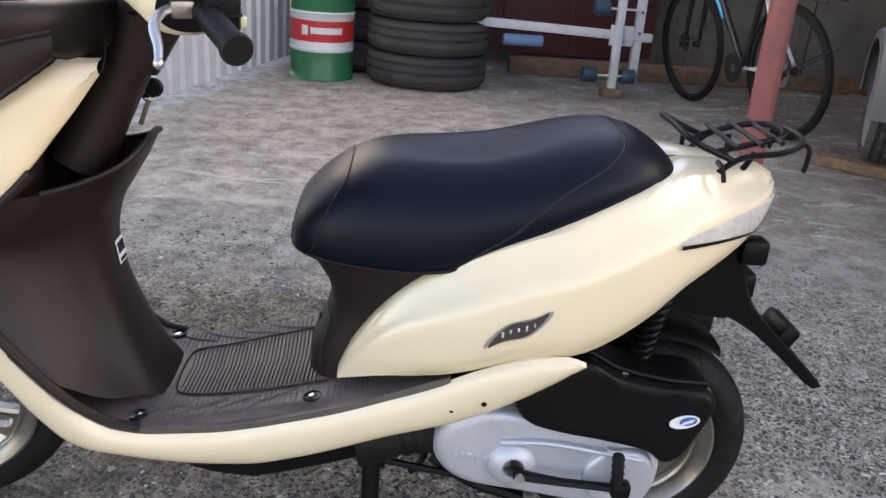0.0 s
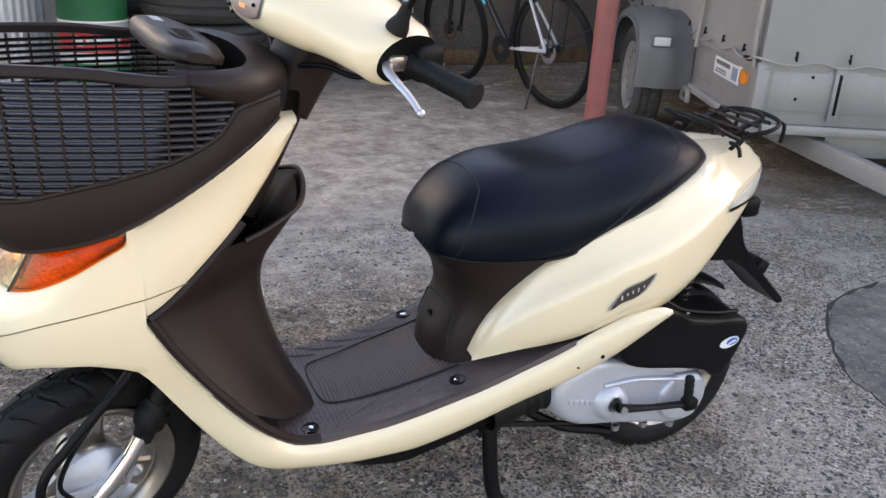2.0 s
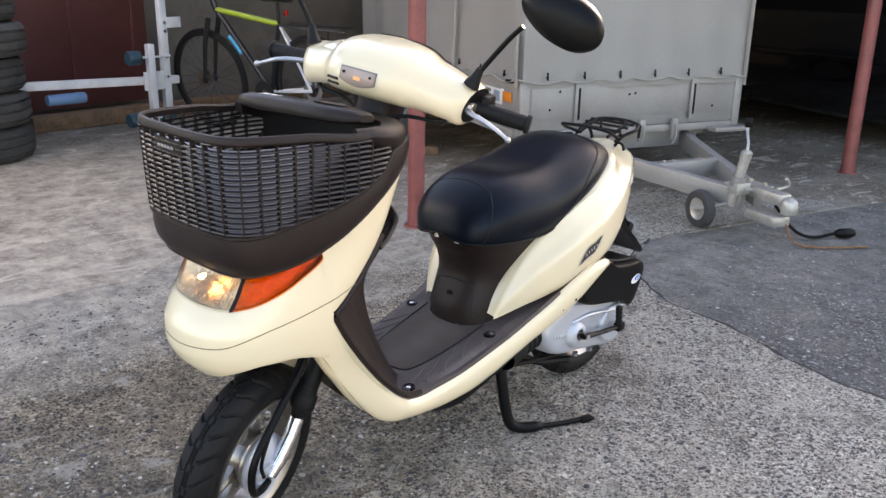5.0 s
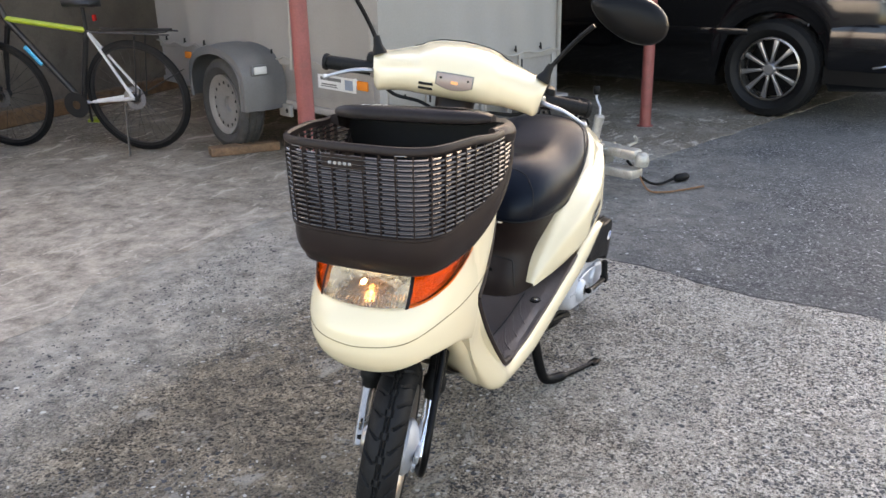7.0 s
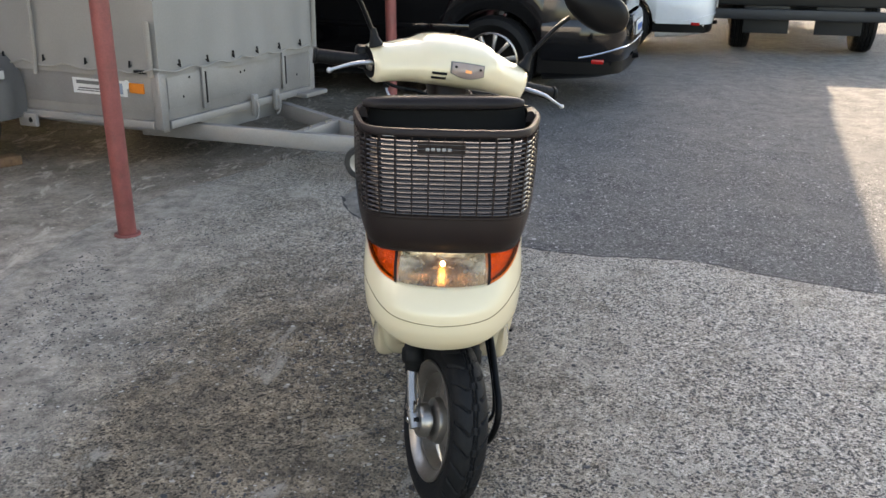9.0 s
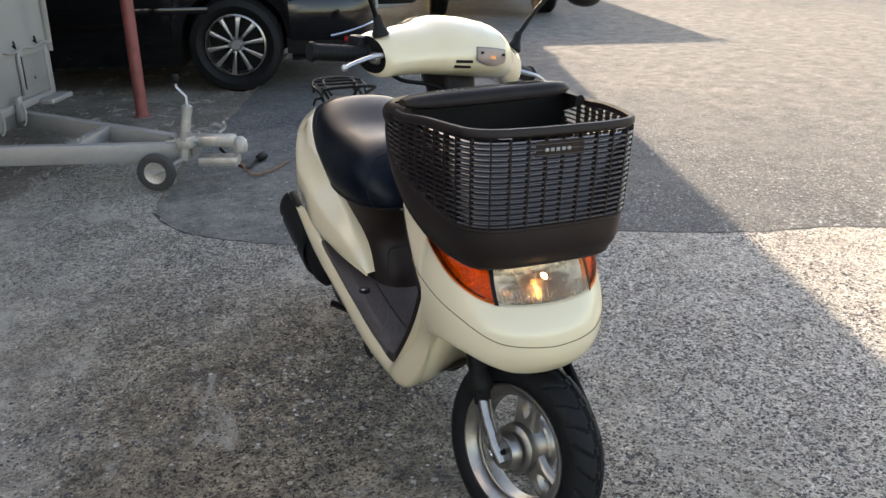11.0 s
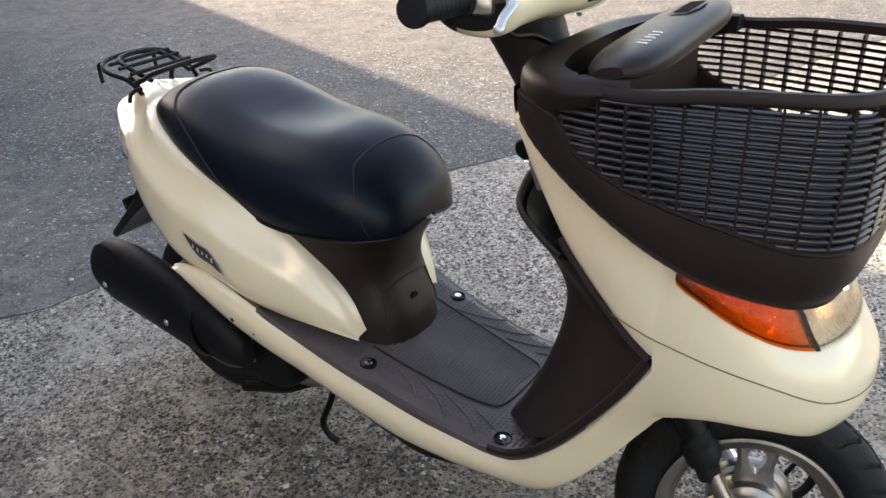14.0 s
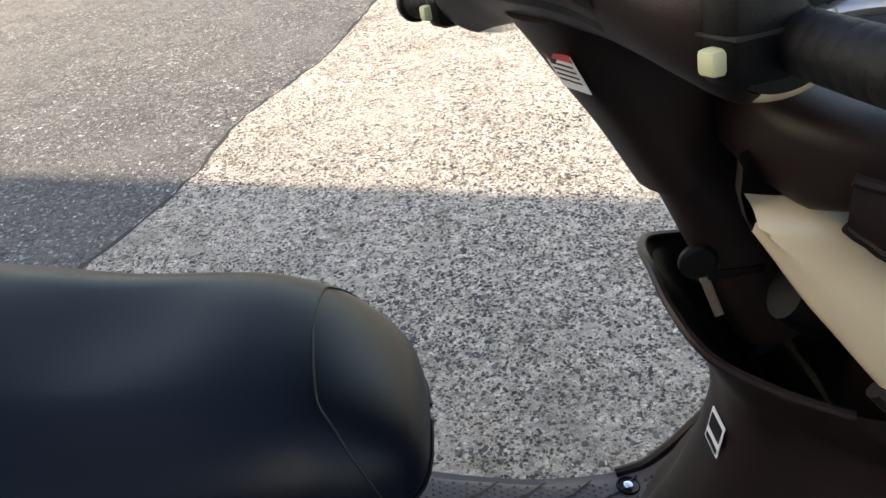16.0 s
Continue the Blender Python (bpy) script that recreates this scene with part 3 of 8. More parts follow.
def seat_pt(x, a):
    """a: 0 at the lower edge on one side, 0.5 on top, 1 at the other lower edge."""
    zb, zt, w = itp(x, SE_B), itp(x, SE_T), itp(x, SE_W)
    h = zt - zb
    s = 1 if a < 0.5 else -1
    b = a if a < 0.5 else 1 - a
    if b < 0.12:
        t = b / 0.12
        return Vector((x, s * w * (0.95 + 0.05 * math.sin(t * math.pi / 2)), zb + 0.22 * h * t))
    t = (b - 0.12) / 0.38 * math.pi / 2
    n = 2 / 2.35
    cy = max(0, math.cos(t)) ** n
    cz = max(0, math.sin(t)) ** n
    dish = 0.012 * max(0, 1 - (cy / 0.5) ** 2) * math.exp(-((x - 0.22) / 0.10) ** 2)
    return Vector((x, s * w * cy, zb + 0.22 * h + 0.78 * h * cz - dish))


_sx = [-0.047 + 0.603 * (0.5 - 0.5 * math.cos(math.pi * k / 44)) for k in range(45)]
seat = part("seat", skin([[seat_pt(x, j / 44) for j in range(45)] for x in _sx], False, False), M_SEAT, scooter, "smooth black vinyl double seat")
_cap = bmesh.new()
for x in (_sx[0], _sx[-1]):
    _cap.faces.new([_cap.verts.new(seat_pt(x, j / 44)) for j in range(45)])
_cap.faces.new([_cap.verts.new(p) for p in [seat_pt(x, 0) for x in _sx] + [seat_pt(x, 1) for x in reversed(_sx)]])
part("seat_base", _cap, M_SEAT, seat)


def seam(fn, n, r=0.0011):
    pts = []
    for k in range(n + 1):
        x, a = fn(k / n)
        p = seat_pt(x, a)
        px, pa = seat_pt(x + 0.004, a) - p, seat_pt(x, min(0.999, a + 0.01)) - p
        nn = px.cross(pa).normalized()
        if nn.z < 0 and abs(nn.y) < 0.5 or (nn.y * p.y < 0 and abs(nn.y) > 0.5):
            nn = -nn
        pts.append(p + nn * 0.0004)
    return tube(pts, r, 6)


def rear_seam(d):
    def f(u):
        v = abs(2 * u - 1)
        x = itp(v, [(0, 0.452), (0.30, 0.447), (0.5, 0.42), (0.7, 0.345), (0.85, 0.27), (1, 0.20)]) + d
        a = itp(v, [(0, 0.5), (0.30, 0.36), (0.5, 0.265), (0.7, 0.19), (0.85, 0.10), (1, 0.005)])
        return x, (a if u < 0.5 else 1 - a)
    return f


part("seam", seam(rear_seam(0), 90), M_THREAD, seat)
part("seam", seam(rear_seam(0.006), 90, 0.0007), M_THREAD, seat)


def front_seam(u):
    v = abs(2 * u - 1)
    x = itp(v, [(0, 0.045), (0.35, 0.040), (0.5, 0.026), (0.75, 0.0), (1, -0.012)])
    a = itp(v, [(0, 0.5), (0.35, 0.37), (0.5, 0.31), (0.75, 0.16), (1, 0.01)])
    return x, (a if u < 0.5 else 1 - a)


part("seam", seam(front_seam, 70), M_THREAD, seat)
part("seat_lip", tube([seat_pt(x, 0.004) + Vector((0, 0, -0.002)) for x in _sx] + [seat_pt(x, 0.996) + Vector((0, 0, -0.002)) for x in reversed(_sx)], 0.003, 6), M_BLACK, seat)
for y in (-0.035, 0.035):
    part("bumper_stud", lathe([(0, 0), (0.008, 0), (0.007, 0.010), (0, 0.012)], 12, pose(-0.018, y, 0.556)), M_LEVER, seat)

# brown body under the seat nose
COL_F = [(0.33, -0.016), (0.37, -0.014), (0.42, 0.004), (0.46, 0.018), (0.50, 0.010), (0.535, -0.012), (0.565, -0.024)]
COL_W = [(0.33, 0.127), (0.37, 0.122), (0.42, 0.122), (0.47, 0.124), (0.52, 0.134), (0.565, 0.146)]


def under_row(z, n=36):
    xf, w = itp(z, COL_F), itp(z, COL_W)
    out = []
    for k in range(n + 1):
        t = math.pi * k / n
        c, sn = math.cos(t), math.sin(t)
        out.append((0.20 - (0.20 - xf) * abs(sn) ** (2 / 2.8), -w * (1 if c > 0 else -1) * abs(c) ** (2 / 2.8), z))
    return [(0.30, -w * 1.05, z)] + out + [(0.30, w * 1.05, z)]


under = part("under_seat_cover", skin([under_row(0.33 + 0.235 * k / 16) for k in range(17)] + [under_row(0.575)]), M_BROWN, scooter, "matt brown plastic cover below the seat")
_h = []
for k in range(41):
    u = k / 40
    y = -0.075 + 0.15 * u
    z = 0.432 + 0.012 * math.sin(math.pi * u) if 0.08 < u < 0.92 else 0.36 + 0.072 * (min(u, 1 - u) / 0.08)
    w, xf = itp(z, COL_W), itp(z, COL_F)
    c = min(1, abs(y) / w)
    sn = (1 - c ** 2.8) ** (1 / 2.8)
    _h.append((0.20 - (0.20 - xf) * sn - 0.0006, y, z))
part("hatch_seam", tube(_h, 0.0022, 6), M_THREAD, under)
part("hatch_lock", lathe([(0, 0), (0.009, 0), (0.010, -0.003), (0, -0.003)], 16, pose(0.0, 0.0, 0.405, 0, 90)), M_BLACK, under)

# the line where brown inner panels meet the cream shell, from the shield's top to the rail's end
C_UP = [(-0.536, 0.555), (-0.51, 0.573), (-0.484, 0.596), (-0.44, 0.640), (-0.399, 0.684), (-0.36, 0.735), (-0.331, 0.775), (-0.311, 0.806), (-0.292, 0.834)]
C_LO = [(-0.536, 0.555), (-0.515, 0.516), (-0.494, 0.482), (-0.44, 0.409), (-0.389, 0.350), (-0.34, 0.305), (-0.30, 0.283), (-0.25, 0.277), (-0.213, 0.279), (-0.15, 0.285), (-0.086, 0.299), (-0.02, 0.318), (0.042, 0.338), (0.12, 0.371), (0.193, 0.404), (0.25, 0.425)]
C_Y = [(-0.536, 0.182), (-0.484, 0.180), (-0.389, 0.178), (-0.30, 0.166), (-0.213, 0.163), (-0.086, 0.168), (0.042, 0.178), (0.193, 0.196), (0.30, 0.208), (0.40, 0.213)]
C_YU = [(-0.536, 0.182), (-0.484, 0.178), (-0.399, 0.164), (-0.331, 0.140), (-0.292, 0.121)]

NX_W = [(0.30, 0.150), (0.40, 0.156), (0.44, 0.163), (0.47, 0.172), (0.51, 0.180), (0.555, 0.183), (0.60, 0.182), (0.65, 0.176), (0.70, 0.170)]
# cream lower shell: shield flank and floor rail
RAIL_B = [(-0.556, 0.464), (-0.536, 0.440), (-0.50, 0.386), (-0.46, 0.330), (-0.42, 0.282), (-0.378, 0.246), (-0.34, 0.231), (-0.30, 0.222), (-0.24, 0.213), (-0.19, 0.209), (-0.10, 0.214), (-0.02, 0.234), (0.044, 0.258), (0.12, 0.290), (0.215, 0.326), (0.30, 0.370), (0.38, 0.425), (0.408, 0.452)]
RAIL_T = C_LO[:-1] + [(0.249, 0.434), (0.30, 0.456), (0.34, 0.468), (0.38, 0.471), (0.408, 0.462)]


def rail_row(x, s):
    zb = itp(x, RAIL_B)
    zt = itp(x, RAIL_T) if x > -0.536 else 0.555
    y = itp(x, C_Y) - (0.002 if x < -0.538 else 0)
    fr = min(1, max(0, (-0.30 - x) / 0.2))
    h = zt - zb
    inn = max(0.0, min(1.0, (-0.36 - x) / 0.15))
    bf = min(1, max(0, (x + 0.536) / 0.20))
    ctl = [(y - 0.012, zt - 0.010), (y - 0.003, zt - 0.004), (y + 0.003 * bf, zt - 0.010), (y + 0.010 * bf, zb + 0.62 * h), (y + 0.007 * bf - 0.006 * (1 - bf), zb + 0.30 * h), (y - 0.006 - 0.016 * (1 - bf), zb + 0.05 * h), (y - 0.035, zb - 0.004 + 0.01 * fr), (y - 0.07 - 0.03 * inn, zb + 0.012 + 0.02 * inn)]
    pts = spline(ctl, 20)
    # towards the front the outer face runs into the nose panel
    return [(x, s * (a * bf + (min(itp(b, NX_W), y + 0.004) - (0.002 if x < -0.537 else 0.0)) * (1 - bf) if 3 <= k <= 14 else a), b) for k, (a, b) in enumerate(pts)]


def side_rail(s):
    bm = skin([rail_row(-0.552 + 0.960 * k / 64, s) for k in range(65)])
    r = part("side_rail", bm, M_CREAM, scooter, "glossy cream lower side rail")
    for x, dz in ((-0.313, 0.012), (0.215, 0.02), (0.262, 0.014)):
        y = itp(x, C_Y) + 0.0085
        z = itp(x, RAIL_B) + dz + 0.018
        part("rail_screw", lathe([(0, 0.002), (0.0045, 0.0015), (0.005, -0.004)], 10, pose(x, s * (y - 0.001), z, -90 * s)), M_BLACK, r)


both(side_rail)

# cream nose
NX_F = [(0.43, -0.728), (0.447, -0.744), (0.47, -0.762), (0.50, -0.772), (0.53, -0.770), (0.56, -0.756), (0.59, -0.732), (0.62, -0.710), (0.67, -0.682), (0.70, -0.67)]
NZ_T = [(0, 0.586), (25, 0.588), (40, 0.597), (58, 0.622), (75, 0.655), (84, 0.672), (90, 0.688)]
NZ_B = [(0, 0.443), (20, 0.449), (40, 0.468), (58, 0.484), (72, 0.487), (84, 0.476), (90, 0.460)]


def nose_pt(q, z):
    """q: degrees round the nose, 0 in front, 90 at the shield's flank."""
    a = radians(q)
    xf, w = itp(z, NX_F), itp(z, NX_W)
    return Vector((-0.536 + (xf + 0.536) * max(0, math.cos(a)) ** (2 / 2.5), w * max(0, math.sin(a)) ** (2 / 2.2), z))


def nose_col(q, n=18):
    z0, z1 = itp(q, NZ_B), itp(q, NZ_T)
    col = [nose_pt(q, z0 + (z1 - z0) * k / n) for k in range(n + 1)]
    lip = col[0]
    c = Vector((-0.55, 0, lip.z))
    return [c + (lip - c) * 0.80 + Vector((0, 0, 0.022)), c + (lip - c) * 0.93 + Vector((0, 0, 0.0)), c + (lip - c) * 0.985 + Vector((0, 0, -0.003))] + col


rows = []
for k in range(-30, 31):
    q = abs(k) * 3.0
    rows.append([Vector((p.x, p.y * (1 if k >= 0 else -1), p.z)) for p in nose_col(q)])
nose = part("front_cover", skin(rows), M_CREAM, scooter, "glossy cream rounded nose panel")
_s = []
for k in range(-30, 31):
    q = abs(k) * 3.0
    p = nose_pt(q, itp(q, [(0, 0.511), (30, 0.519), (60, 0.556), (90, 0.588)]))
    _s.append(Vector((p.x * 1.0 - 0.0004 * math.cos(radians(q)), p.y * (1 if k >= 0 else -1), p.z)) + Vector((0, 0.0004 * (1 if k >= 0 else -1) * math.sin(radians(q)), 0)))
part("panel_gap", tube(_s, 0.0010, 5), M_GAP, nose)

# cream shield flanks above, between the brown inner panel and the basket
BAND = [(-0.536, 0.700), (-0.50, 0.728), (-0.45, 0.765), (-0.39, 0.806), (-0.35, 0.828), (-0.32, 0.833), (-0.298, 0.838)]


def flank(s):
    rows, gap = [], []
    for k in range(33):
        x = -0.554 + 0.254 * k / 32
        tuck = 0.0025 if x < -0.536 else 0.0
        z0, z1 = itp(x, C_UP), itp(x, BAND)
        y0 = itp(x, C_YU)
        f = min(1, max(0, (x + 0.536) / 0.10))
        ymid = y0 + 0.008
        y1 = (1 - f) * 0.170 + f * (y0 - 0.002)
        ctl = [(y0 - 0.016, z0 + 0.002), (y0 - 0.003, z0 - 0.002), (y0 + 0.004 * f, z0 + 0.010), (ymid * f + (1 - f) * 0.1815, z0 + (z1 - z0) * 0.45), (y1, z1), (y1 - 0.02, z1 + 0.012 * min(1.0, max(0.0, (z1 - z0) / 0.06)))]
        line = [(x, s * (y - tuck), z) for y, z in spline(ctl, 16)]
        if x < -0.47:
            want = 0.588 + (x + 0.536) * 0.30
            j = min(range(17), key=lambda q: abs(line[q][2] - want) + (9 if q < 2 else 0))
            if want > z0:
                gap.append((x, line[j][1] + s * 0.0006, want))
        rows.append(line)
    p = part("shield_flank", skin(rows), M_CREAM, scooter, "glossy cream leg shield flank")
    if len(gap) > 2:
        part("panel_gap", tube(gap, 0.0010, 5), M_GAP, p)


both(flank)

# lower front: inner wheel panel behind the front wheel
rows = []
for k in range(13):
    z = 0.234 + 0.266 * k / 12
    x0 = itp(z, [(0.232, -0.340), (0.25, -0.376), (0.30, -0.434), (0.36, -0.480), (0.44, -0.533), (0.50, -0.552)])
    w = itp(z, [(0.232, 0.122), (0.25, 0.134), (0.30, 0.145), (0.40, 0.149), (0.50, 0.143)])
    side = [(x0 + 0.050, w + 0.004), (x0 + 0.016, w + 0.002), (x0 + 0.001, w * 0.96), (x0 - 0.004, w * 0.86), (x0 + 0.002, w * 0.72), (x0 + 0.018, w * 0.52)]
    rows.append([(x, -y, z) for x, y in side] + [(x0 + 0.055, 0, z)] + [(x, y, z) for x, y in reversed(side)])
rows = [spline(r, 40) for r in rows]
part("wheel_panel", skin(rows), M_CREAM, scooter, "cream panel behind the front wheel")
part("wheel_well", skin([[(-0.715, 0.115 * c, 0.480), (-0.62, 0.125 * c, 0.520), (-0.56, 0.128 * c, 0.515), (-0.52, 0.12 * c, 0.50)] for c in (-0.75, -0.4, 0, 0.4, 0.75)]), M_BLACK, scooter)

# floor
FL_Z = [(-0.46, 0.325), (-0.40, 0.299), (-0.34, 0.286), (-0.276, 0.284), (-0.20, 0.290), (-0.10, 0.310), (0.0, 0.335), (0.10, 0.366), (0.21, 0.405)]
rows = []
for k in range(41):
    x = -0.445 + 0.655 * k / 40
    w = itp(x, C_Y) - 0.003
    ze = itp(x, C_LO) if x > -0.536 else 0.555
    zf = itp(x, FL_Z)
    half = [(w + 0.004, ze - 0.008), (w + 0.0045, ze - 0.001), (w + 0.001, ze + 0.004), (w - 0.008, ze + 0.003), (w - 0.018, max(zf, ze - 0.006)), (w - 0.04, zf), (0.0, zf + 0.002)]
    ring = spline(half, 16)
    rows.append([(x, y, z) for y, z in ring] + [(x, -y, z) for y, z in reversed(ring[:-1])])
floor_board = part("footboard", skin(rows), M_MAT, scooter, "brown ribbed plastic footboard")
for x, y, z in ((-0.276, -0.134, 0), (-0.276, 0.134, 0), (0.0, -0.139, 0), (0.0, 0.139, 0)):
    zz = itp(x, FL_Z)
    w = part("bolt_washer", lathe([(0.0, 0.0005), (0.0125, 0.0005), (0.014, 0.003), (0.0155, 0.002), (0.016, 0.0)], 20, pose(x, y, zz, 0, -8)), M_BLACK, floor_board)
    part("floor_bolt", lathe([(0.0, 0.004), (0.0045, 0.004), (0.0065, 0.003), (0.007, 0.001)], 14, pose(x, y, zz, 0, -8)), M_CHROME, w)
# raised pips on the footboard's margins
_pips = bmesh.new()
for i in range(58):
    x = -0.325 + i * 0.0085
    for j in range(-18, 19):
        y = (j + (0.5 if i % 2 else 0)) * 0.0085
        lim = itp(x, C_Y) - 0.022
        inner = itp(x, [(-0.325, 0.0), (-0.25, 0.0), (-0.235, 0.055), (-0.20, 0.085), (0.0, 0.098), (0.15, 0.11)])
        if abs(y) > lim or abs(y) < inner + 0.006:
            continue
        if abs(x + 0.276) < 0.02 and abs(abs(y) - 0.138) < 0.02 or abs(x) < 0.02 and abs(abs(y) - 0.139) < 0.02:
            continue
        z = itp(x, FL_Z) + 0.0006
        vs = [_pips.verts.new((x + dx * 0.0022, y + dy * 0.0022, z)) for dx, dy in ((-1, -1), (1, -1), (1, 1), (-1, 1))]
        t = _pips.verts.new((x, y, z + 0.0016))
        for k in range(4):
            _pips.faces.new((vs[k], vs[(k + 1) % 4], t))
tagged(part("tread_texture", _pips, M_MAT, floor_board, smooth=0), kind="stuff")
# ribs across the middle of the footboard and the line round it
for i in range(34):
    x = -0.222 + i * 0.0068
    w = itp(x, [(-0.235, 0.03), (-0.215, 0.072), (-0.19, 0.086), (0.0, 0.098)]) - 0.004
    z = itp(x, FL_Z) + 0.002
    part("tread_rib", tube([(x - 0.004, -w, z), (x, 0, z + 0.0004), (x - 0.004, w, z)], 0.0013, 4), M_MAT, floor_board, smooth=0)
_l = [(0.02, -0.10), (-0.10, -0.093), (-0.19, -0.082), (-0.222, -0.074), (-0.233, -0.058), (-0.237, 0), (-0.233, 0.058), (-0.222, 0.074), (-0.19, 0.082), (-0.10, 0.093), (0.02, 0.10)]
part("mat_line", tube([(x, y, itp(x, FL_Z) + 0.0026) for x, y in spline(_l, 60)], 0.0018, 5), M_THREAD, floor_board)
for s in (-1, 1):
    for u in (-0.26, -0.20, -0.14, -0.08):
        part("mat_line", tube([(x, y * s, itp(x, FL_Z) + 0.0012) for x, y in spline([(u - 0.03, 0.148), (u, 0.125), (u + 0.06, 0.102)], 10)], 0.0016, 4), M_MAT, floor_board)
rows = []
for k in range(19):
    x = -0.215 + 0.025 * k
    dip = min(1.0, max(0.0, (x + 0.215) / 0.12)) ** 0.7
    half = [(0.150, 0.045), (0.146, 0.075 + 0.030 * dip), (0.135, 0.085 + 0.052 * dip), (0.10, 0.090 + 0.058 * dip), (0.0, 0.090 + 0.060 * dip)]
    rows.append([(x, y, itp(x, FL_Z) - d) for y, d in half] + [(x, -y, itp(x, FL_Z) - d) for y, d in reversed(half[:-1])])
part("under_tray", skin(rows, False, True), M_BLACK, scooter, "black belly tray")

# brown inner leg shield with the open bin
COLX = [(0.27, -0.232), (0.30, -0.255), (0.36, -0.284), (0.414, -0.306), (0.47, -0.324), (0.53, -0.334), (0.58, -0.328), (0.63, -0.303), (0.67, -0.280), (0.72, -0.263), (0.75, -0.262)]


def edge_x(z):
    inv_lo = sorted([(p[1], p[0]) for p in C_LO[:8]])
    inv_up = sorted([(p[1], p[0]) for p in C_UP])
    return itp(z, inv_lo) if z < 0.555 else itp(z, inv_up)


def edge_y(z):
    x = edge_x(z)
    return itp(x, C_Y) if z < 0.555 else itp(x, C_YU)


def inner_row(v, n=28):
    """v 0 at the floor, 1 at the bin's rim."""
    half = []
    for k in range(7):
        f = k / 6
        zt = itp(f, [(0, 0.640), (0.3, 0.652), (0.5, 0.668), (0.8, 0.70), (1, 0.714)])
        zb = itp(f, [(0, 0.372), (0.2, 0.345), (0.34, 0.314), (0.50, 0.296), (0.66, 0.286), (1, 0.284)])
        z = zb + (zt - zb) * v
        xe, ye = edge_x(z), edge_y(z) - 0.004
        xc = itp(z, COLX)
        flare = min(1, max(0, (z - 0.56) / 0.12))
        wc = itp(z, [(0.28, 0.085), (0.40, 0.075), (0.52, 0.078), (0.60, 0.092), (0.72, 0.125)])
        pts = [(xe, ye), (xe + 0.016, ye - 0.008), (xe + 0.35 * (xc - xe), ye * 0.5 + wc * 0.5 + 0.012), (xe + 0.66 * (xc - xe), wc + 0.012), (xe + 0.90 * (xc - xe), wc * 0.82), (xe + 0.985 * (xc - xe), wc * 0.42), (xc, 0)]
        half.append((pts[k][0], pts[k][1], z))
    full = half + [(x, -y, z) for x, y, z in reversed(half[:-1])]
    return spline(full, n * 2)


inner = part("leg_shield_inner", skin([inner_row(k / 30) for k in range(31)]), M_BROWN, scooter, "matt brown inner leg shield with open bin")
for s in (-1, 1):
    part("shield_lip", tube([(x + 0.004, s * (itp(x, C_Y) - 0.003), itp(x, C_LO) + 0.002) for x in [-0.534 + 0.264 * k / 30 for k in range(31)]], 0.0078, 8), M_BROWN, inner)
    part("shield_lip", tube([(x + 0.004, s * (itp(x, C_YU) - 0.003), itp(x, C_UP) - 0.002) for x in [-0.534 + 0.14 * k / 14 for k in range(15)]], 0.0078, 8), M_BROWN, inner)
_rim = [Vector(p) for p in inner_row(1.0)]
part("bin_rim", tube(_rim[6:-6], 0.0045, 8), M_BROWN, inner)
rows = []
for k in range(13):
    v = k / 12
    base = inner_row(0.985)
    r = []
    for p in base[5:-5]:
        q = Vector(p)
        c = Vector((-0.40, 0, q.z))
        d = q - c
        r.append(c + d * (0.94 - 0.45 * v) + Vector((0, 0, -0.004 - 0.085 * v)))
    rows.append(r)
part("bin_liner", skin(rows), M_BLACK, inner)
# recessed panel above the bin, up to the steering head
rows = []
for k in range(15):
    z = 0.56 + 0.31 * k / 14
    xe, ye = (edge_x(min(z, 0.834)), edge_y(min(z, 0.834)) - 0.003)
    xb = itp(z, [(0.56, -0.43), (0.66, -0.42), (0.76, -0.395), (0.87, -0.345)])
    r = [(xe, ye, z), (xe - 0.004, ye - 0.02, z), (0.5 * (xe + xb) - 0.015, ye - 0.035, z), (xb, 0.06, z), (xb, 0, z)]
    rows.append(spline(r + [(a, -b, c) for a, b, c in reversed(r[:-1])], 24))
part("upper_inner_panel", skin(rows), M_BROWN, inner)
part("ignition_lock", lathe([(0, 0), (0.022, 0), (0.026, -0.015), (0.030, -0.04)], 20, pose(-0.352, 0.075, 0.725, 0, 62)), M_BLACK, inner)
part("ignition_key", box(-0.312, 0.072, 0.750, 0.046, 0.003, 0.008, 0.001, m=None), M_BLACK, inner)
part("key_head", lathe([(0, -0.005), (0.013, -0.005), (0.016, -0.002), (0.016, 0.002), (0.013, 0.005), (0, 0.005)], 20, pose(-0.281, 0.070, 0.764, 90)), M_BLACK, inner)
part("key_ring", tube([(-0.287 + 0.011 * math.cos(t), 0.066, 0.752 + 0.011 * math.sin(t)) for t in [k * math.pi / 8 for k in range(17)]], 0.0012, 5), M_CHROME, inner)
part("key_blade", box(0, 0, 0, 0.008, 0.0025, 0.044, 0.0010, m=pose(-0.2955, 0.066, 0.724, 0, 20)), M_WOODKEY, inner)
stk = part("warning_sticker", box(0, 0, 0, 0.0012, 0.034, 0.040, 0.0, m=pose(-0.3290, 0.008, 0.508, 0, -9.5)), M_WHITE, inner)
part("sticker_print", box(0, 0, 0, 0.0012, 0.028, 0.018, 0.0, m=pose(-0.3292, 0.008, 0.514, 0, -9.5)), M_BLACK, stk)
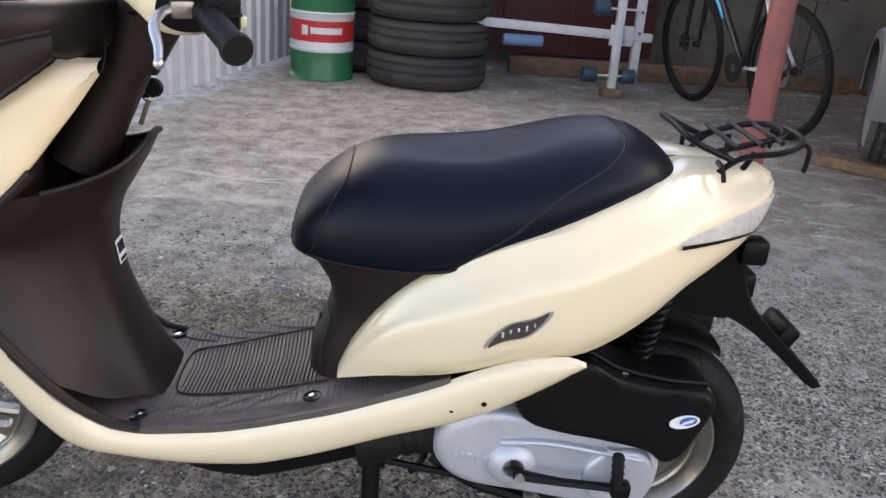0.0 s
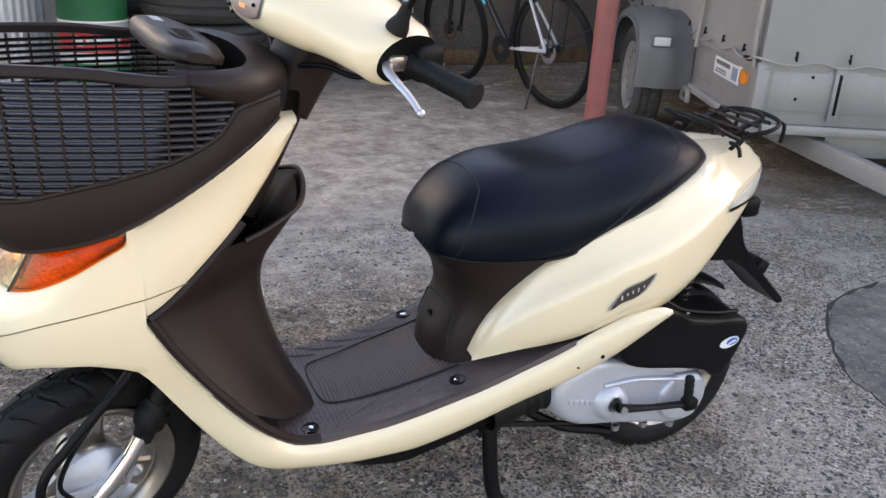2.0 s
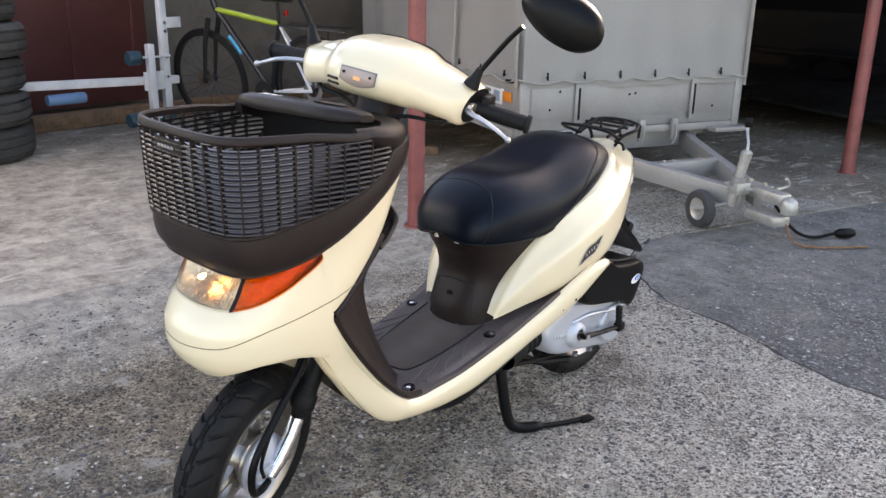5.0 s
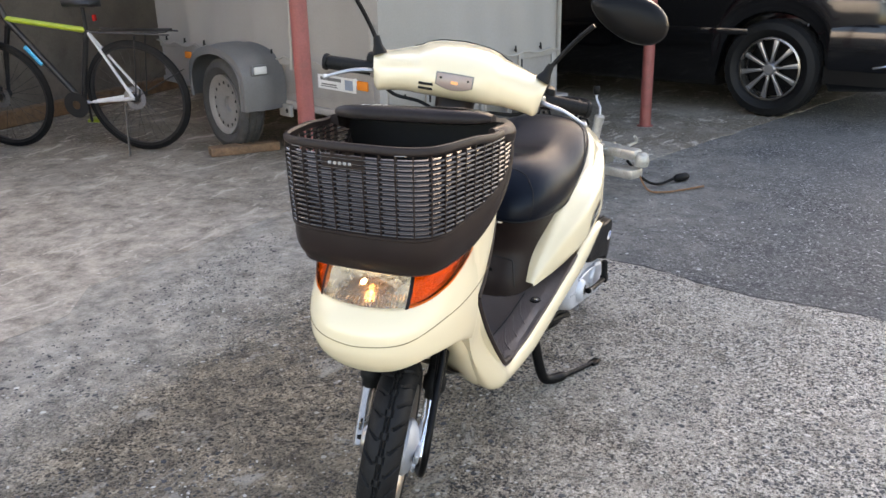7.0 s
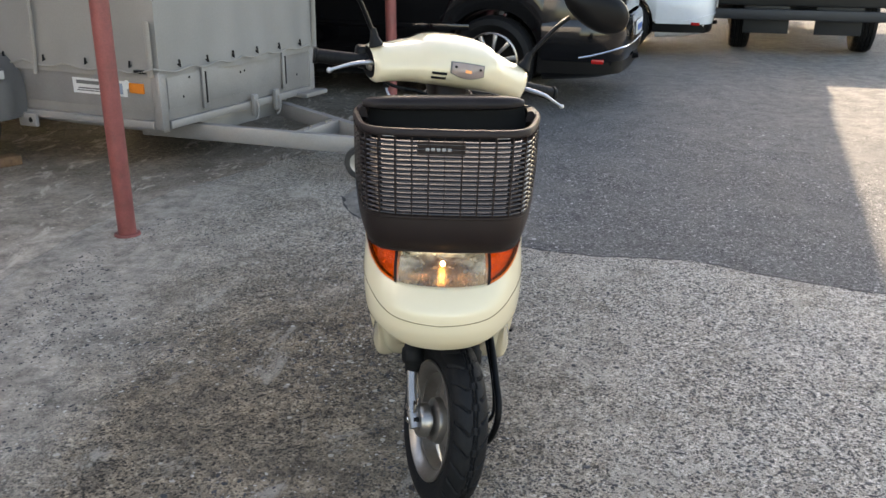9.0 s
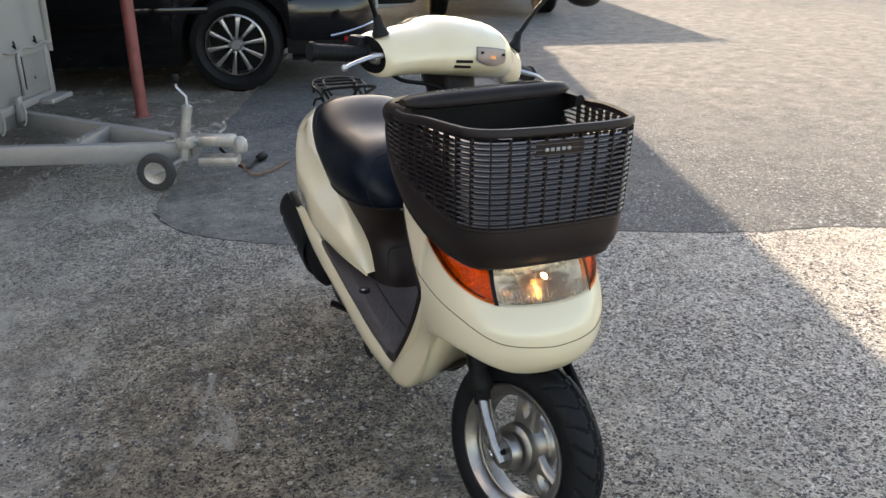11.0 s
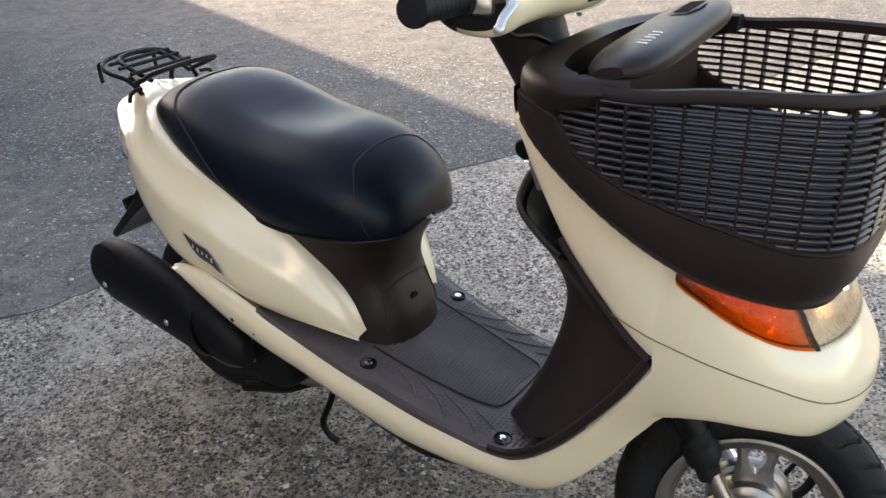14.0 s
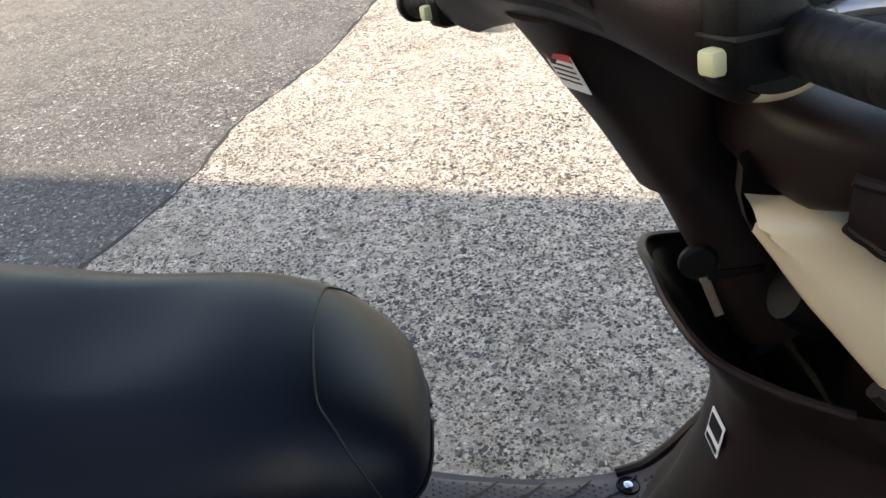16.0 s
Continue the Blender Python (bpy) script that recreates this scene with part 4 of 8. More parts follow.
part("sticker_bar", box(0, 0, 0, 0.0012, 0.028, 0.006, 0.0, m=pose(-0.3260, 0.008, 0.494, 0, -9.5)), M_BLACK, stk)

# headlamp unit: two amber signals either side of a clear lens


def lamp_sheet(q0, q1, off, n=14, bowl=0.0):
    rows = []
    for k in range(n + 1):
        q = q0 + (q1 - q0) * k / n
        sgn = 1 if q >= 0 else -1
        aq = abs(q)
        z0, z1 = itp(aq, NZ_T) - 0.003, itp(aq, [(0, 0.672), (40, 0.672), (60, 0.676), (75, 0.682), (84, 0.686), (88, 0.690)])
        col = []
        for j in range(9):
            z = z0 + (z1 - z0) * j / 8
            p = nose_pt(aq, z)
            d = Vector((p.x + 0.55, p.y, 0)).normalized()
            p = p + d * (off + 0.004 * math.sin(math.pi * j / 8) - bowl * math.sin(math.pi * j / 8) * math.sin(math.pi * k / n))
            col.append((p.x, sgn * p.y, p.z))
        rows.append(col)
    return skin(rows)


lamp = part("headlamp", lamp_sheet(-30, 30, 0.003, 24), M_CLEAR, scooter, "clear ribbed headlamp lens, lit warm")
part("lamp_reflector", lamp_sheet(-30, 30, -0.010, 24, 0.024), M_FACET, lamp)
for k in range(-13, 14):
    q = k * 2.2
    c = []
    for j in range(7):
        aq = abs(q)
        z = itp(aq, NZ_T) + 0.024 * j / 6
        p = nose_pt(aq, z)
        d = Vector((p.x + 0.55, p.y, 0)).normalized()
        p = p + d * (0.0025 + 0.0014 * j / 6)
        c.append((p.x, p.y * (1 if k >= 0 else -1), p.z))
    part("lens_rib", tube(c, 0.0017, 6), M_FLUTE, lamp)
M_BULB = glassy("lit_bulb", (1, 0.8, 0.5), 0.3, 0.0, 6.0, (1.0, 0.58, 0.24))
part("bulb", lathe([(0, 0.0), (0.004, 0.002), (0.0055, 0.010), (0.0035, 0.018), (0, 0.02)], 14, pose(-0.700, 0.0, 0.630, 0, -90)), M_BULB, lamp)
for s in (-1, 1):
    sg = part("front_signal", lamp_sheet(s * 31, s * 85, 0.003, 18), M_AMBER, scooter, "amber wrap-round front signal lens")
    part("signal_back", lamp_sheet(s * 31, s * 85, -0.014, 12), M_SIGBACK, sg)
    part("lamp_divider", lamp_sheet(s * 29.2, s * 31.6, 0.004, 2), M_BLACK, sg)
part("lamp_housing", lamp_sheet(-86, 86, -0.040, 30), M_RUBBER, scooter)

# ---- basket over the nose ----
B_PLAN = [(-0.755, 0.0), (-0.754, 0.05), (-0.751, 0.095), (-0.740, 0.137), (-0.716, 0.163), (-0.680, 0.176), (-0.62, 0.188), (-0.55, 0.199), (-0.486, 0.206), (-0.42, 0.203), (-0.365, 0.192), (-0.338, 0.178)]
_BP = spline(B_PLAN, 200)
B_TOP = [(-0.755, 0.744), (-0.70, 0.746), (-0.62, 0.762), (-0.54, 0.782), (-0.47, 0.808), (-0.425, 0.835), (-0.40, 0.868), (-0.338, 0.885)]
B_BOT = [(-0.755, 0.664), (-0.70, 0.668), (-0.64, 0.676), (-0.588, 0.690), (-0.54, 0.712), (-0.50, 0.736), (-0.45, 0.768), (-0.39, 0.810), (-0.338, 0.850)]
RIM_Z = [(-0.755, 0.912), (-0.60, 0.908), (-0.486, 0.898), (-0.42, 0.905), (-0.338, 0.90)]


def b_scale(z):
    return itp(z, [(0.62, 0.80), (0.665, 0.885), (0.69, 0.935), (0.744, 0.968), (0.84, 0.99), (0.92, 1.0), (0.95, 1.0)])


def b_pt(u, z, off=0.0):
    """u: 0 in front, 1 at the rear end of the side; z the height."""
    i = min(199, max(0, int(abs(u) * 200)))
    f = abs(u) * 200 - i
    a, b = _BP[i], _BP[i + 1]
    x, y = a[0] + (b[0] - a[0]) * f, a[1] + (b[1] - a[1]) * f
    d = Vector((b[1] - a[1], -(b[0] - a[0]), 0)).normalized()
    k = b_scale(z)
    fr = min(1, max(0, (-0.40 - x) / 0.2))
    k = 1 - (1 - k) * fr
    p = Vector((-0.50 + (x + 0.50) * k, y * (1 - (1 - k) * 0.8), z))
    n = Vector((-d.x, -d.y, 0))
    if n.y < 0 or (abs(n.y) < 1e-6 and n.x > 0):
        n = -n
    p = p + n * off
    return Vector((p.x, p.y * (1 if u >= 0 else -1), p.z))


def bx(u):
    return _BP[min(200, int(abs(u) * 200))][0]


basket = part("basket", weld(skin([[b_pt(u, z0 + (z1 - z0) * j / 8, 0.004 * math.sin(math.pi * j / 8)) for j in range(9)] for u, z0, z1 in [(k / 60, itp(bx(k / 60), B_BOT), itp(bx(k / 60), B_TOP)) for k in range(-60, 61)]])), M_BROWN, scooter, "dark brown plastic front basket with slotted sides")
part("inner_band", skin([[b_pt(u, z0, -0.006), b_pt(u, z1, -0.006)] for u, z0, z1 in [(k / 60, itp(bx(k / 60), B_BOT) + 0.01, itp(bx(k / 60), B_TOP)) for k in range(-60, 61)]]), M_BROWN, basket)
part("band_lip", tube([b_pt(k / 80, itp(bx(k / 80), B_TOP), 0.0008) for k in range(-80, 81)], 0.0046, 8), M_BROWN, basket)
part("bottom_lip", tube([b_pt(k / 80, itp(bx(k / 80), B_BOT), -0.003) for k in range(-80, 81)], 0.005, 6), M_BROWN, basket)
rows = []
for k in range(-80, 81):
    u = k / 80
    if bx(u) > -0.468:
        continue
    z = itp(bx(u), RIM_Z)
    rows.append([b_pt(u, z + dz, o) for o, dz in ((-0.006, 0.002), (0.002, 0.0), (0.006, 0.004), (0.006, 0.012), (0.003, 0.0165), (-0.003, 0.017), (-0.007, 0.013))])
part("rim", skin(rows, True, True), M_BROWN, basket)
for k in range(16):
    z = 0.7545 + k * 0.0098
    us = [j / 100 for j in range(-100, 101) if itp(bx(j / 100), B_TOP) < z - 0.0005 and bx(j / 100) < (-0.405 if k < 14 else -0.46)]
    rows = [[b_pt(u, z + dz, o) for o, dz in ((-0.0060, 0.0022), (-0.0060, -0.0006), (0.0024, -0.0052), (0.0044, -0.0050), (0.0050, -0.0034), (0.0040, -0.0012), (0.0010, 0.0008))] for u in us]
    part("slat", skin(rows, True, True), M_SLAT, basket, smooth=75)
_len = [0.0]
for a, b in zip(_BP, _BP[1:]):
    _len.append(_len[-1] + math.dist(a, b))
for s in (-1, 1):
    for k in range(0 if s > 0 else 1, 14):
        want = k * 0.0335
        i = next((j for j in range(201) if _len[j] >= want), 200)
        u = i / 200
        if bx(u) > -0.43:
            continue
        z0, z1 = itp(bx(u), B_TOP), itp(bx(u), RIM_Z)
        rows = [[b_pt(s * max(0, u + du) if (s > 0 or u > 0.02) else s * u + du, z0 + (z1 - z0) * j / 8, o) for du, o in ((-0.0026, -0.0050), (-0.0026, 0.0050), (0.0026, 0.0050), (0.0026, -0.0050))] for j in range(9)]
        part("rib", skin(rows, True, True), M_BROWN, basket, smooth=0)
M_MARK = mat("dull_silver_print", (0.26, 0.25, 0.24), rough=0.45)
badge = part("maker_plate", skin([[b_pt(0.10 - 0.17 * k / 8, z, 0.0045) for z in (0.876, 0.880, 0.902, 0.905)] for k in range(9)]), M_BROWN, basket)
for k in range(5):
    part("plate_mark", box(-0.7605, 0.036 - k * 0.0110, 0.889, 0.002, 0.0074, 0.0064, 0.001), M_MARK, badge)
for u in (-0.20, 0.20):
    part("rim_slot", skin([[b_pt(u + du, z, 0.0085) for z in (0.913, 0.9145)] for du in (-0.02, 0.0, 0.02)]), M_MARK, basket)
# floor and back of the basket
part("basket_floor", skin([[(x, y, 0.700 + 0.10 * max(0, (x + 0.52)) ) for y in [w * j / 6 for j in range(-6, 7)]] for x, w in ((-0.710, 0.10), (-0.69, 0.135), (-0.60, 0.150), (-0.50, 0.155), (-0.45, 0.150))]), M_BROWN, basket)
part("basket_back", skin([[(itp(z, [(0.70, -0.47), (0.80, -0.44), (0.93, -0.425)]), y, z) for y in [itp(z, [(0.69, 0.140), (0.76, 0.155), (0.84, 0.175), (0.922, 0.195)]) * j / 8 for j in range(-8, 9)]] for z in (0.69, 0.76, 0.84, 0.90, 0.922)]), M_BLACK, basket)
# shoulder: one collar from the basket's sides round the steering head
_sp = spline([(-0.490, 0.203), (-0.440, 0.212), (-0.392, 0.206), (-0.348, 0.178), (-0.320, 0.135), (-0.306, 0.070), (-0.303, 0.0)], 30)
_sp = _sp + [(x, -y) for x, y in reversed(_sp[:-1])]
rows = []
for k, (x, y) in enumerate(_sp):
    a, b = _sp[max(0, k - 1)], _sp[min(len(_sp) - 1, k + 1)]
    n = Vector((a[1] - b[1], b[0] - a[0], 0)).normalized()
    u = min(1.0, min(k, len(_sp) - 1 - k) / 17)
    zb = 0.901 - 0.056 * u
    zt = 0.921 - 0.004 * u
    wide = 0.020 + 0.035 * u
    sec = [(-wide, zt - 0.002), (-wide * 0.45, zt), (-0.004, zt - 0.006), (0.003, zt - 0.016), (0.004, 0.45 * zt + 0.55 * zb), (0.001, zb + 0.010), (-0.006, zb), (-0.024, zb - 0.004)]
    rows.append([(x + n.x * o, y + n.y * o, z) for o, z in spline(sec, 16)])
shoulder = part("basket_shoulder", skin(rows, True, True), M_BROWN, basket, "brown collar joining basket and leg shield", smooth=60)
part("shoulder_gap", tube([(p[0], p[1], p[2] + 0.0005) for p in [r[15] for r in rows]], 0.0016, 5), M_THREAD, shoulder)
# lid tipped back at the basket's rear
M_LID = mat("worn_brown_lid", (0.018, 0.0135, 0.0128), rough=0.36, spec=0.14, var=0.15, scale=12, bump=0.12, bump_scale=500, dirt=0.06, dirt_col=(0.09, 0.085, 0.085))


def lid_top(a):
    return 0.0105 + 0.018 * (0.30 + 0.70 * (1 - abs(a * 0.995) ** 4.5) ** 0.5)


def lid_pt(a, b, c):
    """a across (-1 to 1), b fore (-1) to aft (1), c up."""
    return pose(-0.456, 0.008, 0.919, -1.0, 8, 3) @ Vector((0.050 * b, 0.186 * a, c))


rows = []
for k in range(25):
    a = -1 + 2 * k / 24
    e = (1 - abs(a * 0.995) ** 4.5) ** 0.5
    th = 0.30 + 0.70 * e
    fb, rb = -1.0 * (0.22 + 0.78 * e), 1.0 * (0.25 + 0.75 * e)
    rows.append([lid_pt(a * 0.995, b, 0.010 + (c - 0.010) * th) for b, c in ((fb, 0.004), (fb * 0.97, 0.016), (fb * 0.8, 0.024), (fb * 0.3, 0.028), (rb * 0.3, 0.028), (rb * 0.8, 0.022), (rb, 0.010), (rb * 0.95, -0.002), (rb * 0.2, -0.006), (fb * 0.6, -0.006), (fb * 0.95, -0.002))])
lid = part("basket_lid", skin(rows, True, True), M_LID, basket, "worn brown basket lid with grip recess")
part("lid_recess", skin([[lid_pt(-0.20 - 0.5 * k / 10, b * (0.3 + 0.7 * math.sin(math.pi * (0.08 + 0.84 * k / 10)) ** 0.5), lid_top(-0.20 - 0.5 * k / 10) + 0.0008) for b in (-0.45, -0.1, 0.25)] for k in range(11)]), M_BLACK, lid)
for k in range(9):
    part("recess_rib", tube([lid_pt(-0.27 - 0.045 * k, -0.3, lid_top(-0.27 - 0.045 * k) + 0.0012), lid_pt(-0.27 - 0.045 * k, 0.10, lid_top(-0.27 - 0.045 * k) + 0.0012)], 0.0012, 4), M_LID, lid)
for k in range(5):
    part("pen_stroke", tube([lid_pt(0.62 - 0.07 * k, -0.40, lid_top(0.62 - 0.07 * k) - 0.0012), lid_pt(0.60 - 0.07 * k + 0.02 * (k % 2), -0.12, lid_top(0.60 - 0.07 * k))], 0.0009, 4), M_BADGE, lid)

# ---- steered parts, built straight ahead and then turned to the left ----
AX_P, AX_D = Vector((-0.290, 0, 0.834)), Vector((math.sin(radians(26.5)), 0, math.cos(radians(26.5))))
STEER = Matrix.Translation(AX_P) @ Matrix.Rotation(radians(20.0), 4, AX_D) @ Matrix.Translation(-AX_P)


def spart(name, bm, material, parent=None, label="", smooth=40):
    bmesh.ops.transform(bm, matrix=STEER, verts=bm.verts)
    return part(name, bm, material, parent or scooter, label, smooth)


# handlebar cover: sections along the bar
HB = [(0.0, -0.365, -0.135, 0.938, 1.062, 2.3), (0.0453, -0.36, -0.138, 0.938, 1.059, 2.3), (0.086, -0.340, -0.144, 0.936, 1.049, 2.3), (0.101, -0.327, -0.146, 0.935, 1.039, 2.2), (0.1358, -0.305, -0.15, 0.93, 1.027, 2.2), (0.172, -0.286, -0.155, 0.923, 1.014, 2.2), (0.1946, -0.275, -0.16, 0.918, 1.01, 2.2), (0.21, -0.262, -0.168, 0.926, 1.0, 2.1)]


def hb_pt(y, t, grow=0.0):
    a = abs(y)
    x0, x1, z0, z1, n = (itp(a, [(h[0], h[i]) for h in HB]) for i in (1, 2, 3, 4, 5))
    c, s = math.cos(t), math.sin(t)
    ex, ez = abs(c) ** (2 / n) * (1 if c >= 0 else -1), abs(s) ** (2 / n) * (1 if s >= 0 else -1)
    cx, cz = (x0 + x1) / 2, (z0 + z1) / 2
    # the front face rakes back towards the top
    z = cz + ((z1 - z0) / 2 + grow) * ez
    # the open ends slant: their upper, rear part reaches further out
    e = min(1.0, max(0.0, (a - 0.15) / 0.06))
    out = (0.007 * ez + 0.006 * ex - 0.003) * e * e
    return Vector((cx + ((x1 - x0) / 2 + grow) * ex + 0.22 * (z - cz), y + (out if y > 0 else -out), z))


_ys = [-0.210 + 0.420 * k / 48 for k in range(49)]
bar_cover = spart("handlebar_cover", skin([[hb_pt(y, radians(62 + 236 * j / 40)) for j in range(41)] for y in _ys]), M_CREAM, None, "glossy cream handlebar cover")
spart("rider_side_cover", skin([[hb_pt(y, radians(-62 + 124 * j / 20), 0.0008) for j in range(21)] for y in _ys]), M_BROWN, bar_cover, "dark brown rider-side half of the cover")
for y in (-0.210, 0.210):
    spart("cover_end", skin([[Vector((hb_pt(y, 2 * math.pi * j / 44) - Vector((-0.215, y, 0.963))) * f + Vector((-0.215, y * g, 0.963))) for j in range(44)] for f, g in ((1.0, 1.0), (0.86, 0.99), (0.80, 0.90))], True, True), M_BLACK, bar_cover)
# dash panel with the speed dial, facing the rider
spart("dash_panel", skin([[hb_pt(y, t, 0.002) for t in [radians(a) for a in (-20, 0, 20, 40, 60, 72)]] for y in [-0.12 + 0.24 * k / 16 for k in range(17)]]), M_BLACK, bar_cover, "black instrument surround")
# front indicator in the middle of the cover
def ind(y0, y1, t0, t1, g):
    return skin([[hb_pt(y, radians(t0(y) + (t1(y) - t0(y)) * j / 6), g) for j in range(7)] for y in [y0 + (y1 - y0) * k / 12 for k in range(13)]])
spart("indicator_bezel", ind(-0.043, 0.043, lambda y: 172, lambda y: 188 + 14 * math.cos(y / 0.043 * 1.3), 0.0018), mat("grey_bezel", (0.10, 0.095, 0.09), rough=0.35), bar_cover)
il = spart("indicator_lens", ind(-0.040, 0.040, lambda y: 174, lambda y: 187 + 13 * math.cos(y / 0.040 * 1.3), 0.0035), glassy("pinkish_lens", (0.62, 0.46, 0.40), 0.1, 0.55), bar_cover)
spart("indicator_bulb", ind(-0.009, 0.007, lambda y: 183, lambda y: 188, 0.0040), glassy("indicator_glow", (0.85, 0.33, 0.12), 0.3, 0.0, 0.05, (1.0, 0.35, 0.10)), il)
for y in (-0.031, 0.031):
    spart("lens_screw", lathe([(0, 0), (0.003, 0), (0.003, 0.003)], 8, Matrix.Translation(hb_pt(y, radians(180), 0.0045)) @ pose(0, 0, 0, 0, -90)), M_BLACK, il)
for k in range(2):
    spart("air_slot", tube([hb_pt(0.048, radians(196 + 12 * k), 0.0002), hb_pt(0.080, radians(196 + 12 * k), 0.0002)], 0.0048, 8, flat=0.7), M_BLACK, bar_cover)
# grips, levers, switches, mirrors
for s in (-1, 1):
    prof = [(0, 0.0), (0.019, 0.0), (0.0205, 0.004), (0.0205, 0.009), (0.0165, 0.011)]
    for k in range(9):
        z = 0.014 + k * 0.0125
        prof += [(0.0168, z), (0.0171, z + 0.0015), (0.0171, z + 0.0105), (0.0168, z + 0.0120)]
    prof += [(0.0165, 0.125), (0.021, 0.127), (0.021, 0.135), (0.0, 0.135)]
    up, fw_ = (0.012, -0.016) if s > 0 else (0.0, -0.004)
    a, b = Vector((-0.176 + fw_ * 0.8, 0.007 + s * 0.331, 0.944 + up)), Vector((-0.206, 0.005 + s * 0.200, 0.956 + up * 0.5))
    spart("grip", lathe(prof, 24, Matrix.Translation(a) @ (b - a).to_track_quat("Z", "Y").to_matrix().to_4x4()), M_RUBBER, bar_cover, "black ribbed rubber grip")
    lv = spline([(-0.240, s * 0.196, 0.958 + up * 0.5), (-0.258 + fw_ * 0.5, s * 0.222, 0.955 + up), (-0.264 + fw_, s * 0.255, 0.950 + up), (-0.262 + fw_, s * 0.285, 0.938 + up), (-0.264 + fw_, s * 0.312, 0.926 + up)], 18)
    lever = spart("brake_lever", tube(lv, [0.0085 - 0.0035 * k / 18 for k in range(19)], 10, flat=0.7), M_LEVER, bar_cover, "polished metal brake lever")
    tip = Vector(lv[-1])
    spart("lever_ball", lathe([(0.0068 * math.cos(t), 0.0068 * math.sin(t)) for t in [-math.pi / 2 + math.pi * k / 8 for k in range(9)]], 14, Matrix.Translation(tip)), M_LEVER, lever)
    spart("lever_clamp", box(-0.230, s * 0.200, 0.958, 0.034, 0.026, 0.026, 0.008), M_RIM, bar_cover)
    sw = spart("switch_box", box(-0.184, s * 0.216, 0.958 + up, 0.046, 0.036, 0.056, 0.010), M_BLACK, bar_cover)
    spart("switch_seam", box(-0.184, s * 0.216, 0.958 + up, 0.0475, 0.0372, 0.0020, 0.0), M_THREAD, sw)
    spart("switch_button", box(-0.159, s * 0.218, 0.946 + up, 0.012, 0.014, 0.014, 0.003), M_SWITCH, sw)
    spart("lever_cable", tube(spline([(-0.235, s * 0.19, 0.945), (-0.255, s * 0.15, 0.920), (-0.27, s * 0.08, 0.915), (-0.29, s * 0.03, 0.90)], 14), 0.0045, 8), M_BLACK, bar_cover)
    boot = spart("mirror_boot", tube(spline([(-0.232, s * 0.196, 1.004), (-0.230, s * 0.203, 1.022), (-0.228, s * 0.210, 1.045)], 6), [0.018, 0.017, 0.014, 0.011, 0.010, 0.009, 0.007], 12), M_RUBBER, bar_cover)
    spart("mirror_stem", tube(spline([(-0.228, s * 0.208, 1.035), (-0.230, s * 0.235, 1.078), (-0.238, s * 0.268, 1.125), (-0.244, s * 0.290, 1.150)], 12), 0.0055, 10), M_BLACK, bar_cover)
    mm = Matrix.Translation((-0.245, s * 0.362, 1.180)) @ pose(0, 0, 0, -14 * s, 0, 8 * s)
    rows = []
    for dep, gr in ((-0.030, 0.30), (-0.026, 0.62), (-0.014, 0.92), (0.0, 1.0), (0.010, 1.0), (0.012, 0.965)):
        rows.append([mm @ Vector((dep, s * gr * (0.093 * math.cos(t)), gr * (0.052 + 0.010 * math.cos(t)) * math.sin(t) * (1 if math.sin(t) > 0 else 0.92))) for t in [2 * math.pi * k / 36 for k in range(36)]])
    head = spart("mirror_head", skin(rows, True, True), M_BLACK, bar_cover, "black teardrop rear-view mirror")
    spart("mirror_glass", skin([[mm @ Vector((0.0128, s * g * (0.089 * math.cos(t)), g * (0.049 + 0.0095 * math.cos(t)) * math.sin(t) * (1 if math.sin(t) > 0 else 0.92))) for t in [2 * math.pi * k / 36 for k in range(36)]] for g in (1.0, 0.01)], True, True), M_MIRROR, head)
# steering column cover below the bar, on the rider's side
rows = []
for k in range(15):
    d = -0.012 + 0.182 * k / 14
    c = AX_P + AX_D * d
    w = itp(d, [(-0.012, 0.044), (0.04, 0.044), (0.10, 0.047), (0.14, 0.056), (0.17, 0.075)])
    dep = itp(d, [(-0.012, 0.046), (0.05, 0.050), (0.115, 0.058), (0.17, 0.062)])
    rows.append([c + Vector((0.90, 0, -0.45)) * dep * (abs(math.sin(t)) ** 0.7 * (1 if math.sin(t) > 0 else -0.9)) + Vector((0, w, 0)) * abs(math.cos(t)) ** 0.7 * (1 if math.cos(t) > 0 else -1) for t in [2 * math.pi * j / 32 for j in range(32)]])
column = spart("steering_cover", skin(rows, True, True), M_BROWN, None, "dark brown steering column cover")
stl = spart("notice_sticker", box(0, 0, 0, 0.034, 0.042, 0.0010, 0, m=axes(AX_P + AX_D * 0.123 + Vector((0.90, 0, -0.45)).normalized() * 0.0590 + Vector((0, 0.012, 0)), AX_D, (0, 1, 0))), M_WHITE, column)
spart("sticker_stripe", box(0, 0, 0, 0.006, 0.042, 0.0012, 0, m=axes(AX_P + AX_D * 0.138 + Vector((0.90, 0, -0.45)).normalized() * 0.0593 + Vector((0, 0.012, 0)), AX_D, (0, 1, 0))), M_REDP, stl)
for k in range(4):
    spart("sticker_line", box(0, 0, 0, 0.0014, 0.034, 0.0012, 0, m=axes(AX_P + AX_D * (0.130 - 0.005 * k) + Vector((0.90, 0, -0.45)).normalized() * 0.0593 + Vector((0, 0.012, 0)), AX_D, (0, 1, 0))), M_BLACK, stl)
rows = []
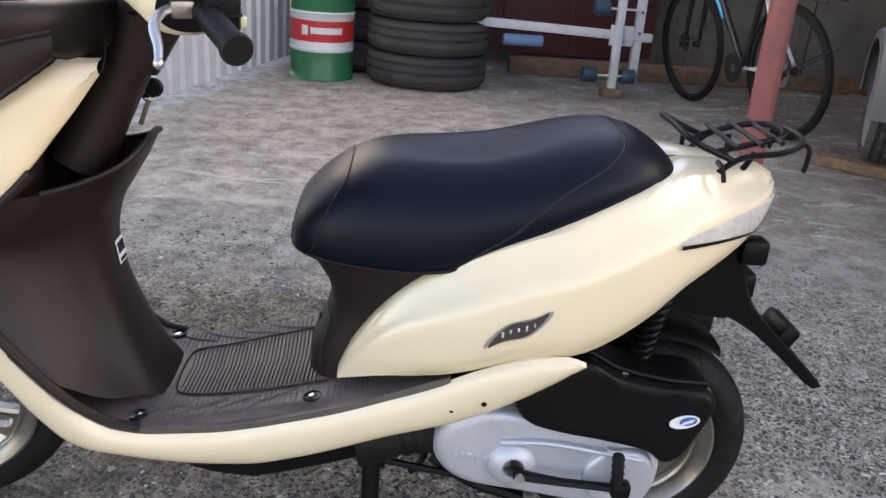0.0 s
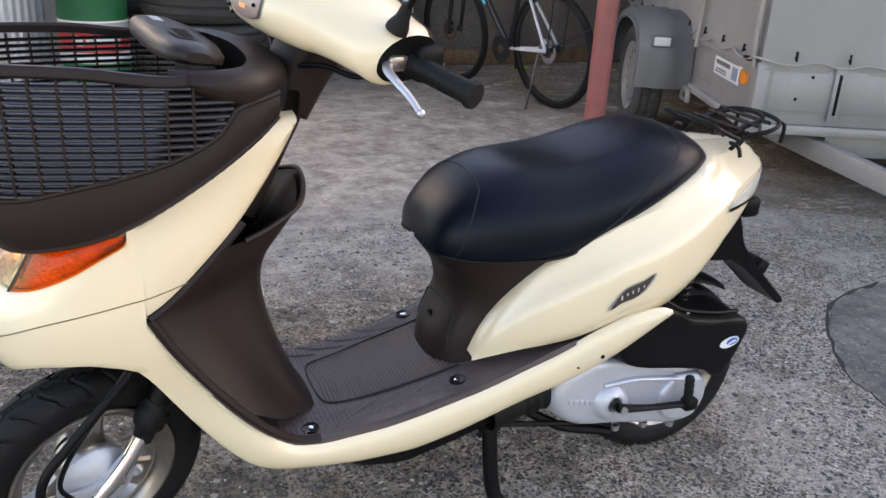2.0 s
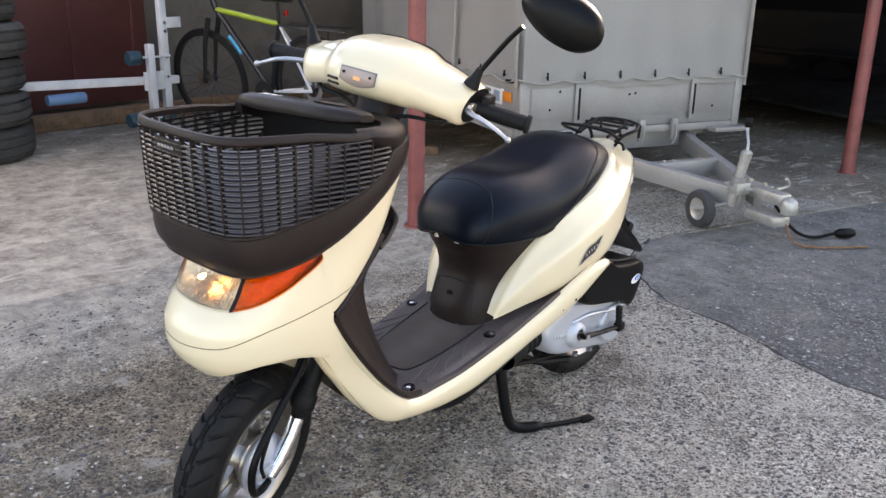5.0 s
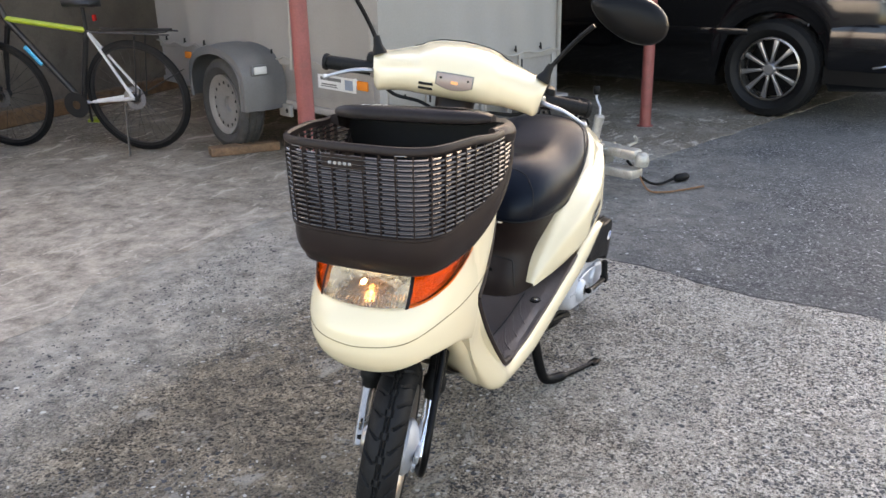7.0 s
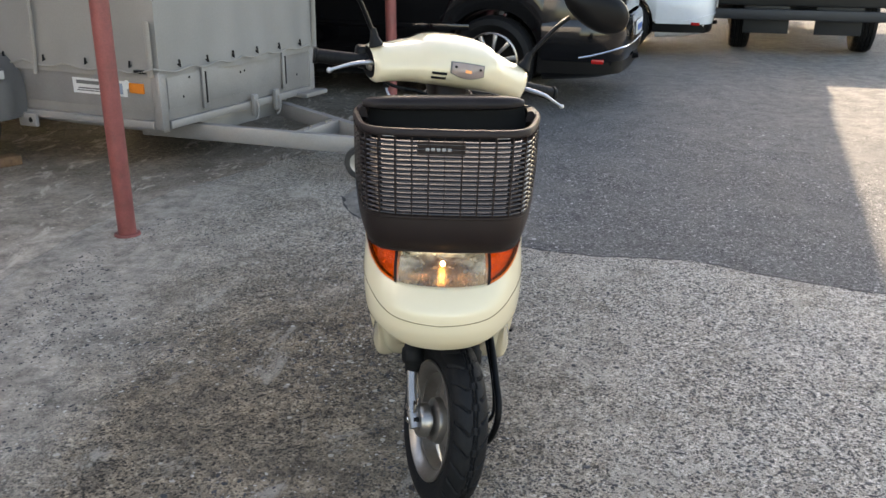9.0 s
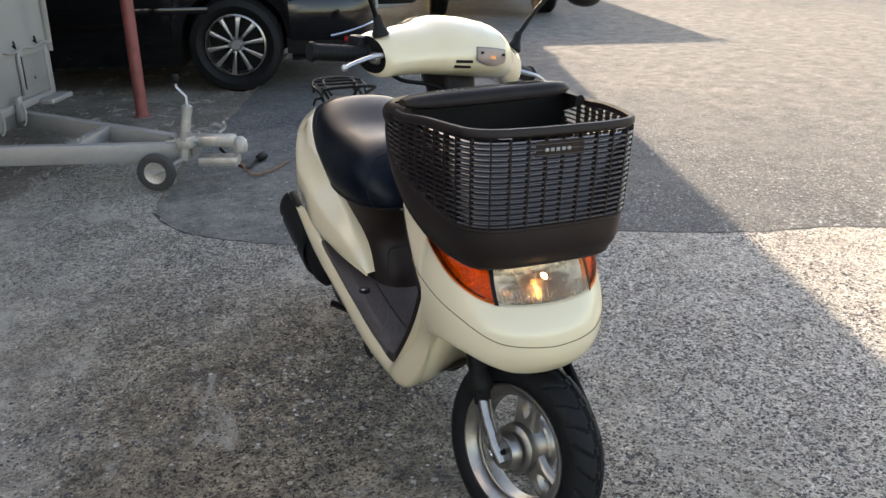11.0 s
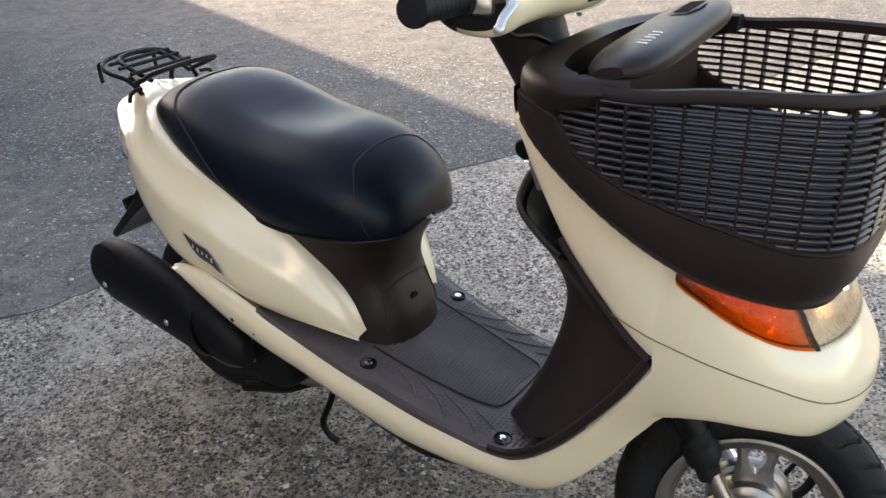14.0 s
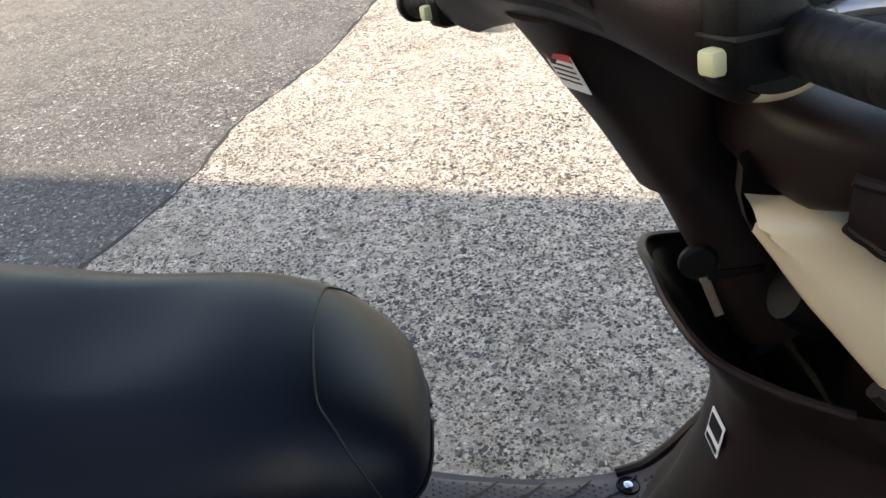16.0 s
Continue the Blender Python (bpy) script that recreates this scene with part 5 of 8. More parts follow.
for k in range(11):
    d = -0.19 + 0.19 * k / 10
    c = AX_P + AX_D * d
    w = itp(d, [(-0.19, 0.060), (-0.10, 0.046), (0.0, 0.040)])
    dep = itp(d, [(-0.19, 0.044), (-0.10, 0.040), (0.0, 0.038)])
    rows.append([c + Vector((0.90, 0, -0.45)) * dep * (abs(math.sin(t)) ** 0.8 * (1 if math.sin(t) > 0 else -1)) + Vector((0, w, 0)) * abs(math.cos(t)) ** 0.8 * (1 if math.cos(t) > 0 else -1) for t in [2 * math.pi * j / 28 for j in range(28)]])
part("steering_neck", skin(rows, True, True), M_BROWN, scooter, "dark brown neck below the steering cover")


def tread_tyre(r, w, ri, m, pitch=26):
    """Road tyre whose curved grooves are cut into the tread."""
    na, nv = 416, 40
    rows = []
    for i in range(na):
        a = 2 * math.pi * i / na
        ring = []
        for j in range(nv + 1):
            v = -1 + 2 * j / nv
            t = v * math.pi * 0.5
            if abs(v) < 0.82:
                y = math.sin(v / 0.82 * 1.25) / math.sin(1.25) * w * 0.5
                rad = r - 0.033 * (abs(v) / 0.82) ** 2.1
                ph = (a * pitch / (2 * math.pi) + 1.1 * abs(v) ** 1.3 * (1) + (0.5 if v > 0 else 0)) % 1.0
                g = 0.0
                if 0.16 < abs(v) < 0.74 and ph < 0.13:
                    g = 0.0045
                if abs(abs(v) - 0.06 - 0.035 * math.sin(a * pitch)) < 0.026:
                    g = 0.0045
                rad -= g
            else:
                f = (abs(v) - 0.82) / 0.18
                rad = (r - 0.033) + (ri - (r - 0.033)) * f
                y = (1 if v > 0 else -1) * w * (0.5 - 0.02 * f - 0.13 * f ** 3)
            ring.append((rad * math.cos(a), y, rad * math.sin(a)))
        rows.append(ring)
    rows.append(rows[0])
    bm = weld(skin(rows))
    bmesh.ops.transform(bm, matrix=m, verts=bm.verts)
    return bm


M_SLIDER = mat("darker_fork_metal", (0.26, 0.24, 0.225), rough=0.26, metal=0.9, var=0.15)
FA = Vector((-0.638, 0, 0.207))
fw = spart("front_wheel", tread_tyre(0.207, 0.084, 0.136, Matrix.Translation(FA)), M_TYRE, None, "black grooved tyre on a three-spoke alloy wheel", smooth=30)
WH = Matrix.Translation(FA) @ pose(0, 0, 0, -90)
spart("rim", lathe([(0.137, -0.040), (0.142, -0.039), (0.142, -0.034), (0.132, -0.031), (0.125, -0.022), (0.113, -0.016), (0.113, 0.016), (0.125, 0.022), (0.132, 0.031), (0.142, 0.034), (0.142, 0.039), (0.137, 0.040), (0.128, 0.034), (0.118, 0.024), (0.116, 0.016), (0.116, -0.016), (0.118, -0.024), (0.128, -0.034), (0.137, -0.040)], 64, WH), M_RIM, fw, "dull silver alloy rim")
for s in (-1, 1):
    spart("rim_channel", lathe([(0.1265, 0.0), (0.1275, 0.0012), (0.1335, 0.0042), (0.1345, 0.0046)], 64, WH @ (pose(0, 0, 0.0300) if s > 0 else pose(0, 0, -0.0300, 180))), M_SLIDER, fw)
for k in range(3):
    a = 360 / 3 * k + 30
    ring = []
    for j in range(28):
        t = 2 * math.pi * j / 28
        ox = 0.088 + 0.021 * math.cos(t)
        oy = (0.0125 + 0.006 * math.cos(t)) * math.sin(t)
        d = Vector((math.cos(t), math.sin(t)))
        # outer outline of the spoke along the same ray
        px = 0.081 + 0.040 * max(-1, min(1, d.x * 1.6))
        py = max(-1, min(1, d.y * 1.6)) * (0.027 + 0.004 * abs((px - 0.081) / 0.036) ** 2 + 0.10 * max(0.0, px - 0.085))
        ring.append([(ox, oy, 0.009), (ox * 0.4 + px * 0.6, oy * 0.4 + py * 0.6, 0.012), (px, py, 0.008), (px, py, -0.008), (ox * 0.4 + px * 0.6, oy * 0.4 + py * 0.6, -0.012), (ox, oy, -0.009)])
    ring.append(ring[0])
    sp = skin(ring, True)
    weld(sp)
    bmesh.ops.transform(sp, matrix=WH @ pose(0, 0, 0, 0, 0, a), verts=sp.verts)
    spart("spoke", sp, M_RIM, fw)
hub = spart("hub", lathe([(0, 0.052), (0.013, 0.052), (0.014, 0.046), (0.024, 0.044), (0.026, 0.034), (0.040, 0.033), (0.052, 0.026), (0.055, 0.016), (0.055, -0.020), (0.062, -0.024), (0.066, -0.036), (0.064, -0.044), (0.030, -0.052), (0.016, -0.056), (0, -0.056)], 44, WH), M_RIM, fw, "drum brake hub")
for s in (-1, 1):
    y = s * 0.074
    spart("axle_nut", lathe([(0, 0), (0.011, 0), (0.011, 0.014), (0, 0.016)], 6, Matrix.Translation(FA + Vector((0, s * 0.056, 0))) @ pose(0, 0, 0, -90 * s)), M_BLACK if s > 0 else M_CHROME, fw)
    top = AX_P - AX_D * 0.30
    kn = Vector((-0.551, y, 0.345))
    spart("fork_leg", tube([Vector((top.x, y, top.z)), kn], 0.021, 14), M_BLACK, None, "black fork leg")
    spart("fork_boot", tube([kn + Vector((0.010, 0, 0.020)), kn + Vector((0.004, 0, 0.008)), kn + Vector((0.002, 0, 0.003)), kn + Vector((-0.008, 0, -0.020)), kn + Vector((-0.011, 0, -0.026)), kn + Vector((-0.012, 0, -0.028)), kn + Vector((-0.020, 0, -0.052))], [0.021, 0.022, 0.027, 0.027, 0.024, 0.0195, 0.0165], 18), M_RUBBER, None)
    # right slider: dark reflections in the bright metal put into a darker colour
    spart("fork_slider", tube([kn + Vector((-0.008, 0, -0.02)), Vector((-0.592, y, 0.268)), FA + Vector((0.012, s * 0.070, 0.012)), FA + Vector((-0.012, s * 0.068, -0.014))], [0.017, 0.0155, 0.0185, 0.015], 14, flat=0.8), M_CHROME if s < 0 else M_SLIDER, None, "bright fork slider")
    spart("link_bolt", lathe([(0, 0), (0.008, 0), (0.008, 0.008), (0, 0.009)], 6, Matrix.Translation(Vector((-0.612, s * 0.080, 0.228))) @ pose(0, 0, 0, -90 * s)), M_CHROME, None)
spart("brake_cable", tube(spline([(-0.570, -0.080, 0.468), (-0.602, -0.084, 0.433), (-0.649, -0.086, 0.389), (-0.695, -0.087, 0.342), (-0.730, -0.088, 0.304), (-0.742, -0.088, 0.262), (-0.725, -0.084, 0.205), (-0.680, -0.074, 0.180), (-0.652, -0.068, 0.18)], 40), 0.0080, 10), M_BLACK, None, "black brake cable")
spart("speedo_cable", tube(spline([(-0.575, -0.07, 0.462), (-0.640, -0.080, 0.385), (-0.690, -0.086, 0.325), (-0.712, -0.088, 0.270), (-0.690, -0.082, 0.222)], 28), 0.0042, 8), M_BLACK, None)
spart("axle_plate", box(FA.x + 0.014, 0.074, FA.z + 0.012, 0.030, 0.007, 0.060, 0.003), M_SLIDER, None)
spart("plate_bolt", lathe([(0, 0.009), (0.006, 0.009), (0.009, 0.006), (0.009, 0.0)], 12, Matrix.Translation(FA + Vector((0.014, 0.077, -0.006))) @ pose(0, 0, 0, -90)), M_CHROME, None)
spart("hub_ring", lathe([(0.013, 0.0), (0.013, 0.020), (0.033, 0.021), (0.038, 0.016), (0.042, 0.0)], 36, Matrix.Translation(FA + Vector((0, 0.044, 0))) @ pose(0, 0, 0, -90)), M_RIM, fw)
spart("hub_bolt", lathe([(0, 0.030), (0.012, 0.029), (0.014, 0.022), (0.014, 0.0)], 20, Matrix.Translation(FA + Vector((0, 0.048, 0))) @ pose(0, 0, 0, -90)), M_BLACK, fw)
spart("brake_plate", lathe([(0.0, 0.030), (0.018, 0.030), (0.022, 0.022), (0.040, 0.018), (0.056, 0.010), (0.066, 0.0), (0.066, -0.006)], 40, Matrix.Translation(FA + Vector((0, -0.042, 0))) @ pose(0, 0, 0, 90)), M_SILVER, fw, "silver drum brake plate")
spart("plate_web", box(-0.662, -0.066, 0.214, 0.07, 0.012, 0.022, 0.005), M_SILVER, fw)
spart("brake_arm", box(-0.656, -0.062, 0.178, 0.05, 0.010, 0.018, 0.004), M_SILVER, fw)

# ---- rear wheel, engine, exhaust ----
RA = Vector((0.562, -0.012, 0.207))
rw = part("rear_wheel", tread_tyre(0.207, 0.090, 0.136, Matrix.Translation(RA)), M_TYRE, scooter, "black grooved rear tyre on alloy wheel", smooth=30)
WR = Matrix.Translation(RA) @ pose(0, 0, 0, -90)
part("rim", lathe([(0.137, -0.042), (0.142, -0.040), (0.142, -0.034), (0.128, -0.026), (0.113, -0.016), (0.113, 0.016), (0.128, 0.026), (0.142, 0.034), (0.142, 0.040), (0.137, 0.042), (0.124, 0.030), (0.117, 0.018), (0.117, -0.018), (0.124, -0.030), (0.137, -0.042)], 56, WR), M_RIM, rw)
part("wheel_disc", lathe([(0, 0.012), (0.10, 0.010), (0.117, 0.006), (0.117, -0.006), (0.10, -0.010), (0, -0.012)], 40, WR), M_RIM, rw)


def plate(outline, y0, y1, bevel, n=64):
    """A rounded casting: its side outline run through a closed curve, swelling between y0 and y1."""
    pts = spline(outline + [outline[0]], n)[:-1]
    cx = sum(p[0] for p in pts) / n
    cz = sum(p[1] for p in pts) / n
    rows = []
    for f, g in ((0.0, 0.96), (0.06, 1.0), (0.55, 1.0), (0.78, 0.985), (0.92, 0.95), (0.985, 0.88), (1.0, 0.80), (1.0, 0.45)):
        rows.append([(cx + (x - cx) * (1 - (1 - g) * bevel), y0 + (y1 - y0) * f, cz + (z - cz) * (1 - (1 - g) * bevel)) for x, z in pts])
    return skin(rows, True, True)


case = part("engine_case", plate([(0.205, 0.322), (0.255, 0.346), (0.33, 0.344), (0.44, 0.318), (0.535, 0.294), (0.570, 0.250), (0.562, 0.190), (0.52, 0.160), (0.44, 0.172), (0.34, 0.190), (0.25, 0.205), (0.205, 0.232), (0.190, 0.275)], -0.075, -0.178, 1.0), M_SILVER, scooter, "silver cast metal transmission cover")
part("case_step", plate([(0.47, 0.292), (0.535, 0.282), (0.556, 0.236), (0.535, 0.186), (0.485, 0.178), (0.445, 0.205), (0.438, 0.250)], -0.15, -0.190, 1.0), M_SILVER, case)
part("case_rib", tube(spline([(0.30, -0.178, 0.292), (0.37, -0.182, 0.296), (0.45, -0.184, 0.286), (0.53, -0.184, 0.272)], 14), 0.008, 8, flat=0.6), M_SILVER, case)
part("kick_boss", lathe([(0, 0), (0.024, 0), (0.034, -0.006), (0.040, -0.02)], 28, pose(0.322, -0.196, 0.250, 90)), M_SILVER, case)
for k in range(5):
    part("maker_mark", box(0.228 + 0.0125 * k, -0.1785, 0.2665 - 0.0022 * k, 0.009, 0.003, 0.011, 0.001), M_SILVER, case)
part("case_arm", tube(spline([(0.245, -0.13, 0.34), (0.285, -0.14, 0.375), (0.33, -0.13, 0.352)], 10), [0.022] * 11, 10), M_SILVER, case)
for x, z in ((0.36, 0.178), (0.43, 0.172), (0.50, 0.160)):
    part("case_bolt", lathe([(0, -0.012), (0.008, -0.012), (0.009, 0)], 8, pose(x, -0.160, z)), M_LEVER, case)
part("intake_duct", lathe([(0.040 + 0.004 * (k % 2), 0.010 * k) for k in range(8)] + [(0.048, 0.09), (0.05, 0.13)], 24, Matrix.Translation((0.20, -0.118, 0.275)) @ pose(0, 0, 0, 0, -100)), M_RUBBER, scooter, "black ribbed air duct")
kick = part("kick_lever", tube([(0.322, -0.206, 0.252), (0.345, -0.210, 0.250), (0.40, -0.212, 0.243), (0.495, -0.214, 0.236)], [0.011, 0.010, 0.008, 0.0085], 10, flat=0.8), M_BLACK, scooter, "black kick-start lever")
part("kick_hub", lathe([(0, -0.022), (0.015, -0.022), (0.017, -0.018), (0.017, 0.0), (0, 0.0)], 20, pose(0.322, -0.196, 0.254, 90)), M_BLACK, kick)
part("kick_bolt", lathe([(0, 0), (0.008, 0), (0.008, -0.005)], 10, pose(0.330, -0.219, 0.250, 90)), M_LEVER, kick)
part("kick_pedal", lathe([(0, -0.004), (0.009, -0.004)] + [(0.0085 + 0.0022 * (k % 2), 0.0066 * k) for k in range(11)] + [(0, 0.070)], 14, pose(0.487, -0.216, 0.235, 0, -6)), M_RUBBER, kick)
part("kick_joint", box(0.492, -0.214, 0.236, 0.032, 0.024, 0.026, 0.006), M_BLACK, kick)
air = part("air_box", plate([(0.300, 0.385), (0.36, 0.425), (0.415, 0.452), (0.47, 0.426), (0.54, 0.412), (0.612, 0.406), (0.630, 0.385), (0.612, 0.330), (0.588, 0.285), (0.562, 0.274), (0.535, 0.294), (0.46, 0.312), (0.37, 0.328), (0.325, 0.345)], -0.085, -0.202, 0.5), M_BLACK, scooter, "black plastic air cleaner box")
part("air_box_edge", tube(spline([(0.33, -0.150, 0.418), (0.41, -0.165, 0.455), (0.47, -0.172, 0.431), (0.55, -0.175, 0.415), (0.615, -0.170, 0.409)], 24), 0.004, 6), M_BLACK, air)
for x, z in ((0.48, 0.420), (0.615, 0.398), (0.545, 0.284)):
    part("air_box_screw", lathe([(0, 0), (0.006, 0), (0.006, -0.003)], 10, pose(x, -0.176, z, 90)), M_LEVER, air)
dec = part("oval_sticker", slab([(0.024 * math.cos(2 * math.pi * k / 28), 0.0115 * math.sin(2 * math.pi * k / 28)) for k in range(28)], 0.0012, pose(0.578, -0.2020, 0.357, 0, -12) @ pose(0, 0, 0, 90), 0.0), M_WHITE, air)
part("sticker_half", slab([(0.006 + 0.014 * math.cos(2 * math.pi * k / 24), 0.001 + 0.0075 * math.sin(2 * math.pi * k / 24)) for k in range(24)], 0.0010, pose(0.578, -0.2034, 0.357, 0, -12) @ pose(0, 0, 0, 90), 0.0), M_BLUE, dec)
part("sticker_stroke", slab([(-0.008, -0.004), (0.012, -0.001), (0.016, 0.004), (-0.002, 0.001)], 0.0008, pose(0.578, -0.2045, 0.357, 0, -12) @ pose(0, 0, 0, 90), 0.0), M_WHITE, dec)
part("shock_spring", tube([(0.520 + 0.030 * (k / 96) + 0.022 * math.cos(k * 0.75), -0.085 + 0.022 * math.sin(k * 0.75), 0.40 + 0.16 * k / 96) for k in range(97)], 0.0045, 6), M_BLACK, scooter, "black coil spring of the rear shock")
part("shock_body", tube([(0.515, -0.085, 0.34), (0.55, -0.085, 0.58)], 0.014, 12), M_BLACK, scooter)
part("engine_block", box(0.30, 0.02, 0.27, 0.22, 0.19, 0.15, 0.03), M_BLACK, scooter, "dark engine block")
part("swing_plate", box(0.40, -0.055, 0.25, 0.34, 0.04, 0.13, 0.02), M_SILVER, scooter)
part("hugger", lathe([(0.222, -0.055), (0.232, -0.04), (0.234, 0.0), (0.232, 0.04), (0.222, 0.055)], 30, WR @ pose(0, 0, 0, 0, 0, 228), 0.20), M_BLACK, scooter, "black rear wheel hugger")
rows = []
MUF = [(0.735, 0.338, 0.030), (0.728, 0.342, 0.055), (0.70, 0.346, 0.068), (0.62, 0.342, 0.074), (0.53, 0.326, 0.074), (0.44, 0.306, 0.072), (0.36, 0.286, 0.064), (0.318, 0.273, 0.045), (0.300, 0.268, 0.025)]
for x, z, r in MUF:
    rows.append([(x + 0.20 * r * math.sin(t), 0.158 + 0.62 * r * math.cos(t), z + r * math.sin(t)) for t in [2 * math.pi * k / 28 for k in range(28)]])
M_HOT = mat("matt_black_exhaust", (0.005, 0.005, 0.0055), rough=0.55, spec=0.15, var=0.3, scale=12, dirt=0.15, dirt_col=(0.02, 0.016, 0.014))
muf = part("exhaust", skin(rows, True, True), M_HOT, scooter, "matt black exhaust silencer with heat guard")
rows = []
for k in range(15):
    x = 0.40 + 0.31 * k / 14
    z = 0.292 + (x - 0.385) * 0.185
    r = 0.074
    rows.append([(x + 0.2 * r * math.sin(t), 0.160 + 0.64 * (r + 0.004) * math.cos(t), z + (r + 0.002) * math.sin(t) * (1 if 0 < k < 14 else 0.8)) for t in [radians(-62 + 124 * j / 12) for j in range(13)]])
guard = part("heat_guard", thick(skin(rows), 0.003), M_BLACK, muf)
for x in (0.672, 0.478):
    part("guard_screw", lathe([(0, 0.002), (0.006, 0.0015), (0.007, 0)], 12, pose(x, 0.2105, 0.288 + (x - 0.385) * 0.170, -90)), M_LEVER, guard)
part("exhaust_pipe", tube(spline([(0.39, 0.15, 0.275), (0.33, 0.125, 0.235), (0.26, 0.10, 0.20), (0.17, 0.07, 0.195), (0.13, 0.03, 0.23)], 22), 0.016, 12), M_RIM, scooter, "heat-stained exhaust pipe")
part("fan_cover", plate([(0.20, 0.29), (0.28, 0.33), (0.37, 0.32), (0.41, 0.26), (0.36, 0.19), (0.27, 0.175), (0.20, 0.21)], 0.07, 0.135, 1.0, 40), M_BLACK, scooter, "black engine fan cover")

# ---- tail: lamp, plate bracket, carrier ----
TAIL = [(0.540, 0.585), (0.620, 0.606), (0.662, 0.606), (0.680, 0.572), (0.692, 0.543), (0.700, 0.520), (0.713, 0.496), (0.756, 0.452), (0.815, 0.398), (0.846, 0.369), (0.872, 0.342), (0.862, 0.333), (0.832, 0.357), (0.773, 0.407), (0.718, 0.447), (0.674, 0.468), (0.600, 0.478), (0.535, 0.500)]
rows = [[(x, y * (1.0 if z > 0.47 else 0.80), z) for x, z in spline([(0.62 + (a - 0.62) * g, 0.50 + (b - 0.50) * g) for a, b in TAIL + [TAIL[0]]], 60)[:-1]] for y, g in ((-0.066, 0.93), (-0.060, 1.0), (0.060, 1.0), (0.066, 0.93))]
_t = skin(rows, True, False)
bmesh.ops.holes_fill(_t, edges=[e for e in _t.edges if e.is_boundary])
tail = part("rear_fender", _t, M_BLACK, scooter, "black rear fender and plate bracket")
part("tail_lamp", skin([[(x, y * w, z) for y in [-1 + k / 6 for k in range(13)]] for x, z, w in ((0.702, 0.684, 0.03), (0.703, 0.675, 0.05), (0.700, 0.662, 0.06), (0.692, 0.642, 0.06), (0.680, 0.622, 0.055))]), M_RED, scooter, "red tail lamp lens")
for s in (-1, 1):
    part("signal_stub", box(0.688, s * 0.062, 0.594, 0.046, 0.040, 0.044, 0.010, m=None), M_BLACK, tail)
part("plate_lamp", box(0.708, 0.0, 0.516, 0.032, 0.07, 0.048, 0.010), M_BLACK, tail)
part("reflector_body", box(0, 0, 0, 0.034, 0.085, 0.048, 0.008, m=pose(0.794, 0, 0.424, 0, 28)), M_BLACK, tail)
part("red_reflector", lathe([(0, 0.004), (0.018, 0.003), (0.022, 0.0)], 20, pose(0.811, 0, 0.416, 0, 62)), M_RED, tail)
carrier = part("carrier", tube(spline([(0.582, -0.055, 0.688), (0.604, -0.07, 0.722), (0.635, -0.075, 0.748), (0.689, -0.085, 0.762), (0.722, -0.070, 0.771), (0.740, -0.03, 0.775), (0.740, 0.03, 0.775), (0.722, 0.070, 0.771), (0.689, 0.085, 0.762), (0.635, 0.075, 0.748), (0.604, 0.07, 0.722), (0.582, 0.055, 0.688)], 60), 0.0047, 8), M_BLACK, scooter, "black wire luggage carrier")
part("loop", tube(spline([(0.598, -0.048, 0.747), (0.659, -0.052, 0.766), (0.703, -0.042, 0.776), (0.717, 0.0, 0.779), (0.703, 0.042, 0.776), (0.659, 0.052, 0.766), (0.598, 0.048, 0.747)], 40), 0.005, 8), M_BLACK, carrier)
part("loop", tube(spline([(0.619, -0.075, 0.744), (0.573, -0.080, 0.762), (0.548, -0.078, 0.774), (0.545, 0.0, 0.778), (0.548, 0.078, 0.774), (0.573, 0.080, 0.762), (0.619, 0.075, 0.744)], 40), 0.005, 8), M_BLACK, carrier)
for x in (0.625, 0.662, 0.692):
    part("cross_wire", tube([(x, -0.074, 0.762 + 0.17 * (x - 0.62)), (x, 0.074, 0.762 + 0.17 * (x - 0.62))], 0.0042, 8), M_BLACK, carrier)
for y in (-0.062, 0.062):
    part("cord_hook", tube(spline([(0.730, y, 0.772), (0.738, y * 1.1, 0.768), (0.739, y * 1.1, 0.743), (0.737, y * 1.1, 0.730)], 8), 0.0042, 6), M_BLACK, carrier)
    part("cord_hook", tube(spline([(0.598, y * 1.2, 0.739), (0.598, y * 1.6, 0.735), (0.601, y * 1.7, 0.717)], 8), 0.0042, 6), M_BLACK, carrier)
    part("carrier_leg", tube(spline([(0.659, y * 0.9, 0.751), (0.656, y * 0.7, 0.729), (0.645, y * 0.6, 0.708)], 8), 0.005, 8), M_BLACK, carrier)
# ---- stands ----
stand = part("side_stand", tube(spline([(0.098, -0.100, 0.205), (0.098, -0.116, 0.13), (0.102, -0.130, 0.065), (0.112, -0.140, 0.034), (0.135, -0.154, 0.022), (0.180, -0.178, 0.018), (0.205, -0.190, 0.016), (0.26, -0.214, 0.013), (0.312, -0.234, 0.012)], 40), [0.0155 if k < 26 else max(0.0075, 0.0155 - 0.0030 * (k - 25)) for k in range(41)], 12), M_BLACK, scooter, "black steel side stand, folded out to the ground")
part("stand_foot", box(0, 0, 0, 0.045, 0.026, 0.010, 0.003, m=pose(0.322, -0.239, 0.012, 0, 0, -12)), M_BLACK, stand)
part("stand_hinge", box(0.098, -0.097, 0.205, 0.05, 0.03, 0.05, 0.008), M_BLACK, stand)
for s in (-1, 1):
    part("centre_stand", tube(spline([(0.20, s * 0.08, 0.19), (0.27, s * 0.10, 0.155), (0.34, s * 0.12, 0.145), (0.37, s * 0.13, 0.140)], 12), 0.011, 8), M_BLACK, scooter, "black centre stand leg, folded up")
part("stand_spring", tube([(0.12, -0.10, 0.19), (0.36, -0.11, 0.150)], 0.006, 6), M_BLACK, scooter)
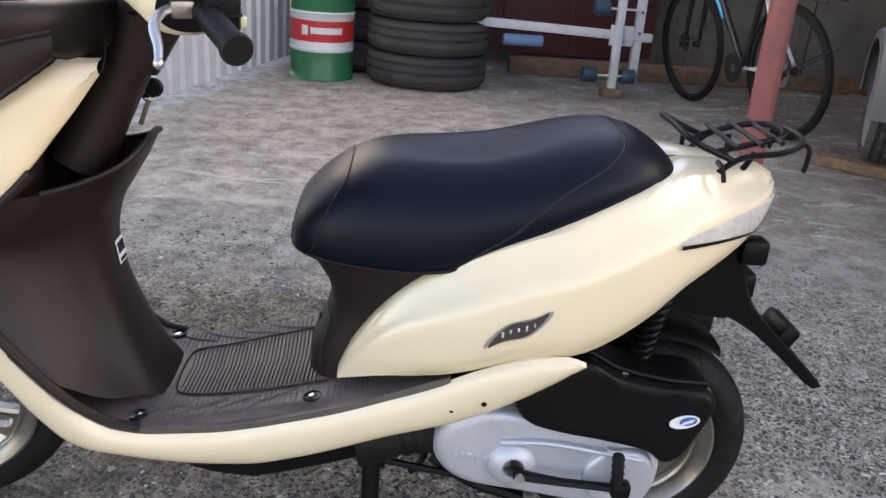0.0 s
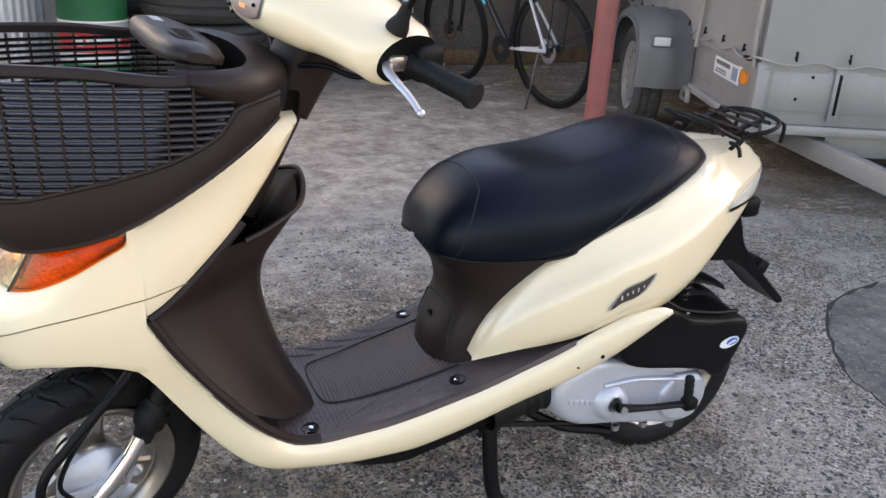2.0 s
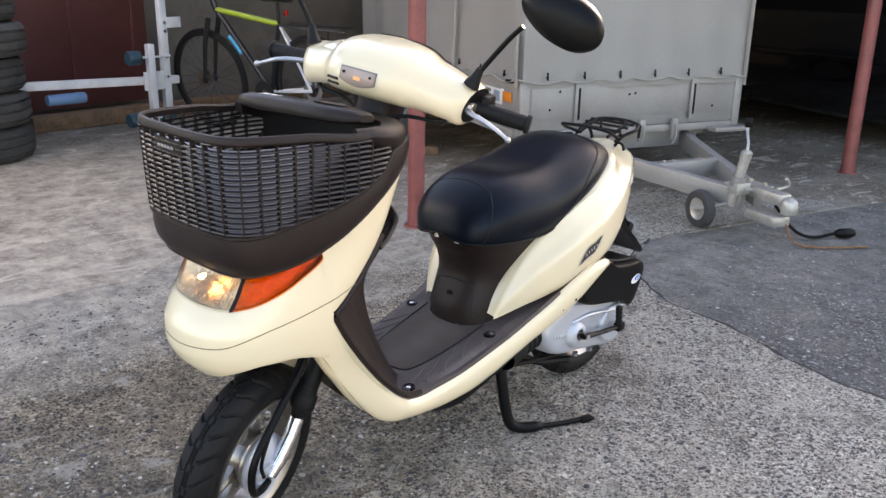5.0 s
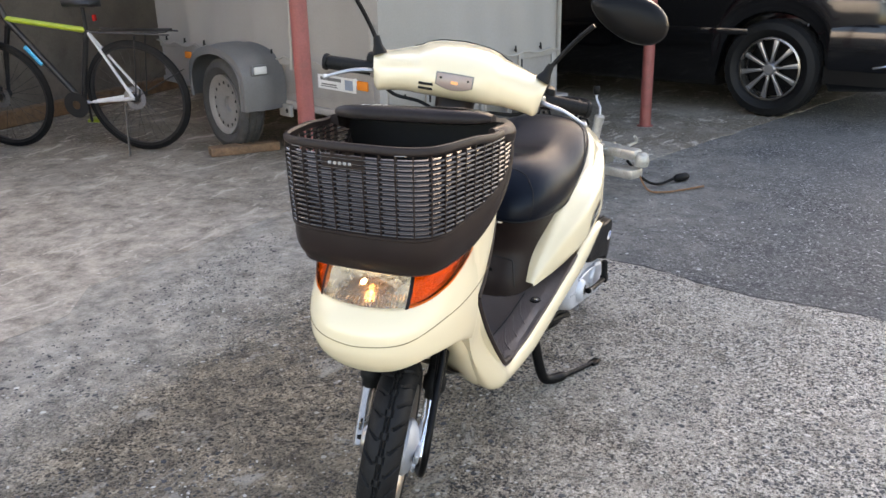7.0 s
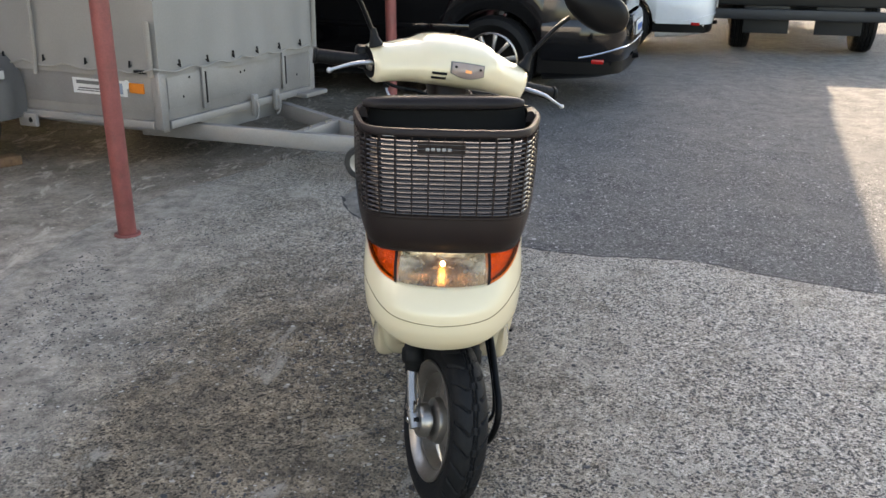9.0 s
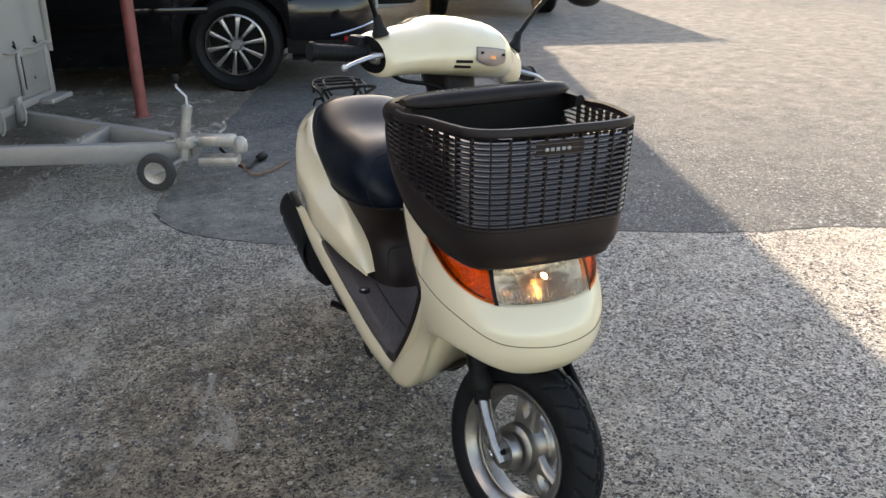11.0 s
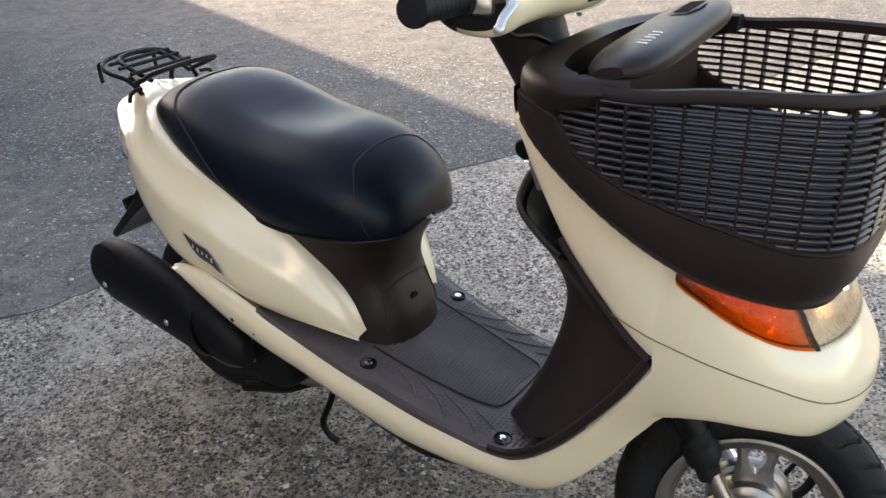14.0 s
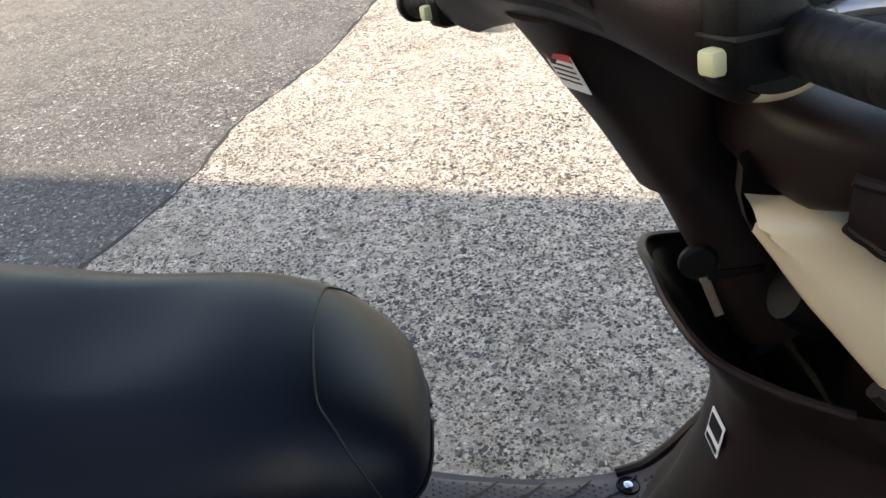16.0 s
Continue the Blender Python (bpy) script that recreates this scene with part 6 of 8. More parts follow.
part("stand_link", tube(spline([(0.16, 0.055, 0.21), (0.185, 0.068, 0.13), (0.20, 0.080, 0.08), (0.182, 0.075, 0.045), (0.170, 0.070, 0.040)], 12), 0.007, 8), M_BLACK, scooter)
part("frame_tube", tube(spline([(-0.36, 0, 0.40), (-0.28, 0, 0.24), (-0.05, 0, 0.225), (0.15, 0, 0.27), (0.26, 0, 0.36)], 20), 0.03, 12), M_BLACK, scooter, "black main frame tube")

# ---- ground ----
def ragged(pts, step, amp, seed):
    rnd = random.Random(seed)
    out = []
    for a, b in zip(pts, pts[1:]):
        n = max(1, int(math.dist(a, b) / step))
        for k in range(n):
            t = k / n
            j = 0 if k == 0 else rnd.uniform(-amp, amp)
            out.append((a[0] + (b[0] - a[0]) * t + j, a[1] + (b[1] - a[1]) * t + j * 0.6))
    return out + [pts[-1]]


_g = bmesh.new()
bmesh.ops.create_grid(_g, x_segments=4, y_segments=4, size=300)
bmesh.ops.translate(_g, vec=(0, 0, -0.002), verts=_g.verts)
ground = tagged(part("ground", _g, M_ASPH, smooth=0), "dark worn asphalt yard with pale stone chips", "ground", kind="structure")
EDGE = spline([(2.0, 0.53), (1.68, 0.45), (1.43, 0.21), (1.31, 0.03), (1.26, -0.23), (1.09, -0.6), (1.03, -1.05), (0.85, -1.33), (0.65, -1.72), (0.52, -2.18), (0.28, -2.6), (0.05, -3.26), (-1.0, -6.0), (-2.5, -9.0)], 60)
_edge = ragged([tuple(p) for p in EDGE], 0.05, 0.012, 3)
_sill = ragged([(-14, 1.82), (-0.5, 1.77), (0.0, 1.70), (0.25, 1.85), (0.6, 1.78), (1.37, 1.70), (2.1, 1.45), (2.9, 0.92), (3.35, 0.52), (3.30, 0.08), (2.8, 0.27), (2.25, 0.46), (2.0, 0.53)], 0.06, 0.014, 4)
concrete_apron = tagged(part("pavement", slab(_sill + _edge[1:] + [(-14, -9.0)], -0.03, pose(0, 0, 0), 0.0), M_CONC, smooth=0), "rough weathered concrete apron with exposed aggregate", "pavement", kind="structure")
_fl = [p for p in _sill if p[1] > 0.5 or p[0] < 1.9 or p[0] > 3.31][:-1] + ragged([(3.30, 0.08), (3.62, -0.05), (4.65, -0.45), (9.0, -2.2), (22, -7.0)], 0.1, 0.015, 5) + [(26, 14), (-14, 14)]
shed_floor = tagged(part("floor", slab(_fl, -0.03, pose(0, 0, 0.002), 0.0), M_FLOOR, smooth=0), "stained grey concrete floor with pale worn patches", "floor", kind="structure")

# loose-looking stone chips standing out of the worn apron
def chip_material(name, tones):
    """Each chip one tone of its own, finely mottled."""
    m = bpy.data.materials.new(name)
    m.use_nodes = True
    nt = m.node_tree
    geo = nt.nodes.new("ShaderNodeNewGeometry")
    ramp = nt.nodes.new("ShaderNodeValToRGB")
    ramp.color_ramp.interpolation = "CONSTANT"
    for k, (p, c) in enumerate(tones):
        e = ramp.color_ramp.elements[k] if k < 2 else ramp.color_ramp.elements.new(p)
        e.position, e.color = p, (*c, 1)
    nz = nt.nodes.new("ShaderNodeTexNoise")
    nz.inputs["Scale"].default_value = 220.0
    mx = nt.nodes.new("ShaderNodeMix")
    mx.data_type, mx.blend_type = "RGBA", "OVERLAY"
    mx.inputs[0].default_value = 0.5
    nt.links.new(geo.outputs["Random Per Island"], ramp.inputs[0])
    nt.links.new(ramp.outputs[0], mx.inputs[6])
    nt.links.new(nz.outputs[0], mx.inputs[7])
    nt.links.new(mx.outputs[2], nt.nodes["Principled BSDF"].inputs["Base Color"])
    nt.nodes["Principled BSDF"].inputs["Roughness"].default_value = 0.7
    return m


M_CHIP = chip_material("stone_chip", ((0.0, (0.035, 0.036, 0.040)), (0.28, (0.075, 0.074, 0.074)), (0.46, (0.13, 0.122, 0.112)), (0.58, (0.055, 0.056, 0.062)), (0.70, (0.30, 0.27, 0.235)), (0.84, (0.54, 0.505, 0.455))))
M_CHIPPALE = chip_material("pale_stone_chip", ((0.0, (0.17, 0.168, 0.165)), (0.25, (0.07, 0.07, 0.071)), (0.48, (0.26, 0.255, 0.248)), (0.62, (0.11, 0.11, 0.11)), (0.84, (0.46, 0.45, 0.43)), (0.93, (0.04, 0.04, 0.042))))


def inside(poly, x, y):
    hit = False
    for (ax, ay), (bx_, by) in zip(poly, poly[1:] + poly[:1]):
        if (ay > y) != (by > y) and x < (bx_ - ax) * (y - ay) / (by - ay) + ax:
            hit = not hit
    return hit


def stone_chips(count, seed, x0, x1, y0, y1, big, on_apron, z0, material, label):
    rnd = random.Random(seed)
    poly = [(-14.0, 1.6), (0.9, 1.6), (1.9, 1.3), (2.6, 0.75), (2.0, 0.56)] + [(p[0] - 0.02, p[1]) for p in EDGE[1:]] + [(-14.0, -9.0)]
    verts, faces = [], []
    while count > 0:
        x, y = rnd.uniform(x0, x1), rnd.uniform(y0, y1)
        thin = noise.noise(Vector((x * 1.7, y * 1.7, 3.0)))
        if thin < rnd.uniform(-0.55, 0.15) + 0.30 * min(1.0, max(0.0, y / 0.5)) or inside(poly, x, y) != on_apron:
            count -= 0.34
            continue
        r = min(0.011, big * math.exp(rnd.gauss(0, 0.45)))
        st, a0, n = rnd.uniform(0.38, 0.9), rnd.uniform(0, 6.28), rnd.choice((5, 6, 6, 7))
        h = r * rnd.uniform(0.10, 0.22)
        ca, sa, o = math.cos(a0), math.sin(a0), len(verts)
        for k in range(n):
            t = 2 * math.pi * (k + rnd.uniform(-0.28, 0.28)) / n
            u, v = r * math.cos(t), r * st * math.sin(t)
            verts.append((x + u * ca - v * sa, y + u * sa + v * ca, z0))
        for k in range(n):
            p = verts[o + k]
            verts.append((x + (p[0] - x) * 0.72, y + (p[1] - y) * 0.72, z0 + h + rnd.uniform(0, 0.0005)))
        for k in range(n):
            q = (k + 1) % n
            faces.append((o + k, o + q, o + n + q, o + n + k))
        faces.append(tuple(range(o + n, o + 2 * n)))
        count -= 1
    me = bpy.data.meshes.new("stone_chips")
    me.from_pydata(verts, [], faces)
    me.materials.append(material)
    return tagged(new("stone_chips", me), label, "gravel", kind="stuff")


stone_chips(52000, 21, -2.1, 1.6, -2.0, 1.6, 0.0033, True, 0.0003, M_CHIP, "dark and pale stone chips bedded in the worn concrete")
stone_chips(16000, 22, 0.55, 4.0, -2.6, 0.35, 0.0038, False, -0.0017, M_CHIPPALE, "grey stone chips standing out of the worn asphalt")

# tar-filled crack where apron and asphalt meet
_rj = random.Random(8)
rows = []
for a, b in zip(_edge, _edge[1:]):
    d = Vector((b[0] - a[0], b[1] - a[1], 0)).normalized()
    n = Vector((-d.y, d.x, 0))
    w = _rj.uniform(0.002, 0.009)
    p = Vector((a[0], a[1], 0.0))
    rows.append([p - n * 0.012 + Vector((0, 0, 0.0008)), p - n * 0.012 + n * w * 2 + Vector((0, 0, 0.0012)), p + n * w + Vector((0, 0, -0.009))])
tagged(part("trim", skin(rows), M_TAR, smooth=0), "dark crack along the concrete edge", "joint", kind="structure")

# ---- the open shed: walls, roof, posts ----
D, N = Vector((0.938, -0.346, 0)), Vector((0.346, 0.938, 0))
M_SHEET = mat("white_painted_sheet_metal", (0.62, 0.63, 0.64), rough=0.45, var=0.06, scale=2, dirt=0.25, dirt_col=(0.3, 0.27, 0.24), metal=0.2)
M_MAROON = mat("maroon_painted_steel", (0.085, 0.024, 0.023), rough=0.45, var=0.2, scale=3, dirt=0.3, dirt_col=(0.05, 0.035, 0.03))
M_WALL = mat("grimy_plaster", (0.17, 0.15, 0.13), rough=0.85, var=0.25, scale=2.5, bump=0.3, bump_scale=40, dirt=0.5, dirt_col=(0.06, 0.05, 0.045))
# near-black colour in place of the deep shade inside the shed
M_SHEDSHADE = mat("shed_depth_shade", (0.035, 0.034, 0.035), rough=0.8, var=0.3, scale=3)
M_POST = mat("faded_red_paint", (0.23, 0.062, 0.055), rough=0.5, var=0.2, scale=9, dirt=0.5, dirt_col=(0.13, 0.06, 0.05), bump=0.15)
M_TIMBER = mat("old_timber", (0.16, 0.095, 0.055), rough=0.8, var=0.35, scale=12, fine=60, bump=0.3)
M_ROOF = mat("roof_sheet", (0.22, 0.22, 0.22), rough=0.5, metal=0.3, var=0.1)


def corrugated(p0, p1, z0, z1, pitch, depth, material, name):
    a, b = Vector((*p0, 0)), Vector((*p1, 0))
    d = (b - a).normalized()
    n = Vector((d.y, -d.x, 0))
    length = (b - a).length
    k = int(length / pitch)
    line = []
    for i in range(k):
        for f, o in ((0, 0), (0.32, 0), (0.42, 1), (0.9, 1)):
            line.append(a + d * pitch * (i + f) + n * depth * o)
    rows = [[p + Vector((0, 0, z)) for p in line] for z in (z0, z1)]
    return part(name, thick(skin(rows), 0.004), material, smooth=0)


tagged(corrugated((-1.52, 1.85), (-0.58, 5.02), 0.05, 2.7, 0.14, 0.022, M_SHEET, "wall_west"), "white corrugated sheet metal wall", "wall", kind="structure")
tagged(part("wall_north", box(0, 0, 1.35, 13.2, 0.12, 2.7, 0.0, m=pose(5.95, 5.95, 0, 0, 0, 3)), M_WALL), "grimy grey plastered rear wall of the shed", "wall", kind="structure")
# two added walls close the shed and carry its interior shade as colour
_ew = D * 13.0 + N * 6.5
tagged(part("wall_east", box(0, 0, 1.35, 0.12, 9.0, 2.7, 0.0, m=pose(_ew.x, _ew.y, 0, 0, 0, -20.2)), M_SHEDSHADE), "added near-black end wall, its colour standing for the shed's shade", "wall", kind="structure")
tagged(part("wall_inner", box(0, 0, 1.35, 9.0, 0.10, 2.7, 0.0, m=pose((D * 9.0 + N * 4.6).x, (D * 9.0 + N * 4.6).y, 0, 0, 0, -20.2)), M_SHEDSHADE), "added near-black wall behind the parked car, its colour standing for shade", "wall", kind="structure")
_rc = D * 10.3 + N * 5.75
tagged(part("ceiling", box(0, 0, 2.75, 19.5, 8.5, 0.10, 0.0, m=pose(_rc.x, _rc.y, 0, 0, 0, -20.2)), M_ROOF), "grey sheet metal roof over the open shed", "roof", kind="structure")


def post(x, y):
    t = thing("post", "round steel roof post in faded red paint", "post", pose(x, y, 0), "roof posts")
    part("shaft", lathe([(0.0, 0.0), (0.041, 0.0), (0.041, 2.7), (0.0, 2.7)], 24), M_POST, t)
    part("base_plate", lathe([(0.0, 0.0), (0.060, 0.0), (0.058, 0.008), (0.044, 0.010)], 20), M_POST, t)
    return t


post(1.345, 1.455)
post(4.20, 0.385)
post(*(Vector((1.345, 1.47, 0)) + D * 6.1).to_2d())

# maroon steel door leaf in the rear wall, with its ribs
door = thing("door_1", "maroon painted steel gate leaf", "door", pose(0.98, 5.36, 0.12, 0, 0, 3), kind="structure")
part("leaf", box(0, 0, 1.15, 2.35, 0.05, 2.3, 0.004), M_MAROON, door)
for k in range(5):
    part("rib", box(-1.05 + k * 0.525, -0.035, 1.15, 0.035, 0.02, 2.2, 0.003), M_MAROON, door)

beam = tagged(part("timber_beam", box(0, 0, 0.06, 4.6, 0.12, 0.12, 0.012, m=pose(3.3, 5.16, 0.004, 0, 0, 2)), M_TIMBER), "long dark timber beam lying on the floor", "beam")
plank = tagged(part("timber_plank", box(0, 0, 0.03, 0.46, 0.12, 0.055, 0.006, m=pose(2.52, 2.73, 0.002, 0, 0, -42)), M_TIMBER), "short brown plank chocking a trailer wheel", "plank")

# ---- oil drum ----
M_GREEN = mat("green_drum_paint", (0.012, 0.14, 0.055), rough=0.32, var=0.1, scale=6, dirt=0.25, dirt_col=(0.05, 0.07, 0.04))
M_DRUMW = mat("white_drum_band", (0.66, 0.66, 0.64), rough=0.4, var=0.08, scale=6, dirt=0.3, dirt_col=(0.35, 0.3, 0.25))
M_DRUMR = mat("red_drum_label", (0.55, 0.03, 0.03), rough=0.35, var=0.06)
drum = thing("oil_drum", "green steel oil drum with white band and red label", "drum", pose(-0.325, 4.45, 0.004))
R = 0.205
_prof = [(0, 0.012), (R - 0.01, 0.012), (R + 0.004, 0.0), (R + 0.004, 0.014), (R, 0.02), (R, 0.18)]
part("lower_shell", lathe(_prof, 40), M_GREEN, drum)
part("white_band", lathe([(R, 0.18), (R, 0.185), (R + 0.006, 0.195), (R, 0.205), (R, 0.41), (R + 0.006, 0.42), (R, 0.43)], 40), M_DRUMW, drum)
part("upper_shell", lathe([(R, 0.43), (R, 0.60), (R + 0.006, 0.61), (R, 0.62), (R, 0.86), (R + 0.004, 0.87), (R + 0.004, 0.88), (R - 0.012, 0.87), (0, 0.87)], 40), M_GREEN, drum)
lab = part("red_label", lathe([(R + 0.002, 0.245), (R + 0.002, 0.375)], 40, pose(0, 0, 0, 0, 0, 150), 0.75), M_DRUMR, drum)
part("logo_mark", lathe([(R + 0.004, 0.285), (R + 0.004, 0.345)], 10, pose(0, 0, 0, 0, 0, 236), 0.035), M_DRUMW, lab)
part("logo_bar", lathe([(R + 0.004, 0.295), (R + 0.004, 0.335)], 10, pose(0, 0, 0, 0, 0, 253), 0.16), M_DRUMW, lab)


# ---- stacked tyres ----
M_OLDTYRE = mat("dusty_old_tyre", (0.040, 0.039, 0.038), rough=0.85, var=0.3, scale=8, bump=0.4, bump_scale=90, dirt=0.4, dirt_col=(0.085, 0.078, 0.07), by_object=0.25)


def tyre_mesh(r, w, ri, grooves=3, seg=56):
    prof = [(ri, w * 0.30), (ri + 0.02, w * 0.12), (r * 0.82, 0.0), (r * 0.95, w * 0.06), (r, w * 0.18)]
    for g in range(grooves):
        z = w * (0.24 + 0.52 * g / max(1, grooves - 1))
        prof += [(r + 0.004, z - 0.012), (r - 0.010, z - 0.008), (r - 0.010, z + 0.004), (r + 0.004, z + 0.008)]
    prof += [(r, w * 0.82), (r * 0.95, w * 0.94), (r * 0.82, w), (ri + 0.02, w * 0.88), (ri, w * 0.70), (ri, w * 0.30)]
    rows = []
    for rad, h in prof:
        ring = []
        for k in range(seg * 2):
            a = math.pi * k / seg
            cut = 0.007 if rad > r * 0.97 and (k + (1 if h > w * 0.5 else 0)) % 4 == 0 else 0.0
            ring.append(((rad - cut) * math.cos(a), (rad - cut) * math.sin(a), h))
        rows.append(ring)
    return weld(skin(rows, closed=True))


_rnd = random.Random(11)
_proto = None
for sx, sy, n in ((0.37, 4.50, 5), (0.02, 5.0, 4)):
    z = 0.004
    for k in range(n):
        h = 0.212
        m = pose(sx + _rnd.uniform(-0.02, 0.02), sy + _rnd.uniform(-0.02, 0.02), z, 0, 0, _rnd.uniform(0, 360))
        if _proto is None:
            _proto = part("old_tyre", tyre_mesh(0.395, 0.212, 0.22), M_OLDTYRE)
            _proto.matrix_world = m
            tagged(_proto, "dusty black truck tyre lying in a stack", "tyre", "stacked tyres")
        else:
            copy_thing(_proto, m)
        z += h

# ---- steel boat-roller frame with blue rollers ----
M_GALV = mat("white_painted_steel", (0.55, 0.56, 0.58), rough=0.45, var=0.12, scale=7, dirt=0.35, dirt_col=(0.25, 0.22, 0.2))
M_ROLLER = mat("dark_blue_roller", (0.015, 0.05, 0.075), rough=0.5, var=0.15)
M_BLUETUBE = mat("pale_blue_roller", (0.10, 0.20, 0.34), rough=0.5, var=0.12)
fr = thing("roller_frame", "white steel frame with dark blue rollers on a wood block", "frame", pose(1.60, 4.42, 0.004, 0, 0, 2))
part("crossbar", box(-0.42, 0, 0.40, 1.30, 0.06, 0.055, 0.004, m=pose(0, 0, 0, 0, 2.0, 0)), M_GALV, fr)
part("upright", box(0, -0.06, 0.36, 0.05, 0.05, 0.60, 0.004), M_GALV, fr)
part("upright", box(0.15, 0, 0.62, 0.055, 0.05, 1.04, 0.004), M_GALV, fr)
for z in (0.42, 0.56, 0.74, 0.80):
    part("bolt", lathe([(0, 0), (0.012, 0), (0.012, 0.012), (0, 0.012)], 6, pose(0.15, -0.025, z, 90)), M_CHROME, fr)
part("bracket", box(0.03, -0.04, 0.40, 0.16, 0.012, 0.13, 0.003), M_GALV, fr)
part("bracket", box(0.22, -0.02, 0.80, 0.14, 0.012, 0.075, 0.003), M_GALV, fr)
for z, x in ((0.57, -0.13), (0.14, -0.16), (0.14, 0.10)):
    part("axle_rod", tube([(x, -0.06, z), (0.16, -0.06, z)], 0.008), M_GALV, fr)
    part("roller", lathe([(0, -0.045), (0.046, -0.045), (0.05, -0.035), (0.05, 0.035), (0.046, 0.045), (0, 0.045)], 20, pose(x, -0.06, z, 0, 90)), M_ROLLER, fr)
part("long_roller", lathe([(0, -0.13), (0.034, -0.13), (0.037, -0.11), (0.037, 0.11), (0.034, 0.13), (0, 0.13)], 20, pose(-0.62, -0.02, 0.33, 0, 90)), M_BLUETUBE, fr)
part("foot_block", box(0.0, -0.06, 0.03, 0.13, 0.12, 0.06, 0.005), M_TIMBER, fr)

# ---- bicycle ----
M_BIKEBLACK = mat("black_bike_paint", (0.015, 0.015, 0.016), rough=0.35)
M_BIKEWHITE = mat("white_bike_paint", (0.6, 0.6, 0.62), rough=0.3)
M_LIME = mat("lime_bike_paint", (0.30, 0.38, 0.03), rough=0.3)
M_CYAN = mat("cyan_bike_paint", (0.02, 0.35, 0.6), rough=0.3)
bike = thing("bicycle", "mountain bicycle with white, lime and cyan frame and rear carrier", "bicycle", pose(2.385, 3.432, 0.002, -7, 0, 102.2))


def bike_wheel(x):
    w = part("wheel", lathe([(0.345, -0.020), (0.372, -0.012), (0.378, 0), (0.372, 0.012), (0.345, 0.020), (0.338, 0.0), (0.345, -0.02)], 56, pose(x, 0, 0.378, 90)), M_TYRE, bike)
    part("rim", lathe([(0.325, -0.012), (0.347, -0.013), (0.347, 0.013), (0.325, 0.012), (0.325, -0.012)], 56, pose(x, 0, 0.378, 90)), M_BIKEBLACK, w)
    part("hub", lathe([(0, -0.05), (0.03, -0.05), (0.02, -0.03), (0.02, 0.03), (0.03, 0.05), (0, 0.05)], 16, pose(x, 0, 0.378, 90)), M_BIKEBLACK, w)
    part("brake_disc", lathe([(0.045, -0.045), (0.08, -0.045), (0.08, -0.043), (0.045, -0.043), (0.045, -0.045)], 28, pose(x, 0, 0.378, 90)), M_CHROME, w)
    for k in range(28):
        a = 2 * math.pi * k / 28
        o = 0.025 * (1 if k % 2 else -1)
        b = a + (0.35 if k % 4 < 2 else -0.35)
        part("spoke", tube([(x + 0.025 * math.cos(b), o, 0.378 + 0.025 * math.sin(b)), (x + 0.328 * math.cos(a), 0, 0.378 + 0.328 * math.sin(a))], 0.0012, 4, False), M_BIKEBLACK, w)


bike_wheel(0.0)
bike_wheel(1.03)
BB, HT, ST = (0.42, 0, 0.33), (0.86, 0, 0.90), (0.28, 0, 0.82)
for a, b, r, m in ((BB, HT, 0.021, M_BIKEBLACK), (BB, ST, 0.019, M_BIKEBLACK), (ST, HT, 0.020, M_LIME), (HT, (0.90, 0, 1.02), 0.024, M_BIKEBLACK)):
    part("frame_tube", tube([a, b], r, 12), m, bike)
part("frame_print", tube([(0.66, 0, 0.595), (0.76, 0, 0.715)], 0.0216, 12), M_CYAN, bike)
for s in (-1, 1):
    part("chain_stay", tube([BB, (0, 0.06 * s, 0.378)], 0.011, 8), M_BIKEWHITE, bike)
    part("seat_stay", tube([ST, (0, 0.06 * s, 0.378)], 0.010, 8), M_BIKEWHITE, bike)
    part("fork_leg", tube([(0.90, 0.055 * s, 0.84), (0.97, 0.055 * s, 0.65), (1.03, 0.055 * s, 0.378)], [0.02, 0.02, 0.012], 10), M_BIKEBLACK, bike)
    part("carrier_stay", tube([(-0.02, 0.07 * s, 0.36), (-0.10, 0.07 * s, 0.80)], 0.005, 6), M_BIKEBLACK, bike)
    part("carrier_rail", tube([(-0.34, 0.06 * s, 0.80), (0.22, 0.06 * s, 0.82)], 0.006, 6), M_BIKEBLACK, bike)
    part("mudguard_stay", tube([(0, 0.055 * s, 0.378), (-0.36, 0.02 * s, 0.56)], 0.003, 5), M_BIKEBLACK, bike)
part("carrier_plate", box(-0.06, 0, 0.815, 0.5, 0.10, 0.012, 0.003), M_BIKEBLACK, bike)
part("saddle", skin([[(x, w * math.cos(t), 1.0 + 0.03 * math.sin(t)) for t in [k * math.pi / 6 for k in range(12)]] for x, w in ((0.14, 0.02), (0.17, 0.07), (0.25, 0.07), (0.33, 0.03), (0.41, 0.015))], True, True), M_BIKEBLACK, bike)
part("seat_post", tube([ST, (0.27, 0, 0.98)], 0.014, 10), M_BIKEBLACK, bike)
part("handlebar", tube([(0.86, -0.34, 1.05), (0.93, -0.1, 1.03), (0.93, 0.1, 1.03), (0.86, 0.34, 1.05)], 0.013, 8), M_BIKEBLACK, bike)
part("rear_light", box(0.20, 0, 0.90, 0.02, 0.03, 0.04, 0.006), M_RED, bike)
part("chainring", lathe([(0.03, -0.062), (0.09, -0.062), (0.09, -0.058), (0.03, -0.058), (0.03, -0.062)], 28, pose(0.44, 0, 0.33, 90)), M_BIKEBLACK, bike)
part("crank", tube([(0.44, -0.07, 0.33), (0.44, -0.07, 0.17)], 0.010, 8), M_BIKEBLACK, bike)
part("pedal", box(0.44, -0.12, 0.17, 0.09, 0.08, 0.02, 0.004), M_LIME, bike)
part("kickstand", tube([(0.08, 0.05, 0.34), (0.02, 0.22, 0.0)], 0.008, 6), M_BIKEBLACK, bike)

